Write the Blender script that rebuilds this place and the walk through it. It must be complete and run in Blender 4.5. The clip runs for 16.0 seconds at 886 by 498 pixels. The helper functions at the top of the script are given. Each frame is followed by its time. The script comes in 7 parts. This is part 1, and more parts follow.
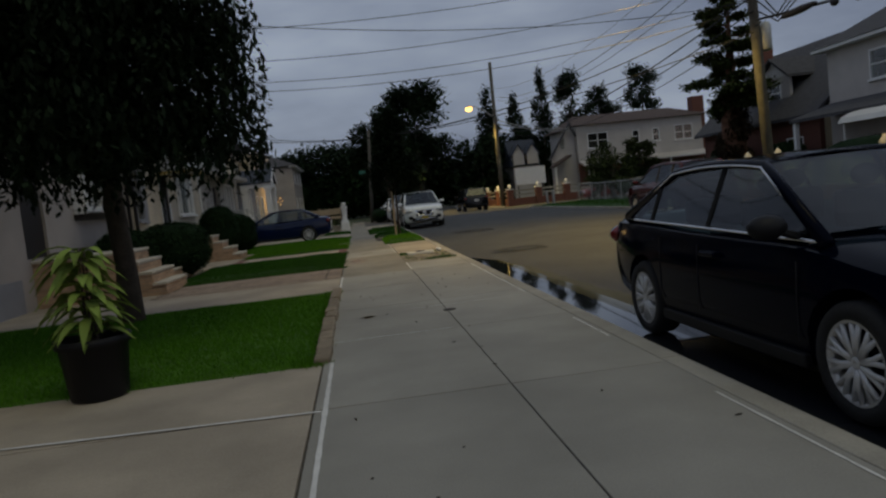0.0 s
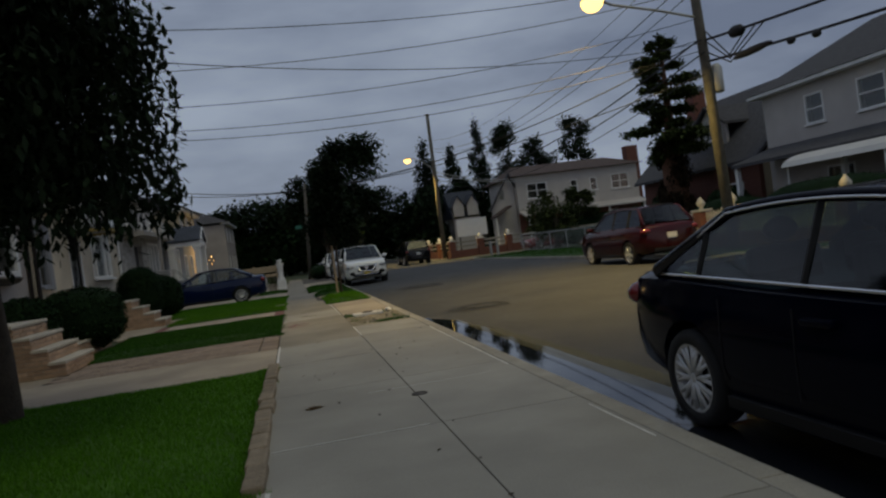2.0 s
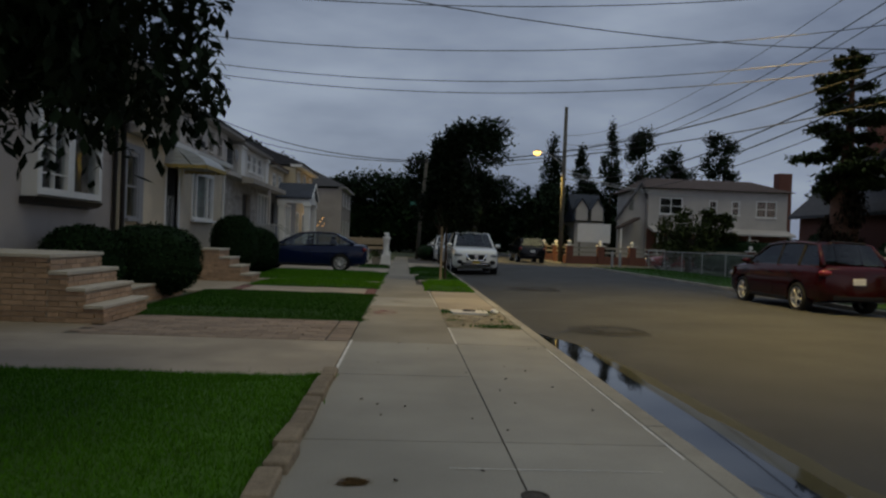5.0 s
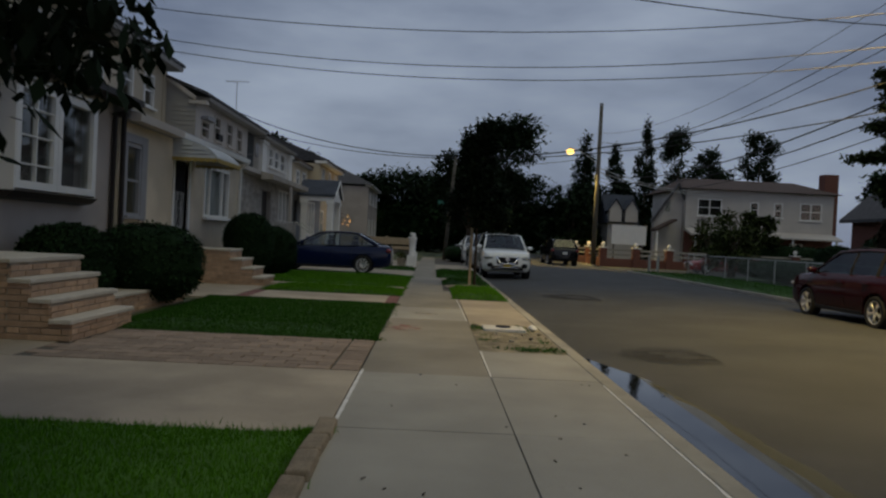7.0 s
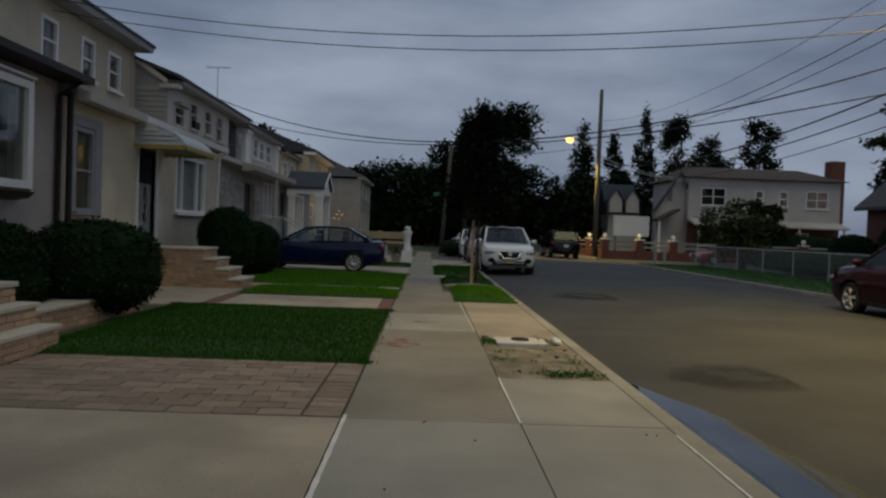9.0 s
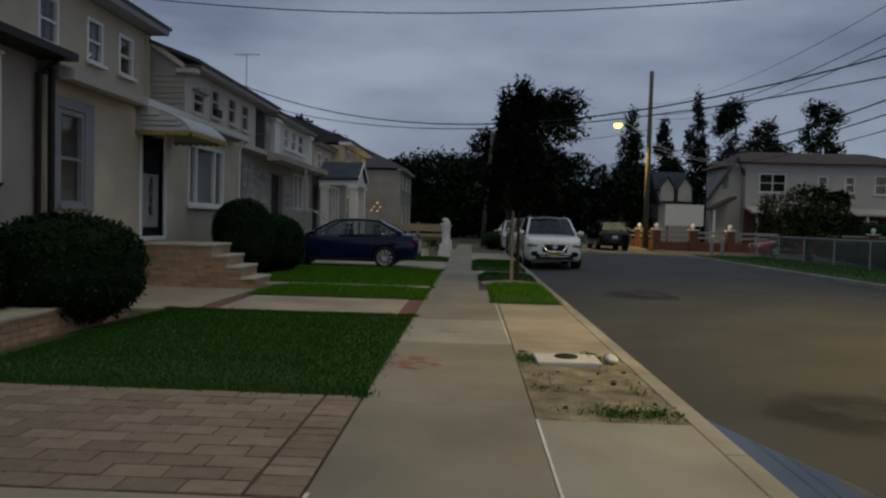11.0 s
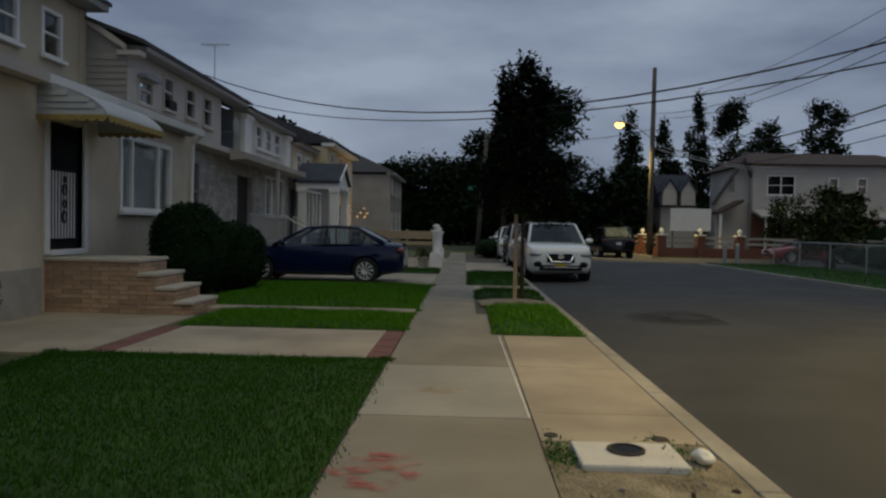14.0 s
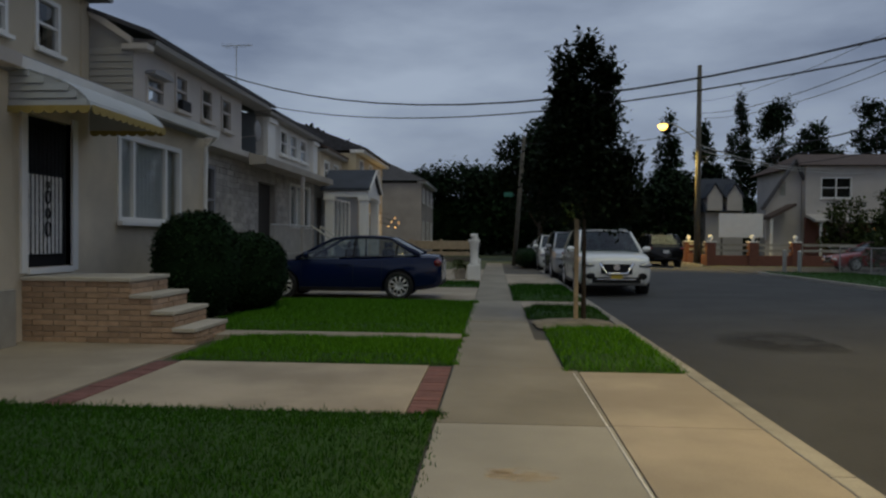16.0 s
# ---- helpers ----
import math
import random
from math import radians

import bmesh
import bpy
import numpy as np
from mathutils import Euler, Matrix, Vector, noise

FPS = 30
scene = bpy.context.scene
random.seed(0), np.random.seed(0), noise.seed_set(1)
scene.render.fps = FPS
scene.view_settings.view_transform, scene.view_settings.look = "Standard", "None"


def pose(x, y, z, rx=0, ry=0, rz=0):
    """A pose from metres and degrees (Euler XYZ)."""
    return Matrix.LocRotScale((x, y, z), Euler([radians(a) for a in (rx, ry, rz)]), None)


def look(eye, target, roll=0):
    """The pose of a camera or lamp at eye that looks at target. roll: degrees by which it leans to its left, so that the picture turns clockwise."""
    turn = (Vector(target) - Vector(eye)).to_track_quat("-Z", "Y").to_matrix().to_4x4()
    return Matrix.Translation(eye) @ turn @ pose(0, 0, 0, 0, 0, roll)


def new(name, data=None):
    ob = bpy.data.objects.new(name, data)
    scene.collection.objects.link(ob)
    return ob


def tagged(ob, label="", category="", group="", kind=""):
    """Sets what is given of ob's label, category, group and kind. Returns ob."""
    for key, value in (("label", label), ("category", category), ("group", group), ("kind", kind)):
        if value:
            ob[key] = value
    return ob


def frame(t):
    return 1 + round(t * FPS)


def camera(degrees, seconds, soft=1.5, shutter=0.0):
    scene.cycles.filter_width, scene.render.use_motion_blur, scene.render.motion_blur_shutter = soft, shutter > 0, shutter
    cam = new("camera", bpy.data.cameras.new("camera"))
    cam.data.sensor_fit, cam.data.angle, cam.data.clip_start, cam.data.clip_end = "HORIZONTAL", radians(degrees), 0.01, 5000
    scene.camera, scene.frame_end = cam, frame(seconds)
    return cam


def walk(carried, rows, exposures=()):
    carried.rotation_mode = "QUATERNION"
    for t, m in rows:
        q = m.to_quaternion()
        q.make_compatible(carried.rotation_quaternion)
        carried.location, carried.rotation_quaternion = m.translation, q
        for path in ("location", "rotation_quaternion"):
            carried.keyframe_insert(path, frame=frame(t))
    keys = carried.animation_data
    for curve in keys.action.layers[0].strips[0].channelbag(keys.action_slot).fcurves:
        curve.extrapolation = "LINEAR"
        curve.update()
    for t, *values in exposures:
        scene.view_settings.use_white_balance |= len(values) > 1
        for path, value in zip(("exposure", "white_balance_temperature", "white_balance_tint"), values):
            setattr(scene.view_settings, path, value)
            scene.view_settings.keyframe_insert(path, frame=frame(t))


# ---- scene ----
cam = camera(64.2, 16.0, soft=2.35, shutter=0.4)
PATH = [
    (0, (0.435, 1.224, 1.319), (0.663, 3.206, 1.171), -6.2),
    (0.5, (0.425, 1.675, 1.307), (0.706, 3.647, 1.121), -5.7),
    (1, (0.39, 2.038, 1.342), (0.756, 4.0, 1.203), -7.5),
    (1.5, (0.42, 2.477, 1.355), (0.736, 4.451, 1.316), -5.9),
    (2, (0.398, 2.934, 1.351), (0.816, 4.889, 1.331), -7.6),
    (2.5, (0.434, 3.359, 1.33), (0.826, 5.32, 1.322), -4.7),
    (3, (0.423, 3.805, 1.306), (0.757, 5.777, 1.267), -2.9),
    (3.5, (0.531, 4.299, 1.281), (0.835, 6.275, 1.224), -0.7),
    (4, (0.55, 4.726, 1.294), (0.785, 6.712, 1.256), 0.1),
    (4.5, (0.611, 5.245, 1.284), (0.845, 7.231, 1.269), 1.2),
    (4.7, (0.629, 5.449, 1.292), (0.76, 7.445, 1.266), 1.7),
    (6.8, (0.706, 7.2, 1.409), (0.765, 9.2, 1.389), 3.0),
    (7, (0.679, 7.409, 1.402), (0.709, 9.409, 1.37), 2.8),
    (7.5, (0.606, 7.925, 1.413), (0.698, 9.922, 1.377), 1.7),
    (8, (0.616, 8.368, 1.425), (0.731, 10.364, 1.359), 2.9),
    (8.5, (0.544, 8.86, 1.431), (0.701, 10.853, 1.385), 2.1),
    (9, (0.589, 9.353, 1.425), (0.636, 11.352, 1.374), 2.1),
    (11.3, (0.838, 11.474, 1.425), (0.745, 13.47, 1.335), 1.1),
    (11.5, (0.835, 11.711, 1.41), (0.753, 13.707, 1.313), 0.3),
    (12, (0.872, 12.122, 1.412), (0.843, 14.12, 1.314), 0.3),
    (12.5, (0.896, 12.594, 1.413), (0.826, 14.589, 1.29), 0.5),
    (13, (0.889, 13.12, 1.414), (0.881, 15.117, 1.311), 0.2),
    (13.5, (0.875, 13.601, 1.424), (0.783, 15.596, 1.334), 1.1),
    (14, (0.8, 14.05, 1.437), (0.739, 16.048, 1.378), 1.1),
    (14.5, (0.745, 14.534, 1.418), (0.589, 16.527, 1.384), 0.9),
    (15, (0.65, 15.034, 1.413), (0.517, 17.03, 1.383), -0.4),
    (15.5, (0.584, 15.546, 1.409), (0.404, 17.538, 1.389), 1.2),
    (16, (0.446, 16.04, 1.415), (0.3, 18.035, 1.383), 0.4),
]
walk(cam, [(t, look(e, g, r)) for t, e, g, r in PATH], [(0, -1.42, 6950, 2), (3.5, -1.42, 6800, 1), (7, -1.42, 6750, 1), (14, -1.38, 6700, 0), (16, -1.22, 6700, 0)])

# ---- light ----
world = bpy.data.worlds.new("dusk_sky")
scene.world = world
world.use_nodes = True
wn, wl = world.node_tree.nodes, world.node_tree.links
wn.clear()
sky = wn.new("ShaderNodeTexSky")
sky.sky_type = "NISHITA"
sky.sun_disc = False
sky.sun_elevation, sky.sun_rotation = radians(4), radians(150)
sky_gain = wn.new("ShaderNodeVectorMath")
sky_gain.operation = "SCALE"
sky_gain.inputs["Scale"].default_value = 0.12
wl.new(sky.outputs[0], sky_gain.inputs[0])
coord = wn.new("ShaderNodeTexCoord")
squash = wn.new("ShaderNodeMapping")
squash.inputs["Scale"].default_value = (1.0, 1.0, 3.2)
wl.new(coord.outputs["Generated"], squash.inputs[0])
cloud = wn.new("ShaderNodeTexNoise")
cloud.inputs["Scale"].default_value = 2.1
cloud.inputs["Detail"].default_value = 8
cloud.inputs["Roughness"].default_value = 0.5
wl.new(squash.outputs[0], cloud.inputs["Vector"])
cloud_ramp = wn.new("ShaderNodeValToRGB")
cr = cloud_ramp.color_ramp
cr.elements[0].position, cr.elements[0].color = 0.36, (0.41, 0.49, 0.78, 1)
cr.elements[1].position, cr.elements[1].color = 0.62, (0.88, 1.0, 1.38, 1)
wl.new(cloud.outputs["Fac"], cloud_ramp.inputs[0])
blend = wn.new("ShaderNodeMix")
blend.data_type = "RGBA"
blend.inputs["Factor"].default_value = 0.88
wl.new(sky_gain.outputs[0], blend.inputs["A"])
wl.new(cloud_ramp.outputs[0], blend.inputs["B"])
bg = wn.new("ShaderNodeBackground")
bg.inputs["Strength"].default_value = 1.0
wl.new(blend.outputs["Result"], bg.inputs[0])
wo = wn.new("ShaderNodeOutputWorld")
wl.new(bg.outputs[0], wo.inputs[0])

sun_data = bpy.data.lights.new("sun", "SUN")
sun_data.energy, sun_data.angle, sun_data.color = 0.85, radians(30), (1.0, 0.88, 0.46)
sun = new("sun", sun_data)
sun.matrix_world = look((4, -6, 30), (-3, 8, 0))

# ---- materials ----
def mat(name, base, rough=0.8, var=0.25, scale=6.0, fine=60.0, bump=0.15, metal=0.0, tint=None, coat=0.0, spec=0.5, objvar=0.0, dirt=0.0):
    """A procedural surface: two scales of noise in its colour and a fine relief."""
    m = bpy.data.materials.new(name)
    m.use_nodes = True
    n, l = m.node_tree.nodes, m.node_tree.links
    b = n["Principled BSDF"]
    b.inputs["Roughness"].default_value = rough
    b.inputs["Metallic"].default_value = metal
    b.inputs["Coat Weight"].default_value = coat
    b.inputs["Specular IOR Level"].default_value = spec
    tc = n.new("ShaderNodeNewGeometry")
    big = n.new("ShaderNodeTexNoise")
    big.inputs["Scale"].default_value, big.inputs["Detail"].default_value = scale, 5
    small = n.new("ShaderNodeTexNoise")
    small.inputs["Scale"].default_value, small.inputs["Detail"].default_value = fine, 3
    for t in (big, small):
        l.new(tc.outputs["Position"], t.inputs["Vector"])
    mixv = n.new("ShaderNodeMix")
    mixv.inputs["Factor"].default_value = 0.4
    l.new(big.outputs["Fac"], mixv.inputs["A"])
    l.new(small.outputs["Fac"], mixv.inputs["B"])
    ramp = n.new("ShaderNodeValToRGB")
    t2 = tint or base
    ramp.color_ramp.elements[0].position = 0.32
    ramp.color_ramp.elements[1].position = 0.68
    ramp.color_ramp.elements[0].color = (*[max(0, c * (1 - var)) for c in t2], 1)
    ramp.color_ramp.elements[1].color = (*[min(1, c * (1 + var)) for c in base], 1)
    l.new(mixv.outputs["Result"], ramp.inputs[0])
    col = ramp.outputs[0]
    if dirt:
        stain = n.new("ShaderNodeTexNoise")
        stain.inputs["Scale"].default_value, stain.inputs["Detail"].default_value = 0.55, 6
        l.new(tc.outputs["Position"], stain.inputs["Vector"])
        sr = n.new("ShaderNodeValToRGB")
        sr.color_ramp.elements[0].position, sr.color_ramp.elements[1].position = 0.42, 0.62
        sr.color_ramp.elements[0].color = (1 - dirt, 1 - dirt, 1 - dirt, 1)
        sr.color_ramp.elements[1].color = (1, 1, 1, 1)
        l.new(stain.outputs["Fac"], sr.inputs[0])
        mul = n.new("ShaderNodeMix")
        mul.data_type, mul.blend_type = "RGBA", "MULTIPLY"
        mul.inputs["Factor"].default_value = 1
        l.new(col, mul.inputs["A"])
        l.new(sr.outputs[0], mul.inputs["B"])
        col = mul.outputs["Result"]
    if objvar:
        info = n.new("ShaderNodeObjectInfo")
        hsv = n.new("ShaderNodeHueSaturation")
        mr = n.new("ShaderNodeMapRange")
        mr.inputs["To Min"].default_value, mr.inputs["To Max"].default_value = 1 - objvar, 1 + objvar
        l.new(info.outputs["Random"], mr.inputs["Value"])
        l.new(mr.outputs[0], hsv.inputs["Value"])
        l.new(col, hsv.inputs["Color"])
        col = hsv.outputs[0]
    l.new(col, b.inputs["Base Color"])
    if bump:
        bp = n.new("ShaderNodeBump")
        bp.inputs["Strength"].default_value, bp.inputs["Distance"].default_value = bump, 0.02
        l.new(small.outputs["Fac"], bp.inputs["Height"])
        l.new(bp.outputs[0], b.inputs["Normal"])
    return m


def leaf_mat(name, base, var=0.5):
    m = bpy.data.materials.new(name)
    m.use_nodes = True
    n, l = m.node_tree.nodes, m.node_tree.links
    b = n["Principled BSDF"]
    b.inputs["Roughness"].default_value = 0.8
    b.inputs["Specular IOR Level"].default_value = 0.08
    geo = n.new("ShaderNodeNewGeometry")
    ramp = n.new("ShaderNodeValToRGB")
    ramp.color_ramp.elements[0].color = (*[c * (1 - var) for c in base], 1)
    ramp.color_ramp.elements[1].color = (*[c * (1 + var) for c in base], 1)
    l.new(geo.outputs["Random Per Island"], ramp.inputs[0])
    l.new(ramp.outputs[0], b.inputs["Base Color"])
    return m


def glow(name, color, strength):
    m = bpy.data.materials.new(name)
    m.use_nodes = True
    b = m.node_tree.nodes["Principled BSDF"]
    b.inputs["Base Color"].default_value = (*color, 1)
    b.inputs["Emission Color"].default_value = (*color, 1)
    b.inputs["Emission Strength"].default_value = strength
    return m


def glass_mat(name, tint, gloss=0.12):
    m = bpy.data.materials.new(name)
    m.use_nodes = True
    n, l = m.node_tree.nodes, m.node_tree.links
    n.clear()
    o = n.new("ShaderNodeOutputMaterial")
    mix = n.new("ShaderNodeMixShader")
    tr = n.new("ShaderNodeBsdfTransparent")
    tr.inputs[0].default_value = (*tint, 1)
    gl = n.new("ShaderNodeBsdfGlossy")
    gl.inputs["Roughness"].default_value = 0.03
    fr = n.new("ShaderNodeLayerWeight")
    fr.inputs["Blend"].default_value = 0.5
    pw = n.new("ShaderNodeMath")
    pw.operation = "POWER"
    pw.inputs[1].default_value = 4.0
    l.new(fr.outputs["Facing"], pw.inputs[0])
    add = n.new("ShaderNodeMath")
    add.operation = "MULTIPLY_ADD"
    add.use_clamp = True
    add.inputs[1].default_value = 0.7
    add.inputs[2].default_value = gloss
    l.new(pw.outputs[0], add.inputs[0])
    l.new(add.outputs[0], mix.inputs[0])
    l.new(tr.outputs[0], mix.inputs[1])
    l.new(gl.outputs[0], mix.inputs[2])
    l.new(mix.outputs[0], o.inputs[0])
    return m


def sheer(name, col, a):
    m = mat(name, col, 0.9, 0.2, 20, 80, 0.1)
    n, l = m.node_tree.nodes, m.node_tree.links
    mix, tr = n.new("ShaderNodeMixShader"), n.new("ShaderNodeBsdfTransparent")
    mix.inputs[0].default_value = a
    l.new(tr.outputs[0], mix.inputs[1])
    l.new(n["Principled BSDF"].outputs[0], mix.inputs[2])
    l.new(mix.outputs[0], n["Material Output"].inputs[0])
    return m


CONCRETE = mat("sidewalk_concrete", (0.36, 0.34, 0.295), 0.9, 0.14, 1.3, 90, 0.25, objvar=0.07, dirt=0.16)
CONCRETE_TAN = mat("aged_sidewalk_concrete", (0.30, 0.27, 0.215), 0.9, 0.16, 1.3, 90, 0.25, objvar=0.07, dirt=0.2)
CONCRETE_WARM = mat("driveway_concrete", (0.43, 0.365, 0.28), 0.9, 0.16, 1.1, 80, 0.25, objvar=0.05, dirt=0.2)
KERB = mat("kerb_concrete", (0.40, 0.37, 0.31), 0.9, 0.2, 3, 70, 0.3, dirt=0.25)
JOINT = mat("joint_dirt", (0.10, 0.09, 0.075), 0.95, 0.3, 4, 80, 0.3)
CAULK = mat("white_caulk", (0.72, 0.70, 0.66), 0.8, 0.15, 9, 60, 0.2)
ASPHALT = mat("asphalt", (0.060, 0.060, 0.059), 0.82, 0.22, 0.9, 120, 0.5, dirt=0.22)
PATCH = mat("asphalt_patch", (0.045, 0.045, 0.045), 0.8, 0.3, 3, 120, 0.4)
SOIL = mat("soil", (0.075, 0.09, 0.04), 0.95, 0.4, 3, 40, 0.5)
DIRT = mat("bare_dirt", (0.36, 0.31, 0.22), 0.95, 0.35, 4, 50, 0.8, tint=(0.13, 0.11, 0.07), dirt=0.3)
WATER = mat("puddle_water", (0.015, 0.017, 0.02), 0.03, 0.1, 2, 5, 0.0, spec=0.9)
GRASS = leaf_mat("grass_blades", (0.031, 0.095, 0.010), 0.35)
GRASS_VIVID = leaf_mat("vivid_grass_blades", (0.075, 0.20, 0.012), 0.3)
GRASS_BED_VIVID = mat("vivid_lawn_thatch", (0.06, 0.15, 0.012), 0.95, 0.35, 2.2, 60, 0.8)
GRASS_BED = mat("lawn_thatch", (0.027, 0.072, 0.010), 0.95, 0.4, 2.2, 60, 0.8)
STUCCO = mat("cream_stucco", (0.69, 0.60, 0.455), 0.92, 0.14, 0.7, 120, 0.35, dirt=0.25)
STUCCO_PINK = mat("pinkish_stucco", (0.44, 0.39, 0.345), 0.92, 0.08, 1.1, 120, 0.35, dirt=0.12)
SIDING_TAN = mat("dull_tan_siding", (0.40, 0.36, 0.31), 0.75, 0.1, 1, 60, 0.1, dirt=0.2)
SHINGLE_BLUE = mat("blue_grey_shingle", (0.045, 0.052, 0.068), 0.9, 0.2, 2, 50, 0.3)
SIDING_BLUE = mat("grey_siding", (0.31, 0.30, 0.285), 0.7, 0.06, 1, 60, 0.1, dirt=0.06)
# white fence paint greyed so the dim light is in its colour
FENCE_WHITE = mat("dimmed_white_fence_paint", (0.46, 0.45, 0.42), 0.7, 0.12, 4, 60, 0.08, dirt=0.15)
AWNING_METAL = mat("dull_white_awning_metal", (0.44, 0.46, 0.47), 0.5, 0.08, 2, 60, 0.05, dirt=0.12)
SIDING_TEAL = mat("blue_grey_siding", (0.20, 0.225, 0.25), 0.75, 0.08, 1, 60, 0.1, dirt=0.1)
SIDING_WHITE = mat("white_siding", (0.66, 0.64, 0.60), 0.7, 0.06, 1, 60, 0.1, dirt=0.08)
FAR_WHITE = mat("dull_white_siding", (0.52, 0.48, 0.44), 0.75, 0.08, 1, 60, 0.1, dirt=0.1)
STONE_GREY = mat("grey_ledge_stone", (0.38, 0.355, 0.315), 0.9, 0.3, 3, 40, 0.5, objvar=0.18)
TAN_WALL = mat("tan_stucco", (0.50, 0.42, 0.29), 0.9, 0.1, 1, 100, 0.3)
WHITE_PAINT = mat("white_paint", (0.76, 0.75, 0.72), 0.5, 0.06, 3, 60, 0.06)
GREY_TRIM = mat("grey_trim", (0.27, 0.27, 0.28), 0.6, 0.1, 3, 60, 0.08)
SHINGLE = mat("dark_shingles", (0.055, 0.055, 0.062), 0.95, 0.35, 5, 30, 0.6)
SHINGLE_GREY = mat("grey_shingles", (0.075, 0.072, 0.075), 0.95, 0.3, 5, 30, 0.6)
SHINGLE_BROWN = mat("brown_shingles", (0.085, 0.058, 0.047), 0.95, 0.3, 5, 30, 0.6)
BROWN_METAL = mat("brown_gutter_metal", (0.02, 0.016, 0.014), 0.5, 0.2, 6, 40, 0.05, spec=0.3)
BRICK_TAN = mat("tan_brick", (0.42, 0.285, 0.19), 0.9, 0.2, 9, 60, 0.35, objvar=0.22)
BRICK_RED = mat("red_brick", (0.15, 0.06, 0.042), 0.9, 0.25, 9, 60, 0.35, objvar=0.2)
MORTAR = mat("mortar", (0.33, 0.28, 0.22), 0.95, 0.2, 8, 70, 0.4)
PAVER = mat("reddish_paver", (0.27, 0.205, 0.155), 0.9, 0.2, 9, 70, 0.4, objvar=0.2)
PAVER_RED = mat("red_paver", (0.20, 0.095, 0.085), 0.9, 0.2, 9, 70, 0.4, objvar=0.15)
EDGE_BRICK = mat("mossy_edging_brick", (0.27, 0.215, 0.15), 0.95, 0.3, 7, 60, 0.5, objvar=0.2)
TREAD = mat("limestone_tread", (0.50, 0.455, 0.38), 0.85, 0.15, 4, 60, 0.2, objvar=0.05)
ASPHALT_POLE = mat("weathered_pole_wood", (0.10, 0.092, 0.075), 0.9, 0.3, 5, 30, 0.5)
BARK = mat("bark", (0.07, 0.055, 0.042), 0.95, 0.35, 8, 40, 0.8)
BARK_RED = mat("reddish_bark", (0.16, 0.075, 0.045), 0.95, 0.35, 6, 30, 0.8)
STAKE = mat("pale_wood", (0.36, 0.28, 0.18), 0.85, 0.25, 9, 50, 0.3)
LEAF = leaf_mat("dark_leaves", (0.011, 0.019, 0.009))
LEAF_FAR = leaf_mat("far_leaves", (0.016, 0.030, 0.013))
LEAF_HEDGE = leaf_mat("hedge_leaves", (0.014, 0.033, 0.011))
LEAF_DEAD = leaf_mat("brown_needles", (0.032, 0.022, 0.012))
LEAF_PINE = leaf_mat("pine_needles", (0.05, 0.065, 0.02))
LEAF_LIME = leaf_mat("pale_green_leaves", (0.22, 0.30, 0.07), 0.45)
YELLOW_PETAL = leaf_mat("yellow_petals", (0.55, 0.40, 0.03), 0.3)
BLACK_PLASTIC = mat("black_plastic", (0.008, 0.008, 0.009), 0.55, 0.2, 8, 60, 0.05, spec=0.25)
RUBBER = mat("tyre_rubber", (0.012, 0.012, 0.012), 0.85, 0.2, 8, 60, 0.2)
ALLOY = mat("alloy_wheel", (0.62, 0.62, 0.61), 0.35, 0.08, 8, 60, 0.03, metal=0.35)
CHROME = mat("chrome_trim", (0.75, 0.75, 0.76), 0.15, 0.04, 8, 60, 0.0, metal=1.0)
STEEL = mat("galvanised_steel", (0.42, 0.42, 0.40), 0.5, 0.12, 8, 60, 0.05, metal=0.6)
CABLE = mat("cable_rubber", (0.012, 0.012, 0.014), 0.7, 0.1, 8, 60, 0.0)
NAVY = mat("navy_car_paint", (0.0014, 0.0024, 0.008), 0.10, 0.05, 2, 90, 0.0, spec=0.06)
BLUE = mat("blue_car_paint", (0.004, 0.010, 0.045), 0.12, 0.05, 2, 90, 0.0, spec=0.4)
RED = mat("dark_red_car_paint", (0.022, 0.0015, 0.003), 0.12, 0.05, 2, 90, 0.0, spec=0.4)
BRIGHT_RED = mat("red_car_paint", (0.25, 0.02, 0.02), 0.28, 0.05, 2, 90, 0.0, coat=1.0)
WHITE_CAR = mat("white_car_paint", (0.84, 0.84, 0.80), 0.28, 0.03, 2, 90, 0.0, coat=1.0)
SILVER = mat("silver_car_paint", (0.30, 0.31, 0.33), 0.3, 0.04, 2, 90, 0.0, coat=1.0)
BLACK_CAR = mat("black_car_paint", (0.005, 0.005, 0.006), 0.12, 0.05, 2, 90, 0.0, spec=0.4)
CAR_GLASS = glass_mat("car_glass", (0.22, 0.30, 0.29), 0.06)
WINDOW_GLASS = glass_mat("window_glass", (0.85, 0.87, 0.87), 0.06)
LAMP_LENS = glass_mat("headlamp_lens", (0.8, 0.8, 0.8), 0.2)
TAIL = mat("red_tail_lens", (0.16, 0.006, 0.006), 0.2, 0.1, 5, 40, 0.0, coat=0.6)
PLATE_YELLOW = mat("yellow_number_plate", (0.75, 0.52, 0.06), 0.5, 0.05, 9, 60, 0.0)
PLATE_WHITE = mat("white_number_plate", (0.7, 0.7, 0.68), 0.5, 0.05, 9, 60, 0.0)
INTERIOR = mat("dark_upholstery", (0.02, 0.02, 0.022), 0.9, 0.2, 8, 60, 0.1)
CURTAIN = mat("pale_curtain", (0.72, 0.71, 0.68), 0.9, 0.12, 6, 30, 0.2)
ROOM_SHADE = mat("room_shade_panel", (0.05, 0.045, 0.04), 0.95, 0.2, 3, 30, 0.0)
SIGN_GREEN = mat("green_sign_enamel", (0.02, 0.14, 0.09), 0.4, 0.05, 6, 40, 0.0)
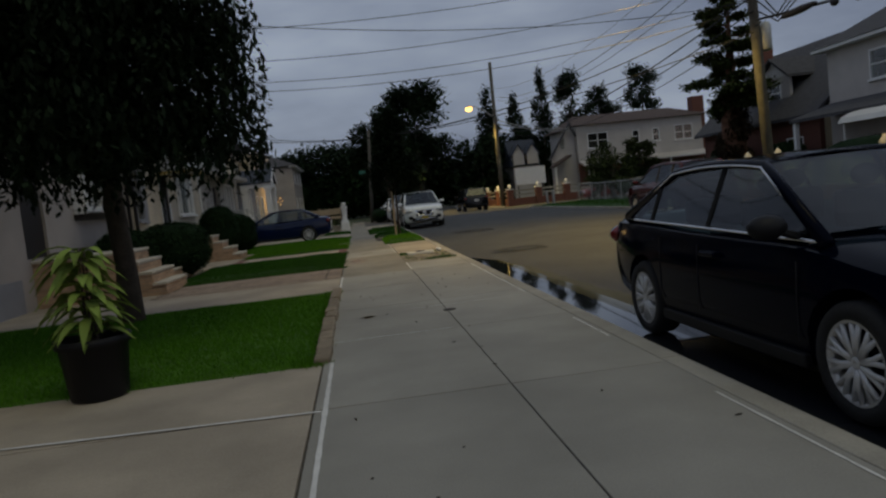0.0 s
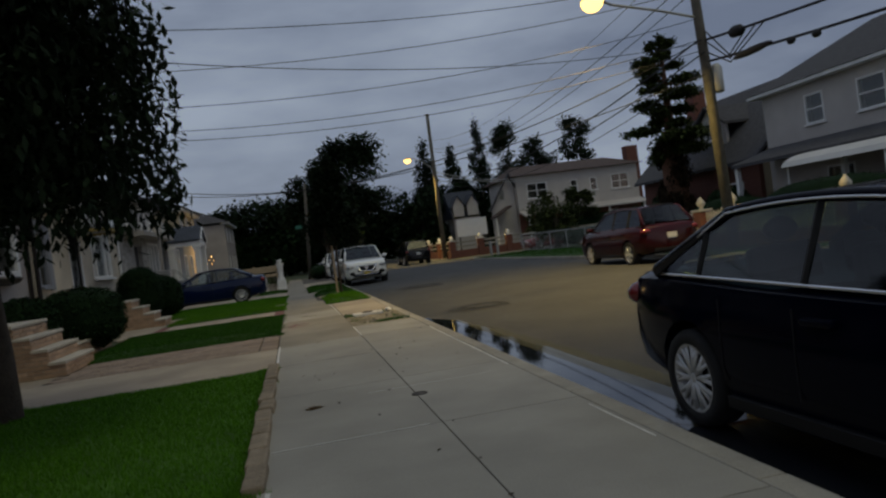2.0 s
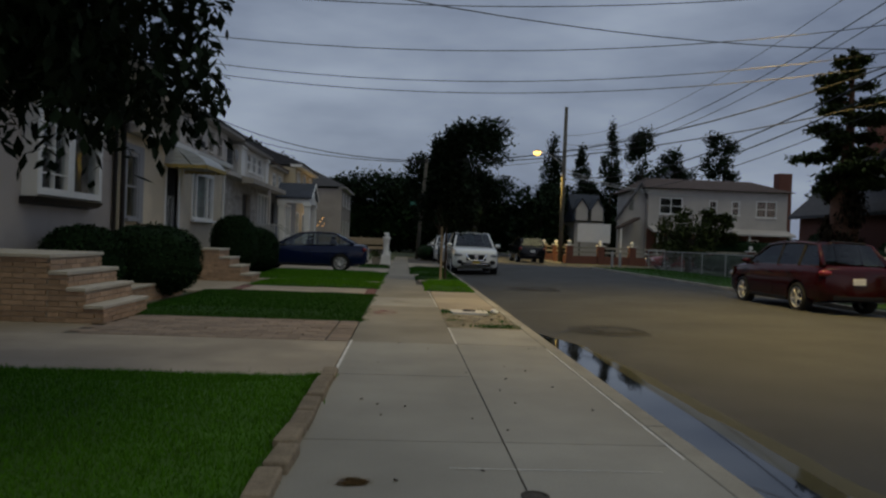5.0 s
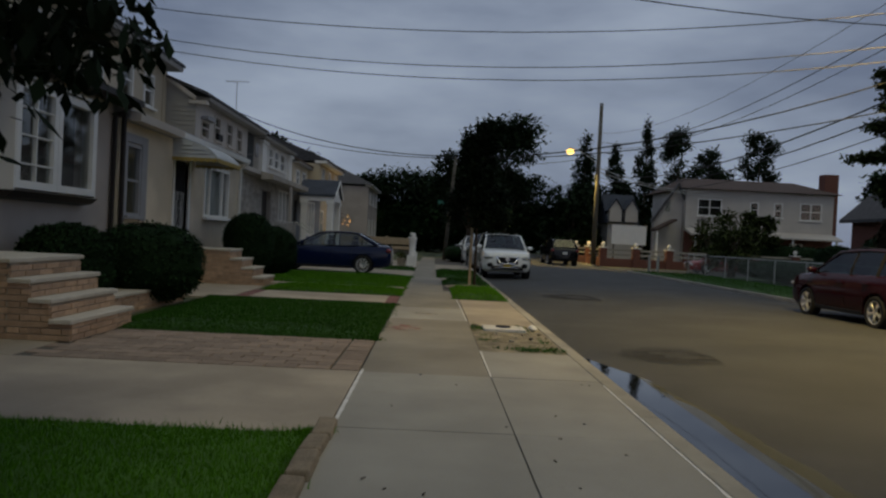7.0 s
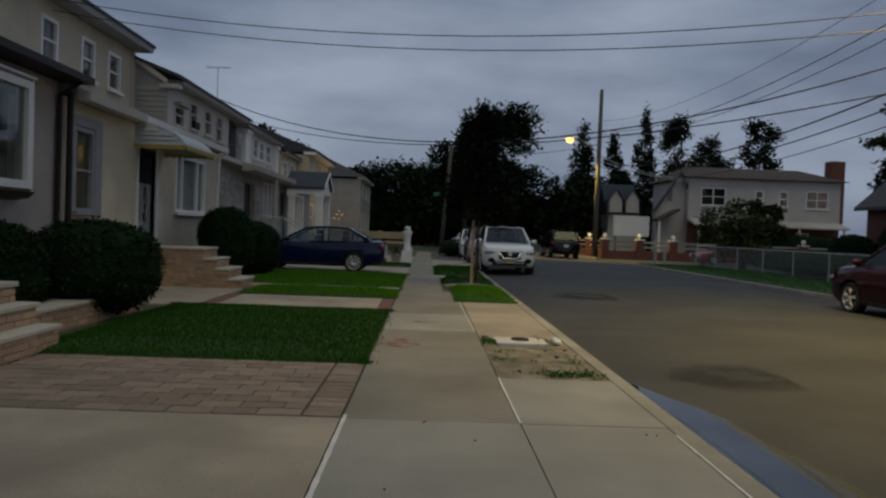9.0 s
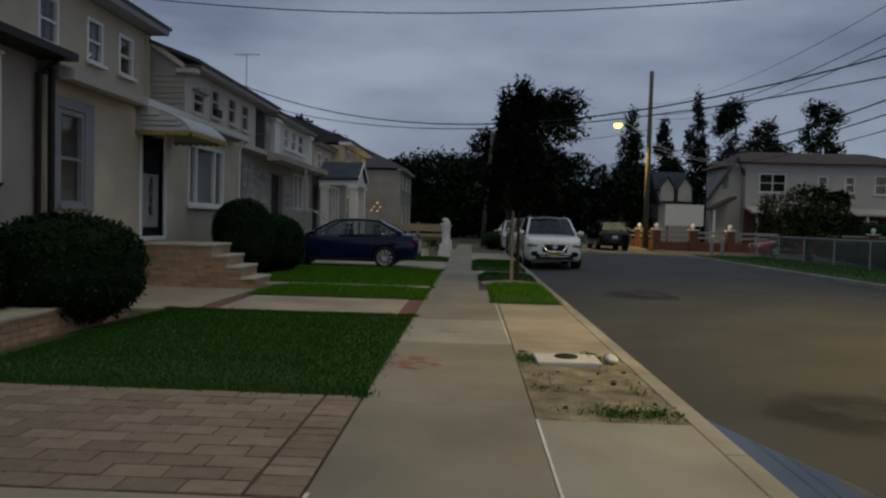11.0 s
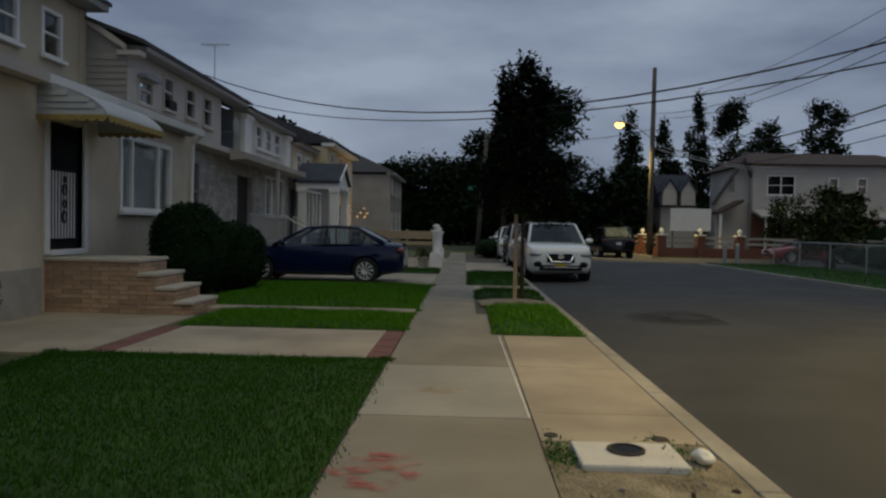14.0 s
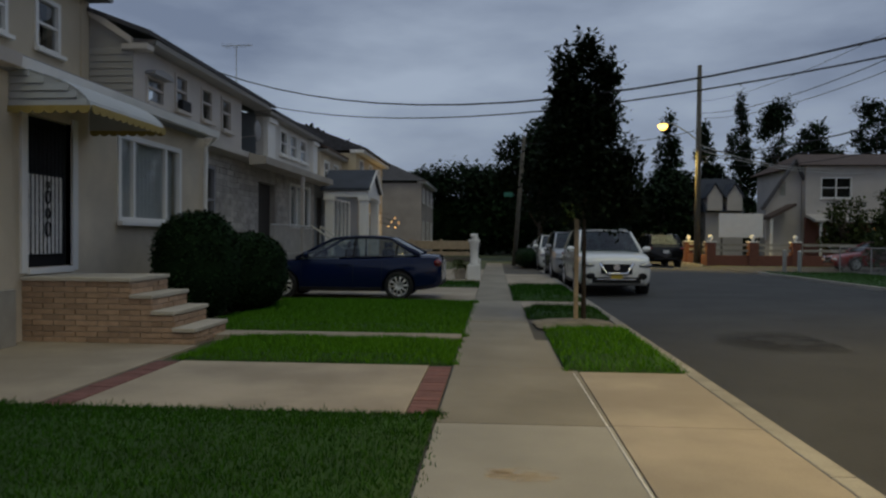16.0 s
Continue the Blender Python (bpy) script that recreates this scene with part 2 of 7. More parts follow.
SODIUM = glow("sodium_lamp", (1.0, 0.56, 0.13), 12)
SODIUM_FAR = glow("far_sodium_lamp", (1.0, 0.62, 0.12), 8)
WARM = glow("warm_bulb", (1.0, 0.5, 0.16), 4)
WARM_ROOM = glow("lit_room", (1.0, 0.42, 0.10), 1.6)


# ---- building tools ----
def part(name, bm, material, parent=None, label="", smooth=False):
    """Link a bmesh as one mesh object, under parent if there is one."""
    me = bpy.data.meshes.new(name)
    bm.normal_update()
    bm.to_mesh(me)
    bm.free()
    me.materials.append(material)
    if smooth:
        me.shade_smooth()
    ob = new(name, me)
    if parent is not None:
        ob.parent = parent
    if label:
        tagged(ob, label)
    return ob


def thing(name, label, category, x=0, y=0, z=0, rz=0, group="", kind=""):
    """An Empty at the base of a thing."""
    ob = new(name)
    ob.empty_display_size = 0.1
    ob.matrix_world = pose(x, y, z, 0, 0, rz)
    return tagged(ob, label, category, group, kind)


def box(bm, x0, x1, y0, y1, z0, z1, bev=0.0):
    vs = [bm.verts.new((x, y, z)) for z in (z0, z1) for y in (y0, y1) for x in (x0, x1)]
    fs = [bm.faces.new([vs[i] for i in q]) for q in ((0, 2, 3, 1), (4, 5, 7, 6), (0, 1, 5, 4), (2, 6, 7, 3), (0, 4, 6, 2), (1, 3, 7, 5))]
    if bev:
        es = list({e for f in fs for e in f.edges})
        bmesh.ops.bevel(bm, geom=es, offset=bev, segments=2, affect="EDGES", profile=0.5)
    return bm


def boxm(x0, x1, y0, y1, z0, z1, bev=0.0):
    return box(bmesh.new(), x0, x1, y0, y1, z0, z1, bev)


def prism(bm, pts, axis, a, b):
    """Extrude a polygon of (u, v) along axis x or y from a to b."""
    def put(u, v, w):
        return (w, u, v) if axis == "x" else ((u, w, v) if axis == "y" else (u, v, w))
    r0 = [bm.verts.new(put(u, v, a)) for u, v in pts]
    r1 = [bm.verts.new(put(u, v, b)) for u, v in pts]
    n = len(pts)
    bm.faces.new(r0)
    bm.faces.new(r1[::-1])
    for i in range(n):
        bm.faces.new((r0[i], r1[i], r1[(i + 1) % n], r0[(i + 1) % n]))
    bmesh.ops.recalc_face_normals(bm, faces=bm.faces[:])
    return bm


def tube(bm, pts, radii, sides=8, caps=True):
    """A round bar through the points, with a radius for each."""
    pts = [Vector(p) for p in pts]
    if not isinstance(radii, (list, tuple)):
        radii = [radii] * len(pts)
    rings = []
    up = Vector((0.31, 0.17, 0.93))
    for i, p in enumerate(pts):
        d = (pts[min(i + 1, len(pts) - 1)] - pts[max(i - 1, 0)]).normalized()
        if abs(d.dot(up)) > 0.97:
            u = d.orthogonal().normalized()
        else:
            u = d.cross(up).normalized()
        v = d.cross(u)
        rings.append([bm.verts.new(p + radii[i] * (math.cos(a) * u + math.sin(a) * v)) for a in [2 * math.pi * k / sides for k in range(sides)]])
    for a, b in zip(rings, rings[1:]):
        for k in range(sides):
            bm.faces.new((a[k], a[(k + 1) % sides], b[(k + 1) % sides], b[k]))
    if caps:
        bm.faces.new(rings[0][::-1])
        bm.faces.new(rings[-1])
    return bm


def tubem(pts, radii, sides=8):
    return tube(bmesh.new(), pts, radii, sides)


def lathe(bm, prof, cx=0, cy=0, sides=20):
    """Turn a profile of (radius, z) round the vertical."""
    rings = [[bm.verts.new((cx + r * math.cos(2 * math.pi * k / sides), cy + r * math.sin(2 * math.pi * k / sides), z)) for k in range(sides)] for r, z in prof]
    for a, b in zip(rings, rings[1:]):
        for k in range(sides):
            bm.faces.new((a[k], a[(k + 1) % sides], b[(k + 1) % sides], b[k]))
    bm.faces.new(rings[0][::-1])
    bm.faces.new(rings[-1])
    return bm


def holed(bm, axis, c0, c1, u0, u1, z0, z1, holes):
    """A wall slab from c0 to c1 along its axis, u0..u1 wide, z0..z1 high, with openings (ua, ub, za, zb) through it."""
    us = sorted({u0, u1, *[h[0] for h in holes], *[h[1] for h in holes]})
    zs = sorted({z0, z1, *[h[2] for h in holes], *[h[3] for h in holes]})
    for ua, ub in zip(us, us[1:]):
        for za, zb in zip(zs, zs[1:]):
            um, zm = (ua + ub) / 2, (za + zb) / 2
            if any(h[0] < um < h[1] and h[2] < zm < h[3] for h in holes):
                continue
            if axis == "x":
                box(bm, c0, c1, ua, ub, za, zb)
            else:
                box(bm, ua, ub, c0, c1, za, zb)
    bmesh.ops.remove_doubles(bm, verts=bm.verts[:], dist=0.0005)
    bm.verts.index_update()
    seen = {}
    for f in bm.faces:
        seen.setdefault(tuple(sorted(v.index for v in f.verts)), []).append(f)
    bmesh.ops.delete(bm, geom=[f for fs in seen.values() if len(fs) > 1 for f in fs], context="FACES_ONLY")
    return bm


def share(name, mesh, parent, m):
    """One more object on a mesh that is already there."""
    ob = new(name, mesh)
    ob.parent = parent
    ob.matrix_basis = m
    return ob


# ---- ground, road, pavement ----
def ground_sheet():
    bm = bmesh.new()
    bmesh.ops.create_grid(bm, x_segments=20, y_segments=20, size=900, matrix=Matrix.Translation((0, 0, -0.19)))
    tagged(part("ground", bm, SOIL), "dark earth and grass under everything", "ground", kind="structure")


ground_sheet()
KX = 2.62          # street face of the near kerb
FX = 12.1          # face of the far kerb
ROAD_Z = -0.11


def road_piece(name, x0, x1, y0, y1):
    bm = bmesh.new()
    nx, ny = max(2, int((x1 - x0) / 1.0)), max(2, int((y1 - y0) / 1.5))
    grid = [[bm.verts.new((x0 + (x1 - x0) * i / nx, y0 + (y1 - y0) * j / ny, ROAD_Z + 0.10 * math.sin(math.pi * min(1, max(0, (x0 + (x1 - x0) * i / nx - KX) / (FX - KX)))) + 0.006 * noise.noise((i * 0.7, j * 0.5, 3)))) for j in range(ny + 1)] for i in range(nx + 1)]
    for i in range(nx):
        for j in range(ny):
            bm.faces.new((grid[i][j], grid[i + 1][j], grid[i + 1][j + 1], grid[i][j + 1]))
    return tagged(part(name, bm, ASPHALT, smooth=True), "worn grey asphalt street with dark patches", "road", kind="structure")


road_piece("road", KX - 0.02, FX + 0.02, -40, 130)
cross = part("road", boxm(FX + 0.02, 90, 48.5, 57.0, -0.16, -0.095), ASPHALT)
tagged(cross, "grey asphalt side street", "road", kind="structure")


def blob(bm, cx, cy, rx, ry, z, seed, n=28, rough=0.3, thick=0.003):
    vs = []
    for k in range(n):
        a = 2 * math.pi * k / n
        r = 1 + rough * noise.noise((math.cos(a) * 1.7 + seed, math.sin(a) * 1.7, seed))
        vs.append(bm.verts.new((cx + rx * r * math.cos(a), cy + ry * r * math.sin(a), z)))
    c = bm.verts.new((cx, cy, z + thick))
    for k in range(n):
        bm.faces.new((c, vs[k], vs[(k + 1) % n]))
    return bm


def puddle():
    """A long sheet of standing water in the gutter."""
    bm = bmesh.new()
    rows = []
    for j in range(46):
        y = 3.4 + j * 0.305
        k = j / 45
        w = (0.74 if y < 9 else 0.74 - 0.25 * (y - 9) / 8) * min(1, (1 - k) * 8) * min(1, 0.3 + k * 8)
        w *= 1 + 0.16 * noise.noise((y * 0.9, 3.1, 0)) + 0.08 * noise.noise((y * 3.1, 1.1, 0))
        rows.append((bm.verts.new((KX + 0.001, y, -0.088)), bm.verts.new((KX + w, y, -0.088))))
    for a, b in zip(rows, rows[1:]):
        bm.faces.new((a[0], a[1], b[1], b[0]))
    tagged(part("puddle", bm, WATER), "still rainwater lying along the kerb", "puddle", kind="structure")


puddle()


def gutter_grit():
    """Pale sandy rim along the water and the kerb, with the lamp's yellow glint in its colour."""
    bm = bmesh.new()
    rows = []
    for j in range(46):
        y = 2.0 + j * 0.3
        a = KX + (0.74 if y < 9 else max(0.10, 0.74 - 0.25 * (y - 9) / 8))
        b = a + (0.12 + 0.10 * noise.noise((y * 0.7, 0, 5)) + 0.06 * noise.noise((y * 3, 0, 5))) * min(1, (15.8 - y) / 3)
        zz = lambda x: ROAD_Z + 0.10 * math.sin(math.pi * (x - KX) / (FX - KX)) + 0.006
        rows.append((bm.verts.new((a - 0.3, y, zz(a - 0.3))), bm.verts.new((b, y, zz(b)))))
    for p, q in zip(rows, rows[1:]):
        bm.faces.new((p[0], p[1], q[1], q[0]))
    # silt colour pushed to yellow to carry the wet lamplit glint
    tagged(part("gutter_grit", bm, sheer("glint_tinted_sand", (0.24, 0.21, 0.09), 0.28)), "sandy silt washed along the gutter, yellowed as a painted lamp glint", "grit", kind="stuff")


gutter_grit()


STAIN = sheer("oil_stain", (0.03, 0.03, 0.03), 0.3)


def soften(m, gain):
    """Let a sheer stain fade from its middle to a ragged rim."""
    n, l = m.node_tree.nodes, m.node_tree.links
    co = n.new("ShaderNodeTexCoord")
    ball = n.new("ShaderNodeTexGradient")
    ball.gradient_type = "SPHERICAL"
    rag = n.new("ShaderNodeTexNoise")
    rag.inputs["Scale"].default_value = 3.0
    rag.inputs["Detail"].default_value = 6
    l.new(co.outputs["Object"], ball.inputs[0])
    l.new(co.outputs["Object"], rag.inputs["Vector"])
    a = n.new("ShaderNodeMath")
    a.operation = "MULTIPLY"
    l.new(ball.outputs["Fac"], a.inputs[0])
    l.new(rag.outputs["Fac"], a.inputs[1])
    b = n.new("ShaderNodeMath")
    b.operation = "MULTIPLY"
    b.use_clamp = True
    b.inputs[1].default_value = gain
    l.new(a.outputs[0], b.inputs[0])
    l.new(b.outputs[0], n["Mix Shader"].inputs[0])


soften(STAIN, 2.5)


def road_stain(x, y, rx, ry, seed):
    z = ROAD_Z + 0.10 * math.sin(math.pi * (x - KX) / (FX - KX)) + 0.010
    bm = bmesh.new()
    blob(bm, 0, 0, 1.0, 1.0, 0, seed, rough=0.5, n=40)
    st = tagged(part("road_stain", bm, STAIN), "dark oily patch on the asphalt", "stain", kind="structure")
    st.matrix_basis = pose(x, y, z) @ Matrix.Diagonal((rx * 1.3, ry * 1.3, 1, 1))


road_stain(4.65, 26.5, 0.85, 0.9, 1)
road_stain(4.1, 17.0, 0.7, 0.6, 2)

# pavement: a bed with slabs on it
bed = tagged(part("pavement", boxm(-0.02, KX - 0.16, -30, 56, -0.17, -0.022), JOINT), "concrete sidewalk of square slabs with dark joints", "sidewalk", kind="structure")
SLAB_MESH = {}


def slab(x0, x1, y0, y1, material, parent, z=0.0, tilt=0.0):
    w, l = round(x1 - x0, 3), round(y1 - y0, 3)
    key = (w, l, material.name)
    if key not in SLAB_MESH:
        me = bpy.data.meshes.new("slab")
        bm = boxm(-w / 2, w / 2, -l / 2, l / 2, -0.03, 0, 0.004)
        bm.to_mesh(me)
        bm.free()
        me.materials.append(material)
        SLAB_MESH[key] = me
    return share("slab", SLAB_MESH[key], parent, pose((x0 + x1) / 2, (y0 + y1) / 2, z, tilt, tilt * 0.6, 0))


SW = 1.342
ys = [-30, -22, -16, -12, -9, -6.5, -4.0, -2.2, -0.4, 1.6, 3.6, 5.9, 8.19, 10.3, 12.5, 14.6, 16.6, 19.4, 21.42, 23.8, 25.9, 28, 30, 32, 34.5, 37.0, 39.5, 42, 44.5, 47, 50, 53, 56]
for ya, yb in zip(ys, ys[1:]):
    right = SW if yb < 24.5 else (1.2 if yb < 27 else (1.02 if yb < 33 else 0.86))
    slab(0.006, right - 0.0045, ya + 0.006, yb - 0.006, CONCRETE if ya < 14.5 or 19 < ya < 20 else CONCRETE_TAN, bed, random.uniform(-0.002, 0.003), random.uniform(-0.05, 0.05))
ys2 = [-30, -22, -16, -12, -9, -6.5, -4.0, -2.2, -0.4, 1.6, 3.6, 5.9, 8.19, 10.3, 12.5, 14.6, 16.25]
for ya, yb in zip(ys2, ys2[1:]):
    slab(SW + 0.0045, KX - 0.165, ya + 0.006, yb - 0.006, CONCRETE, bed, random.uniform(-0.002, 0.003), random.uniform(-0.05, 0.05))
for ya, yb in ((18.85, 19.6), (19.6, 21.45), (21.45, 23.62)):
    slab(SW + 0.006, KX - 0.165, ya + 0.006, yb - 0.006, CONCRETE_WARM, bed)
for ya, yb in ((30.3, 32.0), (37.0, 40.0), (40, 44.0)):
    slab((1.02 if yb < 33 else 0.86) + 0.006, KX - 0.165, ya + 0.006, yb - 0.006, CONCRETE_WARM, bed)


def kerb(x0, x1, y0, y1, step, side):
    y = y0
    top = thing("kerb", "worn concrete kerb along the street", "kerb", kind="structure")
    while y < y1 - 0.01:
        yb = min(y + step, y1)
        part("kerb_stone", boxm(x0, x1, y + 0.004, yb - 0.004, -0.2, 0.004, 0.012), KERB, top)
        y = yb


kerb(KX - 0.16, KX, -30, 50, 2.4, 1)
kerb(FX, FX + 0.16, -30, 48.4, 2.4, -1)
kerb(FX, FX + 0.16, 57.2, 120, 3.5, -1)

def caulk_line(x0, y0, x1, y1, w, seed):
    """A ragged white line of sealant along a joint."""
    bm = bmesh.new()
    n = int(math.hypot(x1 - x0, y1 - y0) / 0.06) + 2
    d = Vector((x1 - x0, y1 - y0, 0)).normalized()
    p = Vector((-d.y, d.x, 0))
    rows = []
    for i in range(n):
        c = Vector((x0 + (x1 - x0) * i / (n - 1), y0 + (y1 - y0) * i / (n - 1), 0.006))
        k = w * (0.55 + 0.5 * abs(noise.noise((i * 0.23, seed, 0))) + 0.2 * noise.noise((i * 0.9, seed, 2)))
        rows.append((bm.verts.new(c - p * k / 2), bm.verts.new(c + p * k / 2)))
    for a, b in zip(rows, rows[1:]):
        bm.faces.new((a[0], a[1], b[1], b[0]))
    tagged(part("joint_sealant", bm, CAULK), "ragged white sealant along a paving joint", "sealant", kind="structure")


caulk_line(0.085, 1.0, 0.075, 7.28, 0.05, 1)
caulk_line(0.02, 12.6, 0.02, 14.7, 0.05, 2)
caulk_line(-3.0, 6.08, 0.05, 5.85, 0.05, 3)
caulk_line(2.40, 3.2, 2.40, 5.1, 0.025, 4)
caulk_line(2.41, 6.9, 2.41, 7.9, 0.025, 5)
caulk_line(2.43, 10.0, 2.45, 14.4, 0.03, 6)
caulk_line(SW, 14.6, SW, 16.25, 0.03, 7)
caulk_line(SW - 0.02, 19.4, SW - 0.06, 23.5, 0.02, 8)
caulk_line(0.05, 8.19, 1.25, 8.19, 0.018, 9)
caulk_line(0.95, 9.75, 2.2, 9.75, 0.014, 10)


def drive(name, label, x0, x1, ya, yb, material, z=-0.004):
    tagged(part(name, boxm(x0, x1, ya, yb, -0.16, z, 0.004), material), label, "driveway", kind="structure")


tagged(part("garden_soil", boxm(-9, -0.03, -6, 62, -0.185, -0.035), SOIL), "dark garden soil round the houses", "soil", kind="structure")
tagged(part("yard", boxm(14.7, 30, 10, 48, -0.185, -0.03), GRASS_BED), "dull grass of the front yards opposite", "yard", kind="structure")
drive("front_path", "pale concrete apron before the front steps", -6.2, -3.56, 14.66, 17.3, CONCRETE_WARM)
drive("driveway", "warm beige concrete driveway", -6.2, -0.012, 5.92, 7.28, CONCRETE_WARM)
drive("driveway", "warm beige concrete driveway", -6.2, -0.012, -6.0, 5.90, CONCRETE_WARM)
drive("front_path", "pale concrete front path between lawns", -6.4, -0.012, 12.33, 14.64, CONCRETE_WARM)
drive("front_path", "pale concrete path to the front steps", -3.1, -0.27, 21.66, 23.84, CONCRETE_WARM)
drive("front_path", "pale concrete apron before the front steps", -6.0, -3.42, 21.6, 25.0, CONCRETE_WARM)
drive("front_path", "thin concrete path beside the steps", -5.9, -0.012, 25.62, 26.1, CONCRETE_WARM, 0.045)
drive("driveway", "concrete driveway with a parked car", -6.0, -0.012, 31.55, 36.2, CONCRETE_WARM)
drive("driveway", "pale concrete driveway beyond", -8.0, -0.012, 38.5, 48, CONCRETE_WARM)


# ---- lawns ----
def lawn(x0, x1, y0, y1, density, label, h=0.034, mound=0.05, tall=1.0, blade=GRASS, turf=GRASS_BED):
    """A turf bed with thousands of separate blades on it."""
    top = thing("lawn", label, "lawn", kind="structure")
    bm = bmesh.new()
    n = 14
    def ht(u, v):
        e = min(u, 1 - u, v, 1 - v)
        return mound * min(1, e * 7) + 0.012 * noise.noise((u * 5 + x0, v * 5 + y0, 1))
    g = [[bm.verts.new((x0 + (x1 - x0) * i / n, y0 + (y1 - y0) * j / n, 0.004 + ht(i / n, j / n))) for j in range(n + 1)] for i in range(n + 1)]
    for i in range(n):
        for j in range(n):
            bm.faces.new((g[i][j], g[i + 1][j], g[i + 1][j + 1], g[i][j + 1]))
    lo = [bm.verts.new((v.co.x, v.co.y, -0.16)) for v in (g[0][0], g[n][0], g[n][n], g[0][n])]
    bm.faces.new(lo[::-1])
    for e, (a, b) in (([g[i][0] for i in range(n + 1)], (0, 1)), ([g[n][j] for j in range(n + 1)], (1, 2)), ([g[i][n] for i in range(n, -1, -1)], (2, 3)), ([g[0][j] for j in range(n, -1, -1)], (3, 0))):
        bm.faces.new([*e[::-1], lo[a], lo[b]])
    part("turf", bm, turf, top, smooth=True)
    rng = np.random.RandomState(int(abs(x0 * 31 + y0 * 7)) + 5)
    count = int(density * (x1 - x0) * (y1 - y0))
    u, v = rng.rand(count), rng.rand(count)
    edge = rng.rand(count) < 0.06
    u = np.where(edge & (rng.rand(count) < 0.5), np.round(u) + rng.normal(0, 0.012, count), u)
    v = np.where(edge & (rng.rand(count) < 0.5), np.round(v) + rng.normal(0, 0.012, count), v)
    a = rng.rand(count) * 2 * math.pi
    hh = h * (0.55 + 0.9 * rng.rand(count)) * tall
    lean = hh * rng.rand(count) * 0.8
    la = rng.rand(count) * 2 * math.pi
    w = 0.0028 + 0.0024 * rng.rand(count)
    w = w * (1 + 0.03 * np.maximum(0, (y0 + y1) / 2 - 8))
    verts, faces = [], []
    for i in range(count):
        px, py = x0 + (x1 - x0) * u[i], y0 + (y1 - y0) * v[i]
        pz = 0.004 + (ht(min(1, max(0, u[i])), min(1, max(0, v[i]))) if 0 <= u[i] <= 1 and 0 <= v[i] <= 1 else 0) - 0.004
        dx, dy = math.cos(a[i]) * w[i], math.sin(a[i]) * w[i]
        lx, ly = math.cos(la[i]) * lean[i], math.sin(la[i]) * lean[i]
        k = len(verts)
        verts += [(px - dx, py - dy, pz), (px + dx, py + dy, pz), (px + lx, py + ly, pz + hh[i])]
        faces.append((k, k + 1, k + 2))
    me = bpy.data.meshes.new("grass_blades")
    me.from_pydata(verts, [], faces)
    me.materials.append(blade)
    ob = new("grass_blades", me)
    ob.parent = top
    tagged(ob, kind="stuff")
    return top


lawn(-5.6, -0.10, 7.32, 12.30, 4200, "clipped vivid green front lawn with a low brick edging", mound=0.06, blade=GRASS_VIVID, turf=GRASS_BED_VIVID)
lawn(-3.7, -0.02, 16.80, 21.62, 3000, "clipped green lawn beside the brick paving", mound=0.07)
lawn(-3.15, -0.02, 23.88, 25.58, 2400, "narrow strip of longer green grass", h=0.06, mound=0.06, blade=GRASS_VIVID)
lawn(-4.2, -0.02, 26.14, 31.52, 1700, "green lawn before the house hedge", h=0.055, mound=0.07, blade=GRASS_VIVID)
lawn(-1.3, -0.02, 36.2, 38.4, 700, "small patch of green grass beside the driveway", h=0.06)
lawn(1.22, KX - 0.17, 23.66, 26.9, 1200, "shaggy grass verge before a young staked tree", h=0.07, mound=0.10, blade=GRASS_VIVID)
lawn(1.05, KX - 0.17, 28.6, 30.2, 900, "shaggy grass verge behind a young staked tree", h=0.07, mound=0.09)
tagged(part("tree_mulch", blob(bmesh.new(), 1.8, 27.7, 0.75, 0.95, 0.012, 4, 30, 0.25, 0.09), DIRT, smooth=True), "mound of bare earth round the young tree", "dirt", kind="structure")
lawn(0.89, KX - 0.17, 32.05, 36.95, 600, "green grass verge beside parked cars", h=0.08, mound=0.08)
lawn(FX + 0.17, 13.6, 12.0, 26.5, 260, "grass verge at the foot of the utility pole", h=0.08)
lawn(FX + 0.17, 15.6, 27.6, 47.5, 120, "rough grass verge before a wire fence", h=0.09)


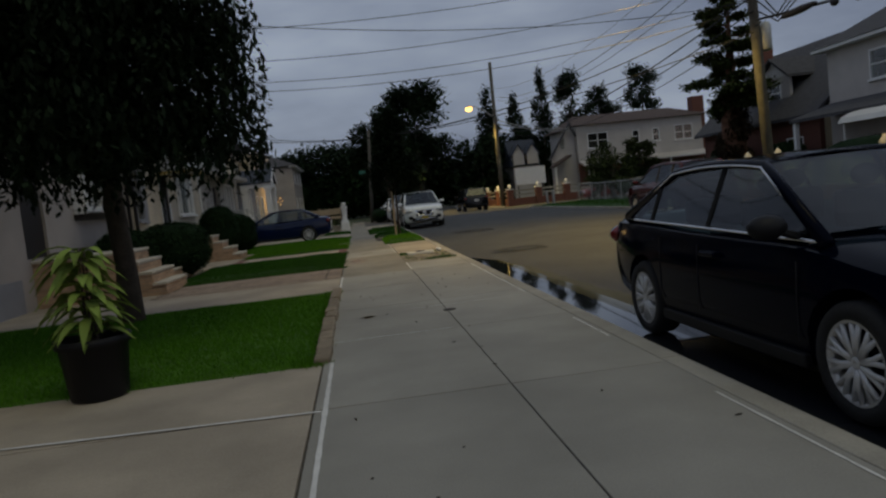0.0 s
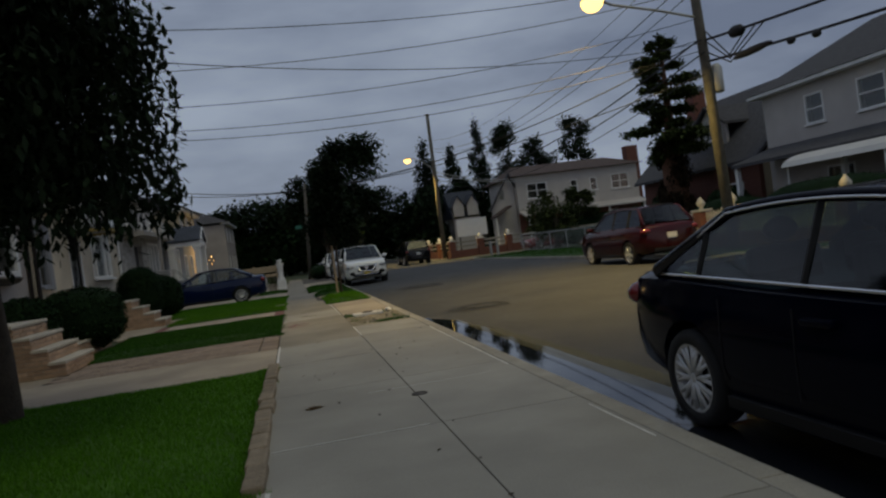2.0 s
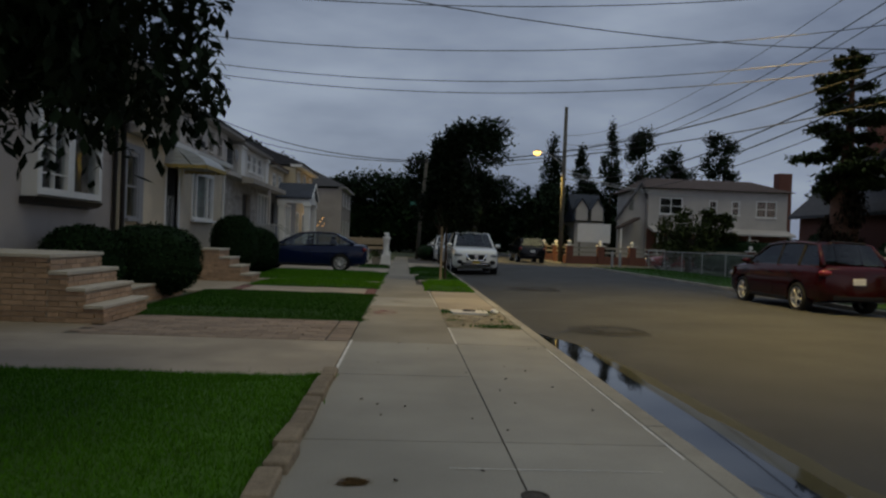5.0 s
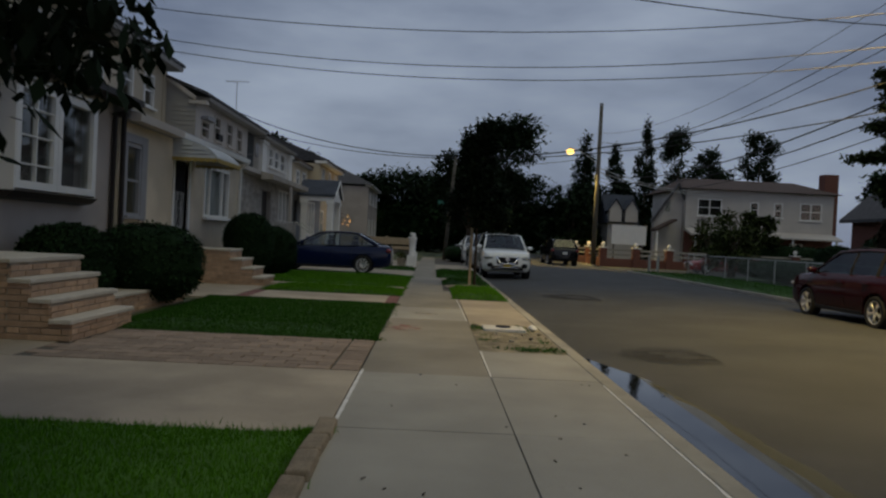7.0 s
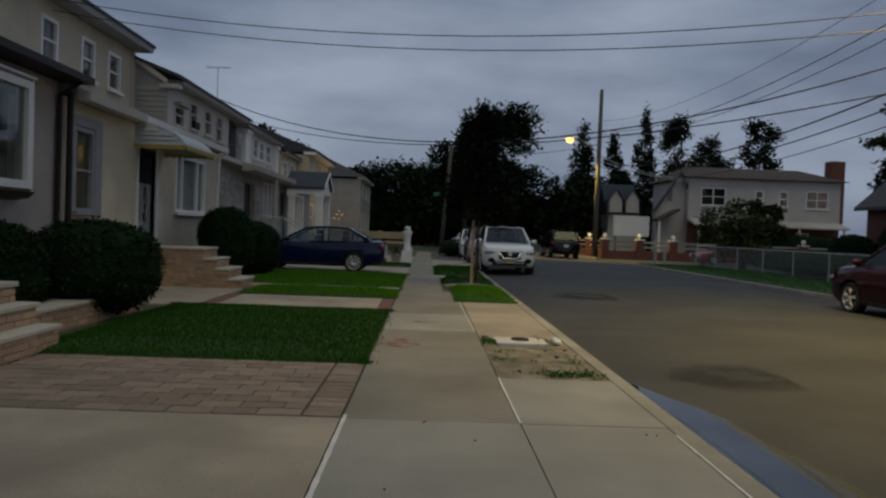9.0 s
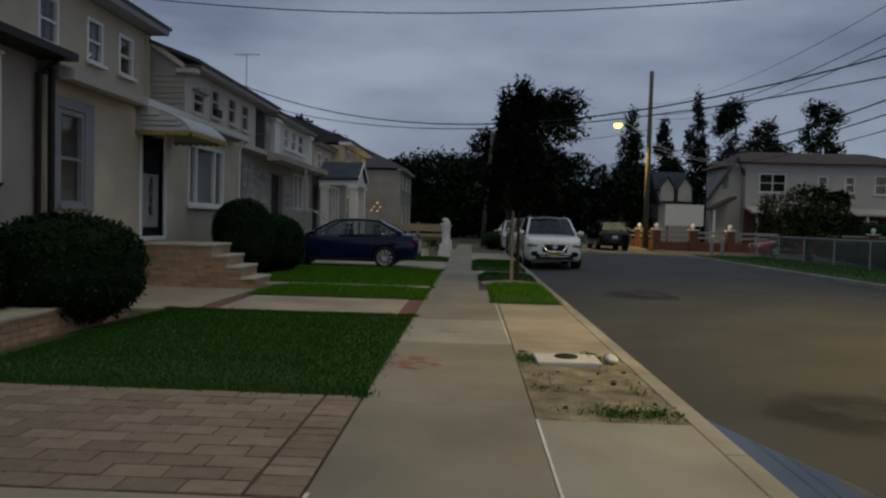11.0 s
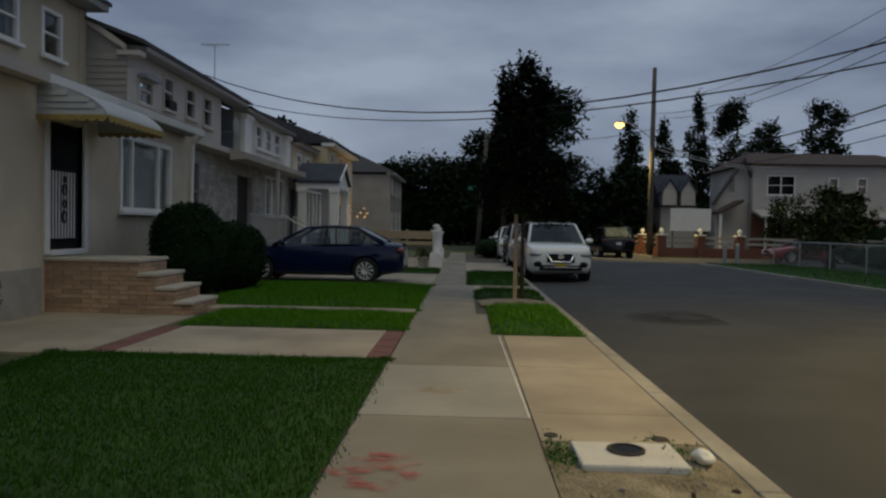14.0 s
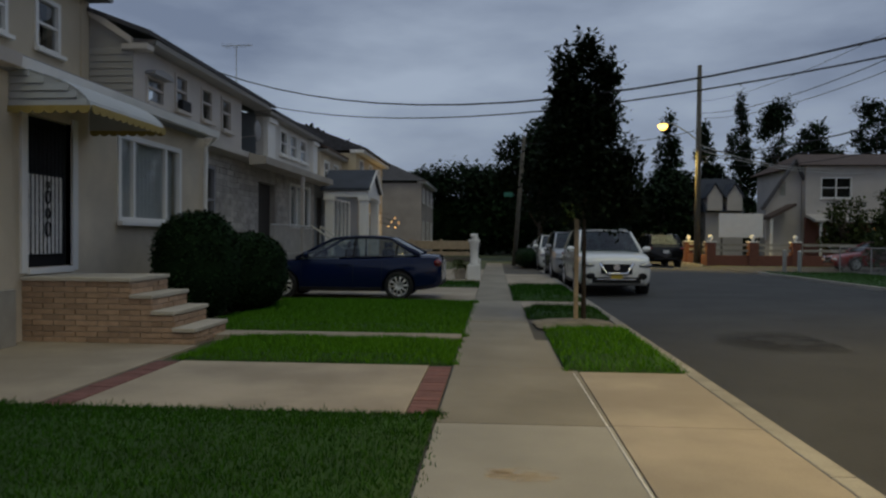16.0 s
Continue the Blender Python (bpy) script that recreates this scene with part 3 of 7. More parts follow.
# ---- houses on the near side ----
def window(parent, axis, c, u0, u1, z0, z1, out, bars=(), trim=None, curtain=None, sill=True, frame_w=0.06, glass=None):
    """A window in a wall opening: frame, pane, bars, sill, a curtain if given, and behind it a dark panel painted as
    the shade of the room. out: +1 or -1, the way it faces.
    """
    trim = trim or WHITE_PAINT
    def b(bm, ca, cb, ua, ub, za, zb, bev=0.006):
        lo, hi = sorted((c + out * ca, c + out * cb))
        return box(bm, lo, hi, ua, ub, za, zb, bev) if axis == "x" else box(bm, ua, ub, lo, hi, za, zb, bev)
    w = frame_w
    lo, hi = sorted((c - out * 0.08, c + out * 0.035))
    fr = holed(bmesh.new(), axis, lo, hi, u0 - 0.02, u1 + 0.02, z0 - 0.02, z1 + 0.02, [(u0 + w, u1 - w, z0 + w, z1 - w)])
    win = part("window", fr, trim, parent)
    for kind, at, wd in bars:
        gb_ = bmesh.new()
        if kind == "v":
            b(gb_, -0.06, 0.02, at - wd / 2, at + wd / 2, z0 + w, z1 - w, 0.003)
        else:
            b(gb_, -0.058, 0.018, u0 + w, u1 - w, at - wd / 2, at + wd / 2, 0.003)
        part("glazing_bar", gb_, trim, win)
    part("pane", b(bmesh.new(), -0.045, -0.035, u0 + w - 0.01, u1 - w + 0.01, z0 + w - 0.01, z1 - w + 0.01, 0), glass or WINDOW_GLASS, win)
    if curtain is not None:
        cm = bmesh.new()
        n = max(6, int((u1 - u0) / 0.07))
        rows = []
        for i in range(n + 1):
            u = u0 + (u1 - u0) * i / n
            d = -0.14 - 0.02 * (i % 2)
            rows.append([cm.verts.new((c + out * d, u, z) if axis == "x" else (u, c + out * d, z)) for z in (z0, z1)])
        for p, q in zip(rows, rows[1:]):
            cm.faces.new((p[0], q[0], q[1], p[1]))
        part("curtain", cm, curtain, win)
    # flat backing sheet, its dark colour stands in for the unlit interior
    part("room", b(bmesh.new(), -0.42, -0.40, u0 - 0.1, u1 + 0.1, z0 - 0.1, z1 + 0.1, 0), ROOM_SHADE, win)
    if sill:
        part("sill", b(bmesh.new(), 0.036, 0.13, u0 - 0.08, u1 + 0.08, z0 - 0.08, z0, 0.008), trim, win)
    return win


def siding(parent, name, axis, c, out, u0, u1, z0, z1, holes, material, pitch=0.2):
    """Lapped boards over a wall, cut round the openings, joined."""
    bm = bmesh.new()
    z = z0
    while z < z1 - 0.02:
        zb = min(z1, z + pitch)
        cuts = sorted([(h[0] - 0.03, h[1] + 0.03) for h in holes if h[2] - 0.03 < zb and h[3] + 0.03 > z])
        spans, u = [], u0
        for a, b2 in cuts:
            if a > u:
                spans.append((u, a))
            u = max(u, b2)
        if u < u1:
            spans.append((u, u1))
        for a, b2 in spans:
            prof = [(c, z), (c + out * 0.032, z), (c + out * 0.012, zb), (c, zb)]
            if axis == "x":
                prism(bm, [(p[0], p[1]) for p in prof], "y", a, b2)
            else:
                r0 = [bm.verts.new((a, p[0], p[1])) for p in prof]
                r1 = [bm.verts.new((b2, p[0], p[1])) for p in prof]
                bm.faces.new(r0)
                bm.faces.new(r1[::-1])
                for k in range(4):
                    bm.faces.new((r0[k], r1[k], r1[(k + 1) % 4], r0[(k + 1) % 4]))
        z = zb
    bmesh.ops.recalc_face_normals(bm, faces=bm.faces[:])
    return part(name, bm, material, parent)


def brick_face(parent, axis, c, out, u0, u1, z0, z1, material, bl=0.215, bh=0.065, gap=0.012, depth=0.02, name="brick"):
    """Bricks set on a face in running bond, each its own object on a shared mesh."""
    meshes = {}
    row, z = 0, z0
    while z + bh * 0.6 < z1:
        zb = min(z + bh, z1)
        u = u0 - (bl / 2 if row % 2 else 0)
        while u < u1:
            a, b2 = max(u, u0), min(u + bl - gap, u1)
            if b2 - a > 0.03:
                key = (round(b2 - a, 3), round(zb - z, 3))
                if key not in meshes:
                    me = bpy.data.meshes.new(name)
                    bm = boxm(-key[0] / 2, key[0] / 2, -depth / 2, depth / 2, -key[1] / 2, key[1] / 2, 0.003)
                    bm.to_mesh(me)
                    bm.free()
                    me.materials.append(material)
                    meshes[key] = me
                d = c + out * (depth / 2 - 0.004 + random.uniform(-0.003, 0.003))
                uc, zc = (a + b2) / 2, (z + zb) / 2
                m = pose(d, uc, zc, 0, 0, 90) if axis == "x" else pose(uc, d, zc)
                share(name, meshes[key], parent, m)
            u += bl
        z += bh + gap
        row += 1


def stoop(x_wall, x_plat, y0, y1, levels, going, label):
    """Front steps that come down from the wall towards the sidewalk: brick sides and thick stone treads."""
    top = thing("front_steps", label, "steps")
    n = len(levels)
    body = bmesh.new()
    x = x_plat
    for i, z in enumerate(levels):
        a = x_wall if i == 0 else x - going
        box(body, a, x, y0 + 0.02, y1 - 0.02, -0.05, z - 0.055)
        x += going
    core = part("core", body, MORTAR, top)
    x = x_plat
    for i, z in enumerate(levels):
        a = x_wall if i == 0 else x - going - 0.0
        part("tread", boxm(a, x + 0.03, y0 - 0.03, y1 + 0.03, z - 0.055, z, 0.012), TREAD, top)
        zl = levels[i + 1] if i + 1 < n else 0.0
        brick_face(top, "x", x - 0.0, 1, y0 + 0.02, y1 - 0.02, zl + 0.005, z - 0.058, BRICK_TAN, 0.30, 0.062)
        brick_face(top, "y", y0 + 0.02, -1, a, x, 0.0, z - 0.058, BRICK_TAN, 0.30, 0.062)
        x += going
    return top


W1 = -5.82


def house_one():
    """Cream stucco row house with a striped awning, an iron storm door and a wide front window."""
    h = thing("row_house", "cream stucco row house with an awning over the door", "house", W1, 26, 0)
    F1 = W1 + 0.14
    bm = holed(bmesh.new(), "x", W1 - 0.25, W1, 24.62, 30.9, -0.1, 3.55, [(25.07, 26.08, 0.97, 3.05), (27.38, 29.7, 1.66, 3.12)])
    wall = part("wall", bm, STUCCO)
    wall_b = part("wall", holed(bmesh.new(), "x", W1 - 0.25, F1, 21.68, 24.618, -0.1, 3.5, [(21.97, 22.66, 1.55, 3.02)]), STUCCO)
    plinth = part("plinth", boxm(F1 + 0.001, F1 + 0.035, 21.8, 24.63, -0.1, 0.72, 0.008), KERB, None, "worn grey cement plinth")
    UX = -8.2
    up_holes = [(22.6, 23.3, 4.95, 5.95), (25.45, 26.15, 4.95, 5.95), (27.3, 27.98, 4.95, 5.95), (28.78, 29.5, 4.95, 5.95)]
    up = part("upper_wall", holed(bmesh.new(), "x", UX - 0.25, UX, 21.75, 30.5, 3.55, 6.35, up_holes), STUCCO)
    side = part("side_wall", boxm(W1 - 2.2, W1 - 0.251, 30.72, 30.9, -0.1, 3.55), STUCCO)
    corner = part("corner_board", boxm(UX + 0.001, UX + 0.03, 30.22, 30.5, 4.4, 6.35, 0.004), STUCCO)
    parts = [wall, wall_b, plinth, up, side, corner]
    ws = [window(None, "x", F1, 21.97, 22.66, 1.55, 3.02, 1, [("h", 2.28, 0.05)], GREY_TRIM, None, True, 0.05),
          window(None, "x", W1, 27.38, 29.7, 1.66, 3.12, 1, [("v", 27.9, 0.07), ("v", 29.1, 0.08)], WHITE_PAINT, CURTAIN, True, 0.07)]
    for a, b2, c, d in up_holes:
        ws.append(window(None, "x", UX, a, b2, c, d, 1, [("h", (c + d) / 2, 0.05)], WHITE_PAINT, None, True, 0.06))
    parts += ws
    # wide grey surround of the small window
    g = bmesh.new()
    for a in ((21.8, 21.94, 1.44, 3.24), (22.69, 22.98, 1.44, 3.24), (21.94, 22.69, 3.06, 3.24)):
        box(g, F1 + 0.001, F1 + 0.05, a[0], a[1], a[2], a[3], 0.008)
    parts.append(part("window_surround", g, GREY_TRIM))
    # ledge over the ground floor and roof
    parts.append(part("lower_cornice", prism(bmesh.new(), [(UX + 0.01, 4.5), (W1 + 0.28, 3.70), (W1 + 0.28, 3.5), (W1 + 0.12, 3.46), (W1 + 0.12, 3.552), (UX + 0.01, 3.552)], "y", 21.78, 30.5), GREY_TRIM))
    parts.append(part("gutter", prism(bmesh.new(), [(W1 + 0.281, 3.64), (W1 + 0.40, 3.64), (W1 + 0.38, 3.5), (W1 + 0.281, 3.5)], "y", 24.3, 30.75), WHITE_PAINT))
    parts.append(part("gutter", prism(bmesh.new(), [(W1 + 0.281, 3.66), (W1 + 0.52, 3.62), (W1 + 0.50, 3.46), (W1 + 0.281, 3.46)], "y", 21.8, 24.28), FAR_WHITE))
    parts.append(part("eave", prism(bmesh.new(), [(UX - 0.2, 6.36), (UX + 0.5, 6.36), (UX + 0.52, 6.5), (UX - 0.2, 6.56)], "y", 21.5, 30.6), SIDING_BLUE))
    parts.append(part("roof", prism(bmesh.new(), [(UX + 0.54, 6.505), (UX + 0.54, 6.6), (UX - 5, 8.3), (UX - 10, 6.5), (UX - 5, 8.2)], "y", 21.5, 30.7), SHINGLE))
    d = part("door", boxm(W1 - 0.10, W1 - 0.05, 25.1, 26.05, 0.97, 3.03, 0.006), BLACK_PLASTIC)
    parts.append(d)
    part("door_glass", boxm(W1 - 0.049, W1 - 0.044, 25.2, 25.95, 1.15, 2.25), CURTAIN, d, "pale frosted glass behind the bars")
    grille = bmesh.new()
    for k in range(9):
        yy = 25.22 + k * 0.088
        tube(grille, [(W1 - 0.03, yy, 1.12), (W1 - 0.03, yy, 2.95)], 0.008, 6)
    for zz in (1.14, 2.26, 2.95):
        tube(grille, [(W1 - 0.03, 25.16, zz), (W1 - 0.03, 25.99, zz)], 0.010, 6)
    for k in range(12):
        t0 = 2 * math.pi * k / 12
        t1 = 2 * math.pi * (k + 1) / 12
        for cz, r, s in ((1.95, 0.09, 1), (1.72, 0.07, 1), (2.12, 0.05, 1), (1.5, 0.1, 1)):
            tube(grille, [(W1 - 0.02, 25.57 + 0.6 * r * math.cos(t0), cz + r * math.sin(t0)), (W1 - 0.02, 25.57 + 0.6 * r * math.cos(t1), cz + r * math.sin(t1))], 0.011, 5)
    part("grille", grille, BLACK_PLASTIC, d, "black iron scrollwork")
    fr = bmesh.new()
    box(fr, W1 - 0.08, W1 + 0.04, 24.94, 25.07, 0.9, 3.12, 0.006)
    box(fr, W1 - 0.08, W1 + 0.04, 26.08, 26.21, 0.9, 3.12, 0.006)
    box(fr, W1 - 0.08, W1 + 0.06, 25.07, 26.08, 0.88, 0.965, 0.006)
    parts.append(part("door_frame", fr, WHITE_PAINT))
    # awning of metal slats on a curved profile
    prof = [(0.02, 3.58), (0.2, 3.54), (0.4, 3.49), (0.6, 3.43), (0.78, 3.37), (0.93, 3.30), (1.04, 3.23), (1.12, 3.16), (1.17, 3.10), (1.20, 3.03)]
    aw = part("awning", prism(bmesh.new(), [(W1 + u, z - 0.012) for u, z in prof] + [(W1 + 0.02, 3.03)], "y", 24.56, 24.578), AWNING_METAL, None, "white metal slat awning with a scalloped fringe")
    part("side_panel", prism(bmesh.new(), [(W1 + u, z - 0.012) for u, z in prof] + [(W1 + 0.02, 3.03)], "y", 26.522, 26.54), AWNING_METAL, aw)
    for (u0, z0), (u1, z1) in zip(prof, prof[1:]):
        part("slat", prism(bmesh.new(), [(W1 + u0, z0), (W1 + u1 + 0.012, z1 - 0.012), (W1 + u1 + 0.014, z1 + 0.002), (W1 + u0 + 0.002, z0 + 0.016)], "y", 24.56, 26.54), AWNING_METAL, aw)
    for k in range(7):
        zk = 3.04 + 0.095 * k
        xe = max([u for u, z in prof if z >= zk + 0.06] or [0.02])
        if xe > 0.1:
            part("side_slat", prism(bmesh.new(), [(24.559, zk), (24.532, zk), (24.552, zk + 0.085), (24.559, zk + 0.085)], "x", W1 + 0.02, W1 + xe), AWNING_METAL, aw)
    sc = bmesh.new()
    for k in range(12):
        yy = 24.56 + k * 0.165
        pts = [(yy, 3.05)] + [(yy + 0.0825 + 0.0825 * math.cos(math.pi - q * math.pi / 6), 2.99 - 0.05 * math.sin(q * math.pi / 6)) for q in range(7)] + [(yy + 0.165, 3.05)]
        prism(sc, pts, "x", W1 + 1.222, W1 + 1.235)
    for k in range(8):
        xx = W1 + 0.02 + k * 0.15
        for sy in (24.52, 26.545):
            pts = [(xx, 3.04)] + [(xx + 0.075 + 0.075 * math.cos(math.pi - q * math.pi / 6), 2.99 - 0.05 * math.sin(q * math.pi / 6)) for q in range(7)] + [(xx + 0.15, 3.04)]
            prism(sc, pts, "y", sy, sy + 0.012)
    part("fringe", sc, mat("ochre_awning_fringe", (0.32, 0.24, 0.07), 0.7, 0.15, 6, 40, 0.1), aw, "ochre scalloped fringe")
    parts.append(aw)
    sp = tubem([(W1 + 0.2, 21.74, 3.6), (W1 + 0.19, 21.74, 3.35), (W1 + 0.19, 21.74, 0.1)], 0.05, 8)
    parts.append(part("downspout", sp, BROWN_METAL, None, "dark brown downspout"))
    sp2 = tubem([(W1 + 0.34, 30.7, 3.52), (W1 + 0.1, 30.75, 3.3), (W1 + 0.06, 30.75, 0.1)], 0.045, 8)
    parts.append(part("downspout", sp2, WHITE_PAINT, None, "white downspout"))
    for p in parts:
        p.parent = h
        p.matrix_parent_inverse = h.matrix_world.inverted()


house_one()
stoop(W1, -4.33, 24.98, 26.05, (0.86, 0.64, 0.43, 0.21), 0.29, "tan brick front steps with pale stone treads")


def under(h, parts):
    for p in parts:
        p.parent = h
        p.matrix_parent_inverse = h.matrix_world.inverted()


def house_zero():
    """Pinkish stucco row house with a bay window."""
    h = thing("row_house", "pinkish stucco row house with a white bay window", "house", W1, 16, 0)
    X = W1 + 0.0
    holes = [(12.2, 12.95, 1.0, 2.9), (15.4, 16.4, 0.97, 3.02), (18.1, 20.6, 1.9, 3.4)]
    parts = [part("wall", holed(bmesh.new(), "x", X - 0.25, X, 11.2, 21.66, -0.1, 3.75, holes), STUCCO_PINK)]
    parts.append(part("foundation", boxm(X, X + 0.03, 11.2, 15.0, -0.1, 0.62), GREY_TRIM))
    parts.append(part("upper_wall", holed(bmesh.new(), "x", -8.45, -8.2, 11.2, 21.74, 3.75, 6.35, [(13, 13.9, 4.95, 5.9), (17, 17.9, 4.95, 5.9), (19.6, 20.4, 4.95, 5.9)]), STUCCO))
    for a, b2 in ((13, 13.9), (17, 17.9), (19.6, 20.4)):
        parts.append(window(None, "x", -8.2, a, b2, 4.95, 5.9, 1, [("h", 5.4, 0.05)], WHITE_PAINT, None))
    parts.append(window(None, "x", X, 12.2, 12.95, 1.0, 2.9, 1, [("h", 1.95, 0.05), ("v", 12.57, 0.03)], WHITE_PAINT, CURTAIN))
    parts.append(window(None, "x", X + 0.24, 18.0, 19.12, 1.86, 3.46, 1, [("v", 18.55, 0.025), ("h", 2.22, 0.025), ("h", 2.66, 0.025), ("h", 3.08, 0.025)], WHITE_PAINT, None, False, 0.10))
    parts.append(window(None, "x", X + 0.24, 19.17, 20.42, 1.86, 3.46, 1, [], WHITE_PAINT, None, False, 0.10))
    for yy in (17.95, 20.445):
        parts.append(part("bay_side", boxm(X + 0.001, X + 0.27, yy, yy + 0.03, 1.8, 3.52, 0.004), WHITE_PAINT))
    parts.append(part("bay_top", boxm(X + 0.001, X + 0.3, 17.92, 20.5, 3.521, 3.56, 0.004), WHITE_PAINT))
    parts.append(part("bay_base", prism(bmesh.new(), [(X + 0.001, 1.66), (X + 0.2, 1.7), (X + 0.3, 1.795), (X + 0.001, 1.795)], "y", 17.9, 20.5), BROWN_METAL, None, "dark brown base of the bay"))
    parts.append(part("door", boxm(X - 0.1, X - 0.05, 15.42, 16.38, 0.97, 3.0, 0.006), BROWN_METAL))
    parts.append(part("eave", prism(bmesh.new(), [(-8.19, 4.6), (X + 0.52, 3.86), (X + 0.52, 3.74), (X, 3.74), (X, 3.78), (-8.19, 3.78)], "y", 11.0, 21.9), BROWN_METAL, None, "dark brown eave and gutter"))
    parts.append(part("upper_eave", prism(bmesh.new(), [(-8.4, 6.36), (-7.7, 6.36), (-7.68, 6.5), (-8.4, 6.56)], "y", 11.0, 21.49), WHITE_PAINT))
    parts.append(part("roof", prism(bmesh.new(), [(-7.66, 6.505), (-7.66, 6.6), (-13.2, 8.3), (-18, 6.5), (-13.2, 8.2)], "y", 11.0, 21.49), SHINGLE))
    parts.append(part("side_wall", boxm(X - 8, X - 0.251, 11.2, 11.4, -0.1, 3.75), STUCCO_PINK))
    parts.append(part("downspout", tubem([(X + 0.45, 21.6, 3.75), (X + 0.08, 21.6, 3.5), (X + 0.06, 21.6, 0.1)], 0.045, 8), BROWN_METAL))
    under(h, parts)


house_zero()
stoop(W1, -4.15, 15.55, 17.2, (0.925, 0.70, 0.48, 0.25), 0.24, "tan brick front steps with pale treads beside a hedge")


def house_two():
    """Grey house with stone facing below and blue-grey siding above, and a railed porch."""
    h = thing("row_house", "grey row house with stone facing and pale siding", "house", -6.1, 36, 0)
    X = -6.1
    U2 = -7.2
    holes = [(31.58, 32.1, 1.5, 3.02), (35.2, 36.7, 0.76, 2.95), (38.2, 40.6, 1.75, 3.12)]
    parts = [part("wall", holed(bmesh.new(), "x", X - 0.25, X, 30.92, 41.2, -0.1, 3.4, holes), STONE_GREY)]
    for ua, ub, za, zb in ((30.92, 31.5, 0, 3.38), (32.16, 35.14, 0.75, 3.38), (31.5, 32.16, 0, 1.42), (31.5, 32.16, 3.06, 3.38), (36.76, 38.1, 0.75, 3.38), (40.7, 41.2, 0.75, 3.38)):
        brick_face(parts[0], "x", X, 1, ua, ub, za, zb, STONE_GREY, 0.46, 0.13, 0.014, 0.03, "stone")
    parts.append(part("return_wall", boxm(-9.5, U2 - 0.251, 30.52, 30.7, 3.3, 5.4), SIDING_BLUE))
    parts.append(part("gable_fill", prism(bmesh.new(), [(-9.5, 5.4), (U2, 5.4), (U2, 5.52), (-8.2, 6.2), (-9.5, 6.9)], "y", 30.52, 30.7), SIDING_BLUE))
    parts.append(siding(None, "return_siding", "y", 30.52, -1, -9.5, U2, 3.6, 5.4, [], SIDING_BLUE, 0.15))
    parts.append(part("rake_board", prism(bmesh.new(), [(-8.4, 6.22), (U2 - 0.02, 5.46), (U2 - 0.02, 5.6), (-8.4, 6.42)], "y", 30.43, 30.515), FAR_WHITE))
    parts.append(part("eave_return", boxm(U2 - 0.22, U2 + 0.34, 30.41, 30.74, 5.34, 5.46, 0.01), FAR_WHITE))
    uph = [(31.05, 31.85, 4.35, 4.95), (32.45, 33.1, 4.45, 5.3), (33.95, 34.65, 4.45, 5.3), (35.3, 36.0, 4.4, 5.3)]
    parts.append(part("upper_wall", holed(bmesh.new(), "x", U2 - 0.25, U2, 30.52, 36.9, 3.4, 5.5, uph), FAR_WHITE))
    for a, b2, c, d in uph:
        parts.append(window(None, "x", U2, a, b2, c, d, 1, [("h", (c + d) / 2 + 0.05, 0.05)], FAR_WHITE, None, True, 0.05))
        if a == 32.45:
            parts.append(part("air_conditioner", boxm(U2 + 0.04, U2 + 0.16, a + 0.08, b2 - 0.08, c + 0.01, c + 0.24, 0.01), BLACK_PLASTIC))
    parts.append(part("arched_hood", prism(bmesh.new(), [(31.0, 4.95)] + [(31.45 - 0.47 * math.cos(math.pi * k / 8), 4.97 + 0.13 * math.sin(math.pi * k / 8)) for k in range(9)] + [(31.9, 4.95)], "x", U2 + 0.002, U2 + 0.24), GREY_TRIM, None, "small arched hood over a window"))
    parts.append(part("recess_wall", boxm(U2 - 1.0, U2 - 0.8, 36.6, 39.2, 3.4, 5.5), SIDING_TEAL, None, "blue-grey wall of a recessed balcony"))
    parts.append(part("recess_side", boxm(U2 - 0.8, U2 - 0.251, 36.7, 36.9, 3.4, 5.5), SIDING_TEAL))
    parts.append(part("recess_side", boxm(U2 - 0.799, U2 - 0.251, 38.9, 39.1, 3.4, 5.5), SIDING_TEAL))
    upb = [(40.7, 41.55, 4.35, 5.25), (41.9, 42.8, 4.35, 5.25), (43.2, 44.2, 4.35, 5.25)]
    parts.append(part("upper_wall", holed(bmesh.new(), "x", U2 - 0.25, U2, 38.9, 45.5, 3.4, 5.4, upb), SIDING_WHITE))
    for a, b2, c, d in upb:
        parts.append(window(None, "x", U2, a, b2, c, d, 1, [("h", 4.8, 0.05)], WHITE_PAINT, None, True, 0.07))
    for ya, yb in ((38.92, 39.7), (44.75, 45.45)):
        pl = part("pilaster", boxm(U2 + 0.001, U2 + 0.16, ya, yb, 3.7, 5.3, 0.01), WHITE_PAINT)
        parts.append(pl)
        part("capital", boxm(U2 + 0.001, U2 + 0.24, ya - 0.08, yb + 0.08, 5.2, 5.36, 0.015), WHITE_PAINT, pl)
    parts.append(window(None, "x", X, 38.2, 40.6, 1.75, 3.12, 1, [("v", 39.0, 0.09), ("v", 39.8, 0.09)], WHITE_PAINT, CURTAIN))
    parts.append(window(None, "x", X, 31.58, 32.1, 1.5, 3.02, 1, [("h", 2.25, 0.05)], GREY_TRIM, None))
    parts.append(part("door", boxm(X - 0.2, X - 0.15, 35.22, 36.68, 0.76, 2.93, 0.006), BROWN_METAL, None, "dark front door under the porch"))
    parts.append(part("ledge", prism(bmesh.new(), [(U2 + 0.01, 3.72), (X + 0.4, 3.52), (X + 0.4, 3.38), (X + 0.02, 3.34), (X + 0.02, 3.402), (U2 + 0.01, 3.402)], "y", 30.92, 45.4), FAR_WHITE))
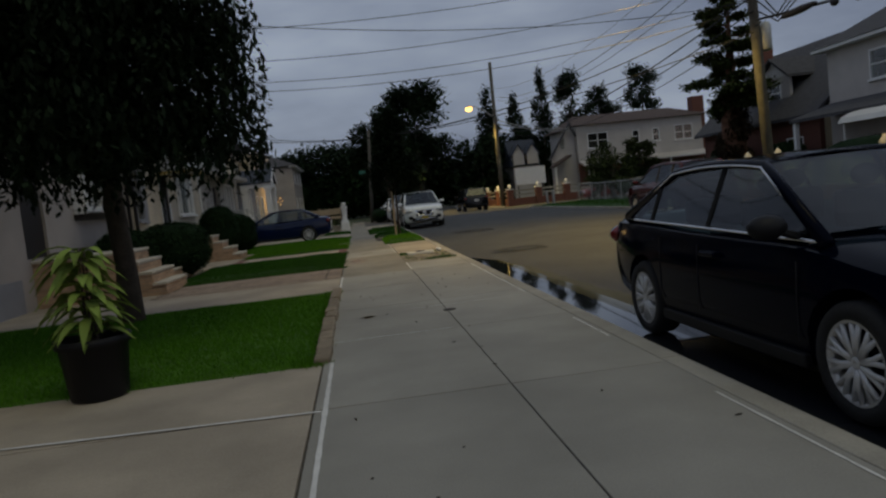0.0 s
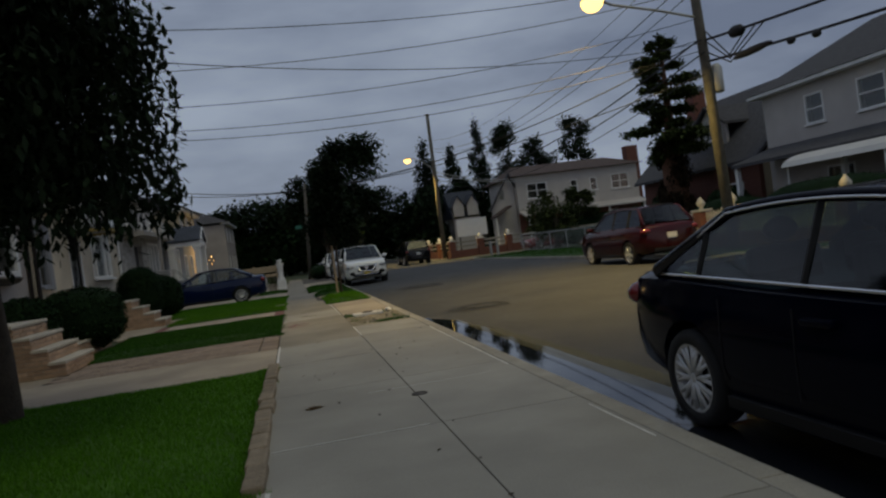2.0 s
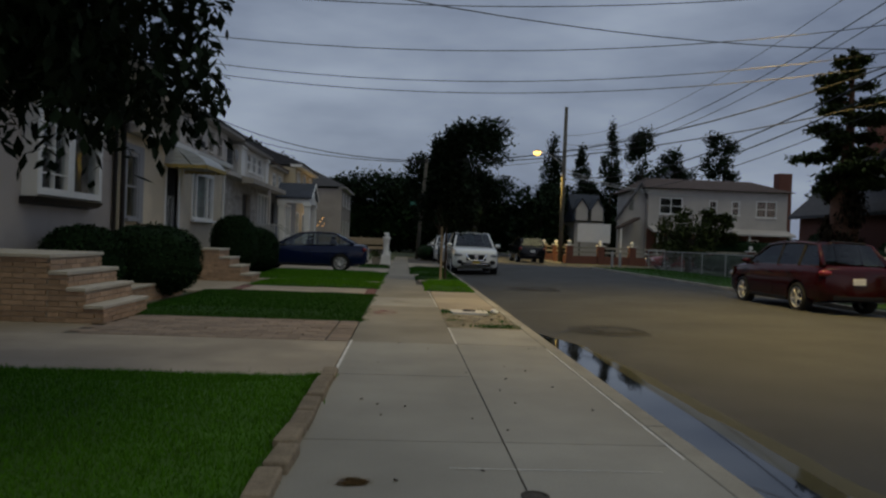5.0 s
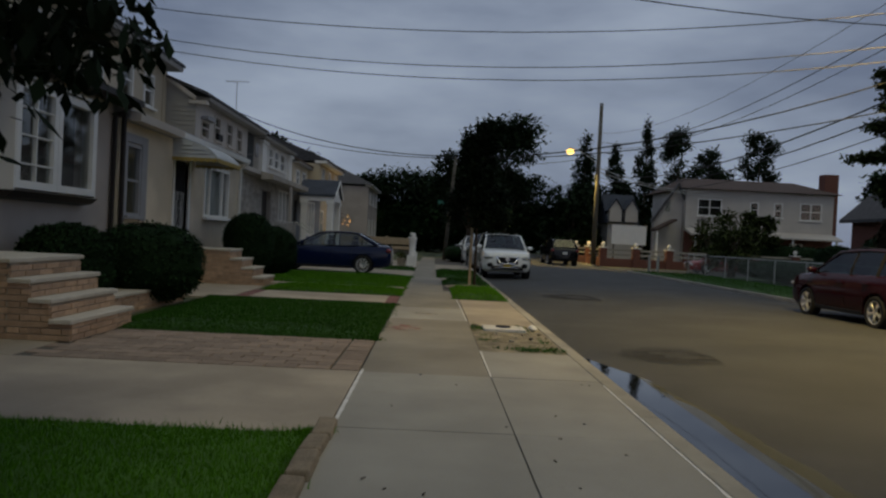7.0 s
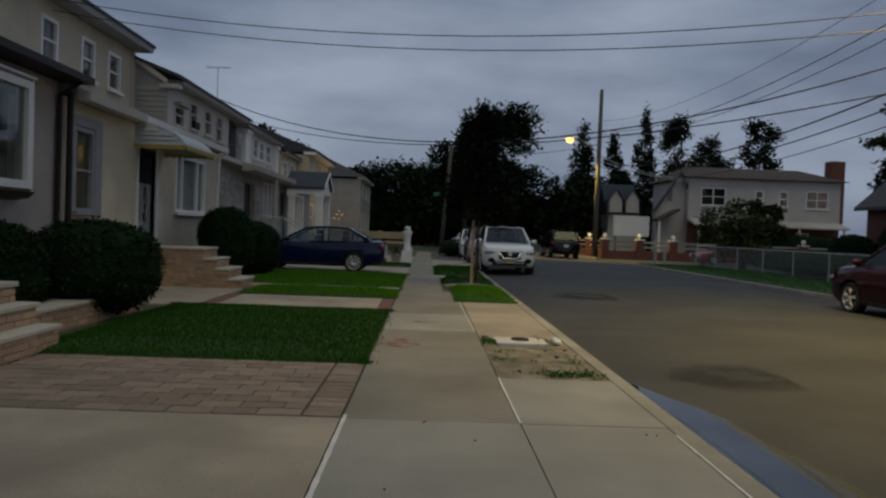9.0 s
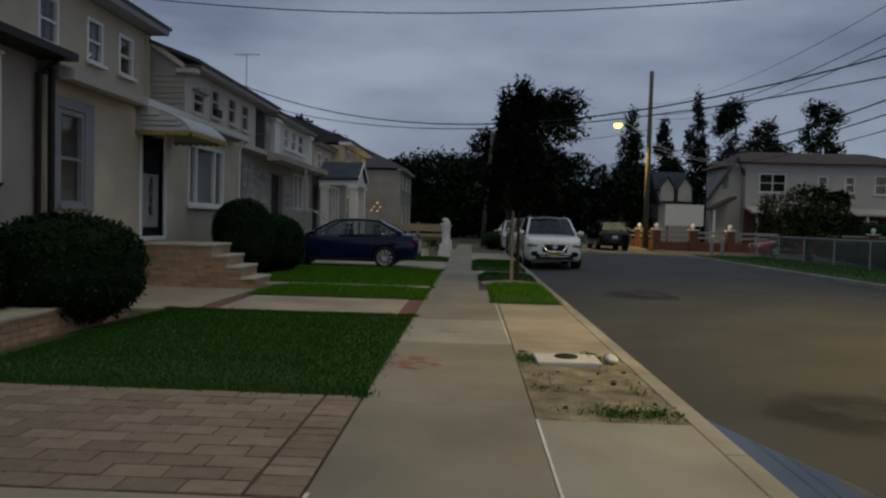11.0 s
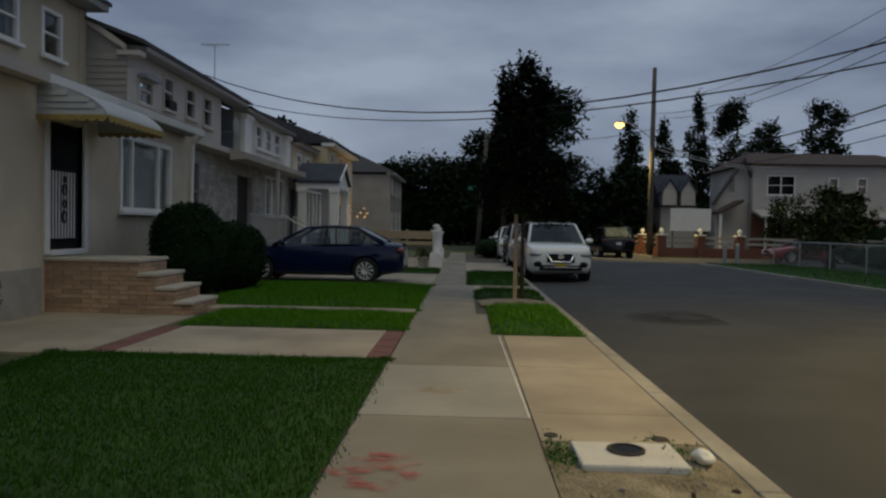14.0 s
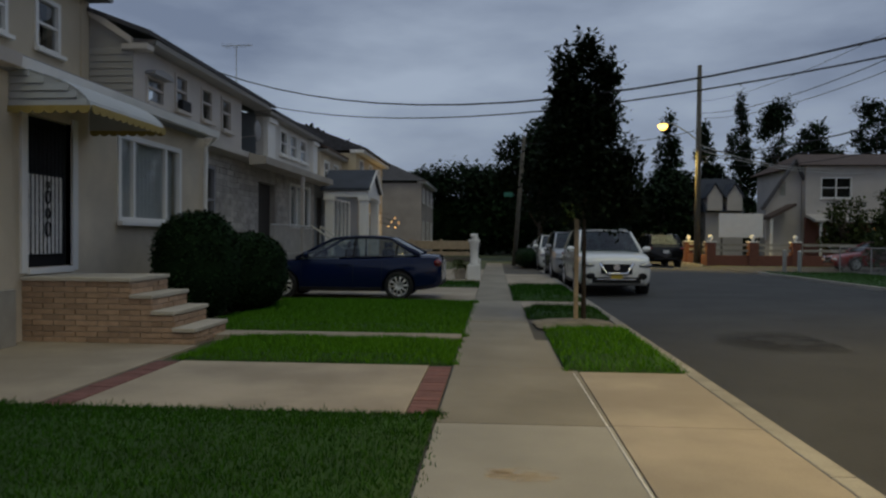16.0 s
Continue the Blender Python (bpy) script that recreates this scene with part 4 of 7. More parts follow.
    parts.append(part("porch_roof", prism(bmesh.new(), [(X + 0.41, 3.5), (X + 0.85, 3.42), (X + 0.85, 3.24), (X + 0.41, 3.2)], "y", 33.3, 40.6), SIDING_TAN, None, "shallow tan porch canopy"))
    parts.append(part("porch_post", boxm(X + 0.72, X + 0.82, 36.9, 37.0, 0.75, 3.22, 0.008), FAR_WHITE))
    parts.append(part("eave", prism(bmesh.new(), [(U2 - 0.2, 5.51), (U2 + 0.36, 5.51), (U2 + 0.38, 5.62), (U2 - 0.2, 5.66)], "y", 30.75, 38.6), SIDING_BLUE))
    parts.append(part("eave", prism(bmesh.new(), [(U2 - 0.2, 5.41), (U2 + 0.36, 5.41), (U2 + 0.38, 5.5), (U2 - 0.2, 5.53)], "y", 38.61, 45.6), SIDING_BLUE))
    parts.append(part("roof", prism(bmesh.new(), [(U2 + 0.40, 5.63), (U2 + 0.40, 5.73), (U2 - 6.5, 8.3), (U2 - 11, 6.0), (U2 - 6.5, 8.2)], "y", 30.41, 39.0), SHINGLE))
    parts.append(part("roof", prism(bmesh.new(), [(U2 + 0.40, 5.505), (U2 + 0.40, 5.6), (U2 - 6.5, 8.1), (U2 - 11, 5.9), (U2 - 6.5, 8.0)], "y", 39.01, 45.6), SHINGLE))
    parts.append(part("porch", boxm(X + 0.04, X + 1.05, 33.2, 40.2, -0.1, 0.75, 0.01), STONE_GREY))
    rail = bmesh.new()
    for zz in (0.95, 1.72):
        tube(rail, [(X + 1.0, 33.2, zz), (X + 1.0, 37.0, zz)], 0.022, 6)
    for yy in (37.05, 38.2):
        tube(rail, [(X + 1.0, yy, 1.75), (X + 2.1, yy, 1.02), (X + 2.1, yy, 0.0)], 0.026, 6)
        tube(rail, [(X + 1.0, yy, 0.75), (X + 1.0, yy, 1.75)], 0.026, 6)
    rail_ = part("railing", rail, STEEL, None, "grey metal porch railing")
    parts.append(rail_)
    bme = bpy.data.meshes.new("baluster")
    bb_ = tubem([(0, 0, 0.75), (0, 0, 1.72)], 0.012, 5)
    bb_.to_mesh(bme)
    bb_.free()
    bme.materials.append(STEEL)
    for k in range(26):
        share("baluster", bme, rail_, pose(X + 1.0, 33.2 + k * 0.15, 0))
    st_ = part("porch_steps", boxm(X + 1.051, X + 2.2, 37.0, 38.25, -0.1, 0.19, 0.01), TREAD)
    for k in (1, 2):
        part("step", boxm(X + 1.051, X + 2.2 - 0.36 * k, 37.0, 38.25, 0.19 * k + 0.001, 0.19 * (k + 1), 0.01), TREAD, st_)
    parts.append(st_)
    under(h, parts)


house_two()


def house_three():
    """House with a white gabled portico on square columns."""
    h = thing("row_house", "grey-blue house with a white gabled portico", "house", -6.2, 45, 0)
    X = -6.2
    holes = [(42.0, 42.9, 0.9, 2.9), (44.0, 48.0, 1.2, 3.0)]
    parts = [part("wall", holed(bmesh.new(), "x", X - 0.25, X, 41.22, 50, -0.1, 3.38, holes), SIDING_TEAL)]
    parts.append(siding(None, "siding", "x", X, 1, 41.22, 50, 0, 3.38, holes, SIDING_TEAL, 0.22))
    uph = [(46.4, 47.3, 3.95, 4.75), (48.2, 49.2, 3.95, 4.75)]
    parts.append(part("upper_wall", holed(bmesh.new(), "x", -7.25, -7.0, 45.62, 50, 3.4, 5.05, uph), STUCCO))
    for a, b2, c, d in uph:
        parts.append(window(None, "x", -7.0, a, b2, c, d, 1, [("h", 4.35, 0.05)], WHITE_PAINT, None))
    parts.append(window(None, "x", X, 44.0, 48.0, 1.2, 3.0, 1, [("v", 44.8, 0.1), ("v", 45.6, 0.1), ("v", 46.4, 0.1), ("v", 47.2, 0.1)], WHITE_PAINT, CURTAIN))
    parts.append(part("door", boxm(X - 0.1, X - 0.05, 42.02, 42.88, 0.9, 2.9, 0.006), BROWN_METAL))
    parts.append(part("eave", prism(bmesh.new(), [(-7.2, 5.06), (-6.7, 5.06), (-6.68, 5.15), (-7.2, 5.18)], "y", 45.62, 50), SIDING_BLUE))
    parts.append(part("ledge", prism(bmesh.new(), [(-7.0, 3.7), (X + 0.3, 3.5), (X + 0.3, 3.39), (-7.0, 3.395)], "y", 45.41, 50), FAR_WHITE))
    parts.append(part("roof", prism(bmesh.new(), [(-6.66, 5.155), (-6.66, 5.25), (-13.2, 7.9), (-17, 6.0), (-13.2, 7.8)], "y", 45.61, 50), SHINGLE_BROWN))
    # portico: its gable faces the street
    ga, gb = 41.5, 43.95
    gm = (ga + gb) / 2
    parts.append(part("portico_roof", prism(bmesh.new(), [(ga - 0.18, 3.2), (gm, 3.98), (gb + 0.18, 3.2), (gb + 0.18, 3.1), (gm, 3.86), (ga - 0.18, 3.1)], "x", X + 0.3, X + 2.12), SHINGLE_BLUE))
    parts.append(part("pediment", prism(bmesh.new(), [(ga, 3.1), (gm, 3.84), (gb, 3.1)], "x", X + 1.9, X + 2.0), WHITE_PAINT))
    for y_a, y_b in ((ga - 0.18, gm), (gb + 0.18, gm)):
        parts.append(part("barge_board", prism(bmesh.new(), [(y_a, 3.06), (y_a, 3.2), (y_b, 3.98), (y_b, 3.84)], "x", X + 2.121, X + 2.16), WHITE_PAINT))
    parts.append(part("beam", boxm(X + 0.4, X + 2.05, ga - 0.1, ga + 0.12, 2.88, 3.098, 0.01), WHITE_PAINT))
    parts.append(part("beam", boxm(X + 1.8, X + 2.05, ga + 0.121, gb + 0.1, 2.88, 3.098, 0.01), WHITE_PAINT))
    for xx, yy in ((X + 0.62, ga + 0.03), (X + 1.88, ga + 0.03), (X + 1.88, gb - 0.1)):
        cl = part("column", boxm(xx - 0.15, xx + 0.15, yy - 0.15, yy + 0.15, 0.6, 2.88, 0.02), WHITE_PAINT)
        part("capital", boxm(xx - 0.2, xx + 0.2, yy - 0.2, yy + 0.2, 2.74, 2.877, 0.015), WHITE_PAINT, cl)
        parts.append(cl)
    parts.append(part("porch", boxm(X + 0.035, X + 2.1, ga - 0.2, gb + 0.2, -0.1, 0.6, 0.01), STONE_GREY))
    under(h, parts)


house_three()


def plain_house(x, y0, y1, wallm, roofm, eave, ridge, label, n_win=3, hip=False):
    h = thing("row_house", label, "house", x, (y0 + y1) / 2, 0)
    step = (y1 - y0) / n_win
    lows = [(y0 + step * (k + 0.3), y0 + step * (k + 0.7), 1.2, 2.7) for k in range(n_win)]
    ups = [(y0 + step * (k + 0.34), y0 + step * (k + 0.66), 4.1, 5.3) for k in range(n_win)] if eave > 5.4 else []
    parts = [part("wall", holed(bmesh.new(), "x", x - 0.25, x, y0, y1, -0.1, eave, lows + ups), wallm)]
    for a, b2, c, d in lows + ups:
        parts.append(window(None, "x", x, a, b2, c, d, 1, [("h", (c + d) / 2, 0.06)], WHITE_PAINT, None))
    parts.append(part("side_wall", boxm(x - 9, x - 0.251, y0, y0 + 0.25, -0.1, eave), wallm))
    parts.append(part("eave", boxm(x - 0.3, x + 0.4, y0 - 0.1, y1, eave + 0.001, eave + 0.16, 0.01), WHITE_PAINT))
    if hip:
        bm = bmesh.new()
        c = [bm.verts.new(p) for p in ((x + 0.45, y0 - 0.3, eave + 0.17), (x + 0.45, y1 + 0.3, eave + 0.17), (x - 9, y1 + 0.3, eave + 0.17), (x - 9, y0 - 0.3, eave + 0.17), (x - 4.2, y0 + 3, ridge), (x - 4.2, y1 - 3, ridge))]
        for q in ((0, 1, 5, 4), (1, 2, 5), (2, 3, 4, 5), (3, 0, 4), (3, 2, 1, 0)):
            bm.faces.new([c[i] for i in q])
        parts.append(part("roof", bm, roofm))
    else:
        parts.append(part("roof", prism(bmesh.new(), [(x + 0.5, eave + 0.165), (x + 0.5, eave + 0.25), (x - 4.5, ridge), (x - 9, eave)], "y", y0, y1), roofm))
    under(h, parts)
    return h


plain_house(-6.3, 50.02, 58, TAN_WALL, SHINGLE, 5.5, 7.6, "tan stucco house with a lit porch", 3)
plain_house(-5.2, 70, 80, STUCCO_PINK, SHINGLE_GREY, 5.6, 8.0, "pale two-storey house with a hipped roof beyond the corner", 3, True)
plain_house(-6.4, -20, 10.9, STUCCO_PINK, SHINGLE, 5.7, 7.9, "plain stucco row house beside the driveway", 5)


# ---- far side of the street ----
def side_house(x, y0, y1, wallm, roofm, eave, ridge, label, ups, lows, porch=None):
    """A house across the street that faces the roadway, with its roof ridge along the street."""
    h = thing("house", label, "house", x, (y0 + y1) / 2, 0)
    hl = [(a, b2, 0.9, 2.4) for a, b2 in lows] + [(a, b2, 4.4, 5.7) for a, b2 in ups]
    parts = [part("wall", holed(bmesh.new(), "x", x, x + 0.25, y0, y1, -0.1, eave, hl), wallm)]
    for a, b2, c, d in hl:
        parts.append(window(None, "x", x, a, b2, c, d, -1, [("h", (c + d) / 2, 0.06)], WHITE_PAINT, None))
    parts.append(part("side_wall", boxm(x + 0.251, x + 9, y0, y0 + 0.25, -0.1, eave), wallm))
    parts.append(part("side_wall", boxm(x + 0.251, x + 9, y1 - 0.25, y1, -0.1, eave), wallm))
    parts.append(part("eave", boxm(x - 0.5, x + 0.3, y0 - 0.5, y1 + 0.5, eave + 0.001, eave + 0.16, 0.01), WHITE_PAINT))
    bm = bmesh.new()
    c = [bm.verts.new(p) for p in ((x - 0.55, y0 - 0.55, eave + 0.17), (x - 0.55, y1 + 0.55, eave + 0.17), (x + 9.5, y1 + 0.55, eave + 0.17), (x + 9.5, y0 - 0.55, eave + 0.17), (x + 4.4, y0 + 2.5, ridge), (x + 4.4, y1 - 2.5, ridge))]
    for q in ((1, 0, 4, 5), (2, 1, 5), (3, 2, 5, 4), (0, 3, 4), (0, 1, 2, 3)):
        bm.faces.new([c[i] for i in q])
    parts.append(part("roof", bm, roofm))
    if porch:
        parts.append(part("porch_roof", prism(bmesh.new(), [(x - 0.02, 3.75), (x - 2.3, 3.1), (x - 2.3, 2.95), (x - 0.02, 3.2)], "y", porch[0], porch[1]), roofm))
        for yy in (porch[0] + 0.2, (porch[0] + porch[1]) / 2, porch[1] - 0.2):
            parts.append(part("column", boxm(x - 2.2, x - 2.0, yy - 0.1, yy + 0.1, 0.5, 2.95, 0.01), WHITE_PAINT))
        parts.append(part("porch", boxm(x - 2.4, x - 0.035, porch[0], porch[1], -0.1, 0.5, 0.01), BRICK_RED))
    under(h, parts)
    return h


side_house(23.6, 18.5, 33.2, FAR_WHITE, SHINGLE_GREY, 6.2, 9.0, "pale sided two-storey house with a porch roof", [(29.3, 30.4), (26.0, 27.4), (21, 22)], [(28, 29.5), (22, 24)], (19.5, 33.0))


def dormer_house():
    """Dark brick house with a steep grey roof and a dormer."""
    h = thing("house", "dark brick house with steep grey roof and white dormer", "house", 24.5, 40, 0)
    x, y0, y1, e, r = 24.0, 34.6, 46.5, 3.4, 8.0
    lows = [(36, 37.4, 1.0, 2.4), (43, 44.6, 1.0, 2.4)]
    parts = [part("wall", holed(bmesh.new(), "x", x, x + 0.25, y0, y1, -0.1, e, lows), BRICK_RED)]
    for a, b2, c, d in lows:
        parts.append(window(None, "x", x, a, b2, c, d, -1, [("h", 1.7, 0.06)], WHITE_PAINT, None))
    for yy in (y0, y1 - 0.25):
        parts.append(part("gable_wall", prism(bmesh.new(), [(x + 0.26, -0.1), (x + 9, -0.1), (x + 9, e), (x + 4.6, r - 0.1), (x + 0.26, e)], "y", yy, yy + 0.25), TAN_WALL))
    parts.append(part("roof", prism(bmesh.new(), [(x - 0.5, e - 0.1), (x - 0.5, e + 0.08), (x + 4.6, r + 0.1), (x + 9.6, e + 0.08), (x + 9.6, e - 0.1), (x + 4.6, r - 0.08)], "y", y0 - 0.4, y1 + 0.4), SHINGLE_GREY))
    parts.append(part("dormer", holed(bmesh.new(), "x", x + 0.9, x + 1.05, 38.2, 41.0, 4.1, 6.0, [(39.0, 40.2, 4.5, 5.7)]), FAR_WHITE))
    parts.append(window(None, "x", x + 0.9, 39.0, 40.2, 4.5, 5.7, -1, [("h", 5.1, 0.06)], WHITE_PAINT, None))
    parts.append(part("dormer_roof", prism(bmesh.new(), [(37.9, 5.95), (39.6, 7.1), (41.3, 5.95), (41.3, 5.8), (39.6, 6.95), (37.9, 5.8)], "x", x + 0.6, x + 4.0), SHINGLE_GREY))
    parts.append(part("dormer_gable", prism(bmesh.new(), [(38.2, 5.95), (39.6, 6.92), (41.0, 5.95)], "x", x + 0.88, x + 1.05), SIDING_WHITE))
    parts.append(part("chimney", boxm(x + 3.5, x + 4.4, 45.0, 46.0, 5, 9.0, 0.02), BRICK_RED))
    under(h, parts)


dormer_house()


def white_house():
    """Wide two-storey white house that faces down the street, brick below, with a hipped brown roof."""
    h = thing("house", "white two-storey house with brick base and brown roof", "house", 27, 66, 0)
    y = 66.0
    x0, x1, e = 21.6, 34.0, 6.5
    ups = [(22.6, 24.6, 4.3, 5.7), (27.0, 27.7, 4.4, 5.6), (29.0, 29.7, 4.4, 5.6), (31.2, 33.0, 4.3, 5.7)]
    lows = [(23.0, 24.3, 1.0, 2.3), (26.0, 27.2, 1.0, 2.3), (30.5, 31.5, 1.0, 2.3)]
    parts = [part("wall", holed(bmesh.new(), "y", y, y + 0.25, x0, x1, 3.0, e, ups), FAR_WHITE)]
    parts.append(part("brick_base", holed(bmesh.new(), "y", y, y + 0.25, x0, x1, -0.1, 2.999, lows), BRICK_RED))
    for a, b2, c, d in ups:
        parts.append(window(None, "y", y, a, b2, c, d, -1, [("h", (c + d) / 2, 0.06)] + ([("v", (a + b2) / 2, 0.08)] if b2 - a > 1.2 else []), WHITE_PAINT, None))
    for i, (a, b2, c, d) in enumerate(lows):
        w = window(None, "y", y, a, b2, c, d, -1, [("h", (c + d) / 2, 0.06)], WHITE_PAINT, None)
        parts.append(w)
        if i == 1:
            part("lit_curtain", boxm(a, b2, y + 0.2, y + 0.22, c, d), WARM_ROOM, w, "window glowing orange from a lamp inside")
    parts.append(part("side_wall", boxm(x0, x0 + 0.25, y + 0.251, y + 9, -0.1, e), FAR_WHITE))
    parts.append(part("side_wall", boxm(x1 - 0.25, x1, y + 0.251, y + 9, -0.1, e), FAR_WHITE))
    bm = bmesh.new()
    c = [bm.verts.new(p) for p in ((x0 - 0.5, y - 0.5, e + 0.01), (x1 + 0.5, y - 0.5, e + 0.01), (x1 + 0.5, y + 9.5, e + 0.01), (x0 - 0.5, y + 9.5, e + 0.01), (x0 + 1.2, y + 4.5, e + 1.3), (x1 - 1.2, y + 4.5, e + 1.3))]
    for q in ((0, 1, 5, 4), (1, 2, 5), (2, 3, 4, 5), (3, 0, 4), (3, 2, 1, 0)):
        bm.faces.new([c[i] for i in q])
    parts.append(part("roof", bm, SHINGLE_BROWN))
    parts.append(part("chimney", boxm(33.7, 34.9, 67.0, 68.0, 3.0, 8.35, 0.03), BRICK_RED))
    parts.append(part("awning", prism(bmesh.new(), [(y - 0.02, 3.2), (y - 1.6, 2.75), (y - 1.6, 2.62), (y - 0.02, 3.0)], "x", x0, x1), FAR_WHITE))
    for xx in (22, 26, 30, 33.6):
        parts.append(part("post", boxm(xx - 0.07, xx + 0.07, y - 1.5, y - 1.36, 0, 2.66, 0.01), WHITE_PAINT))
    under(h, parts)
    # lower wing with a steep gable
    g = thing("house", "white gabled cottage with blue-grey dormers beside it", "house", 18, 68, 0)
    gp = [part("gable_wall", prism(bmesh.new(), [(19.2, -0.1), (21.55, -0.1), (21.55, 5.5), (21.1, 6.7), (19.2, 4.0)], "y", 66.6, 66.9), FAR_WHITE),
          part("roof", prism(bmesh.new(), [(18.8, 3.6), (21.05, 7.0), (22.7, 3.5), (22.55, 3.4), (21.05, 6.75), (18.95, 3.5)], "y", 66.2, 66.59), SHINGLE_GREY),
          part("gable_window", boxm(20.1, 20.5, 66.57, 66.595, 4.5, 5.5), WINDOW_GLASS),
          part("porch_roof", prism(bmesh.new(), [(18.9, 3.0), (20.6, 3.9), (20.6, 3.7), (18.9, 2.8)], "y", 65.0, 66.595), SHINGLE_BROWN),
          part("porch_post", boxm(18.95, 19.1, 65.05, 65.2, -0.1, 2.85), WHITE_PAINT),
          part("low_wing", boxm(16.4, 19.15, 71, 75, -0.1, 3.6), FAR_WHITE),
          part("low_roof", prism(bmesh.new(), [(70.6, 3.5), (73, 6.2), (75.4, 3.5)], "x", 16.2, 19.15), SHINGLE_BLUE)]
    for xx in (16.9, 18.35):
        gp.append(part("dormer", prism(bmesh.new(), [(xx - 0.55, 3.6), (xx + 0.55, 3.6), (xx + 0.55, 4.7), (xx, 5.5), (xx - 0.55, 4.7)], "y", 70.4, 73), FAR_WHITE))
        gp.append(part("dormer_roof", prism(bmesh.new(), [(xx - 0.72, 4.5), (xx, 5.56), (xx + 0.72, 4.5), (xx + 0.72, 4.62), (xx, 5.72), (xx - 0.72, 4.62)], "y", 70.25, 73), SHINGLE_BLUE))
    under(g, gp)


white_house()


# ---- fences ----
def brick_fence(y0, y1, x, label, posts):
    """Low brick wall with white iron railings and brick posts capped by urns."""
    f = thing("garden_fence", label, "fence", x, y0, 0)
    parts = [part("base_wall", boxm(x, x + 0.25, y0, y1, -0.1, 0.42, 0.01), BRICK_RED), part("coping", boxm(x - 0.02, x + 0.27, y0, y1, 0.421, 0.47, 0.01), FENCE_WHITE)]
    n = int((y1 - y0) / 0.14)
    pk = bmesh.new()
    box(pk, 0.11, 0.14, -0.03, 0.03, 0.47, 1.12)
    prism(pk, [(-0.03, 1.12), (0.03, 1.12), (0, 1.2)], "x", 0.11, 0.14)
    pm = bpy.data.meshes.new("picket")
    pk.to_mesh(pm)
    pk.free()
    pm.materials.append(FENCE_WHITE)
    for k in range(n):
        share("picket", pm, f, pose(0, 0.1 + k * (y1 - y0 - 0.2) / n, 0))
    for zz in (0.6, 1.0):
        parts.append(part("rail", boxm(x + 0.09, x + 0.109, y0, y1, zz, zz + 0.05), FENCE_WHITE))
    under(f, parts)
    for yy in posts:
        p = thing("gate_post", "red brick post with a white urn finial", "post", x + 0.1, yy, 0, group="brick posts of the fence")
        part("shaft", boxm(-0.22, 0.22, -0.22, 0.22, -0.1, 1.2, 0.01), BRICK_RED, p)
        part("cap", boxm(-0.27, 0.27, -0.27, 0.27, 1.2, 1.28, 0.02), FENCE_WHITE, p)
        part("finial", lathe(bmesh.new(), [(0.07, 1.28), (0.1, 1.31), (0.05, 1.34), (0.15, 1.45), (0.15, 1.52), (0.08, 1.63), (0.03, 1.7), (0.005, 1.72)], sides=14), FENCE_WHITE, p, smooth=True)
        pl = part("plaque", prism(bmesh.new(), [(-0.17, 0.5), (0, 0.33), (0.17, 0.5), (0, 0.67)], "x", -0.24, -0.222), KERB, p, "pale diamond plaque")


brick_fence(12.0, 26.9, 14.35, "white picket fence on a low red brick wall", (25.1, 23.3, 18.5, 14.0))


def chain_fence():
    f = thing("wire_fence", "sagging chain-link fence on steel posts", "fence", 15.6, 38, 0)
    parts = []
    for k in range(9):
        yy = 27.5 + k * 2.6
        parts.append(part("post", tubem([(15.6, yy, -0.1), (15.6, yy, 1.15)], 0.03, 8), STEEL))
    parts.append(part("top_rail", tubem([(15.6, 27.5, 1.12), (15.6, 48.3, 1.12)], 0.025, 8), STEEL))
    bm = bmesh.new()
    k = 27.5
    while k < 48.2:
        tube(bm, [(15.6, k, 0.05), (15.6, k + 1.05, 1.1)], 0.004, 3, False)
        tube(bm, [(15.605, k + 1.05, 0.05), (15.605, k, 1.1)], 0.004, 3, False)
        k += 0.16
    parts.append(tagged(part("mesh", bm, STEEL), kind="stuff"))
    under(f, parts)
    for yy in (49.2, 47.6):
        b = thing("bollard", "pale steel guard post at the corner", "bollard", 13.6, yy, 0, group="guard posts")
        part("shaft", tubem([(0, 0, -0.1), (0, 0, 0.92), (0, 0, 0.98)], [0.09, 0.09, 0.05], 12), STEEL, b)


chain_fence()


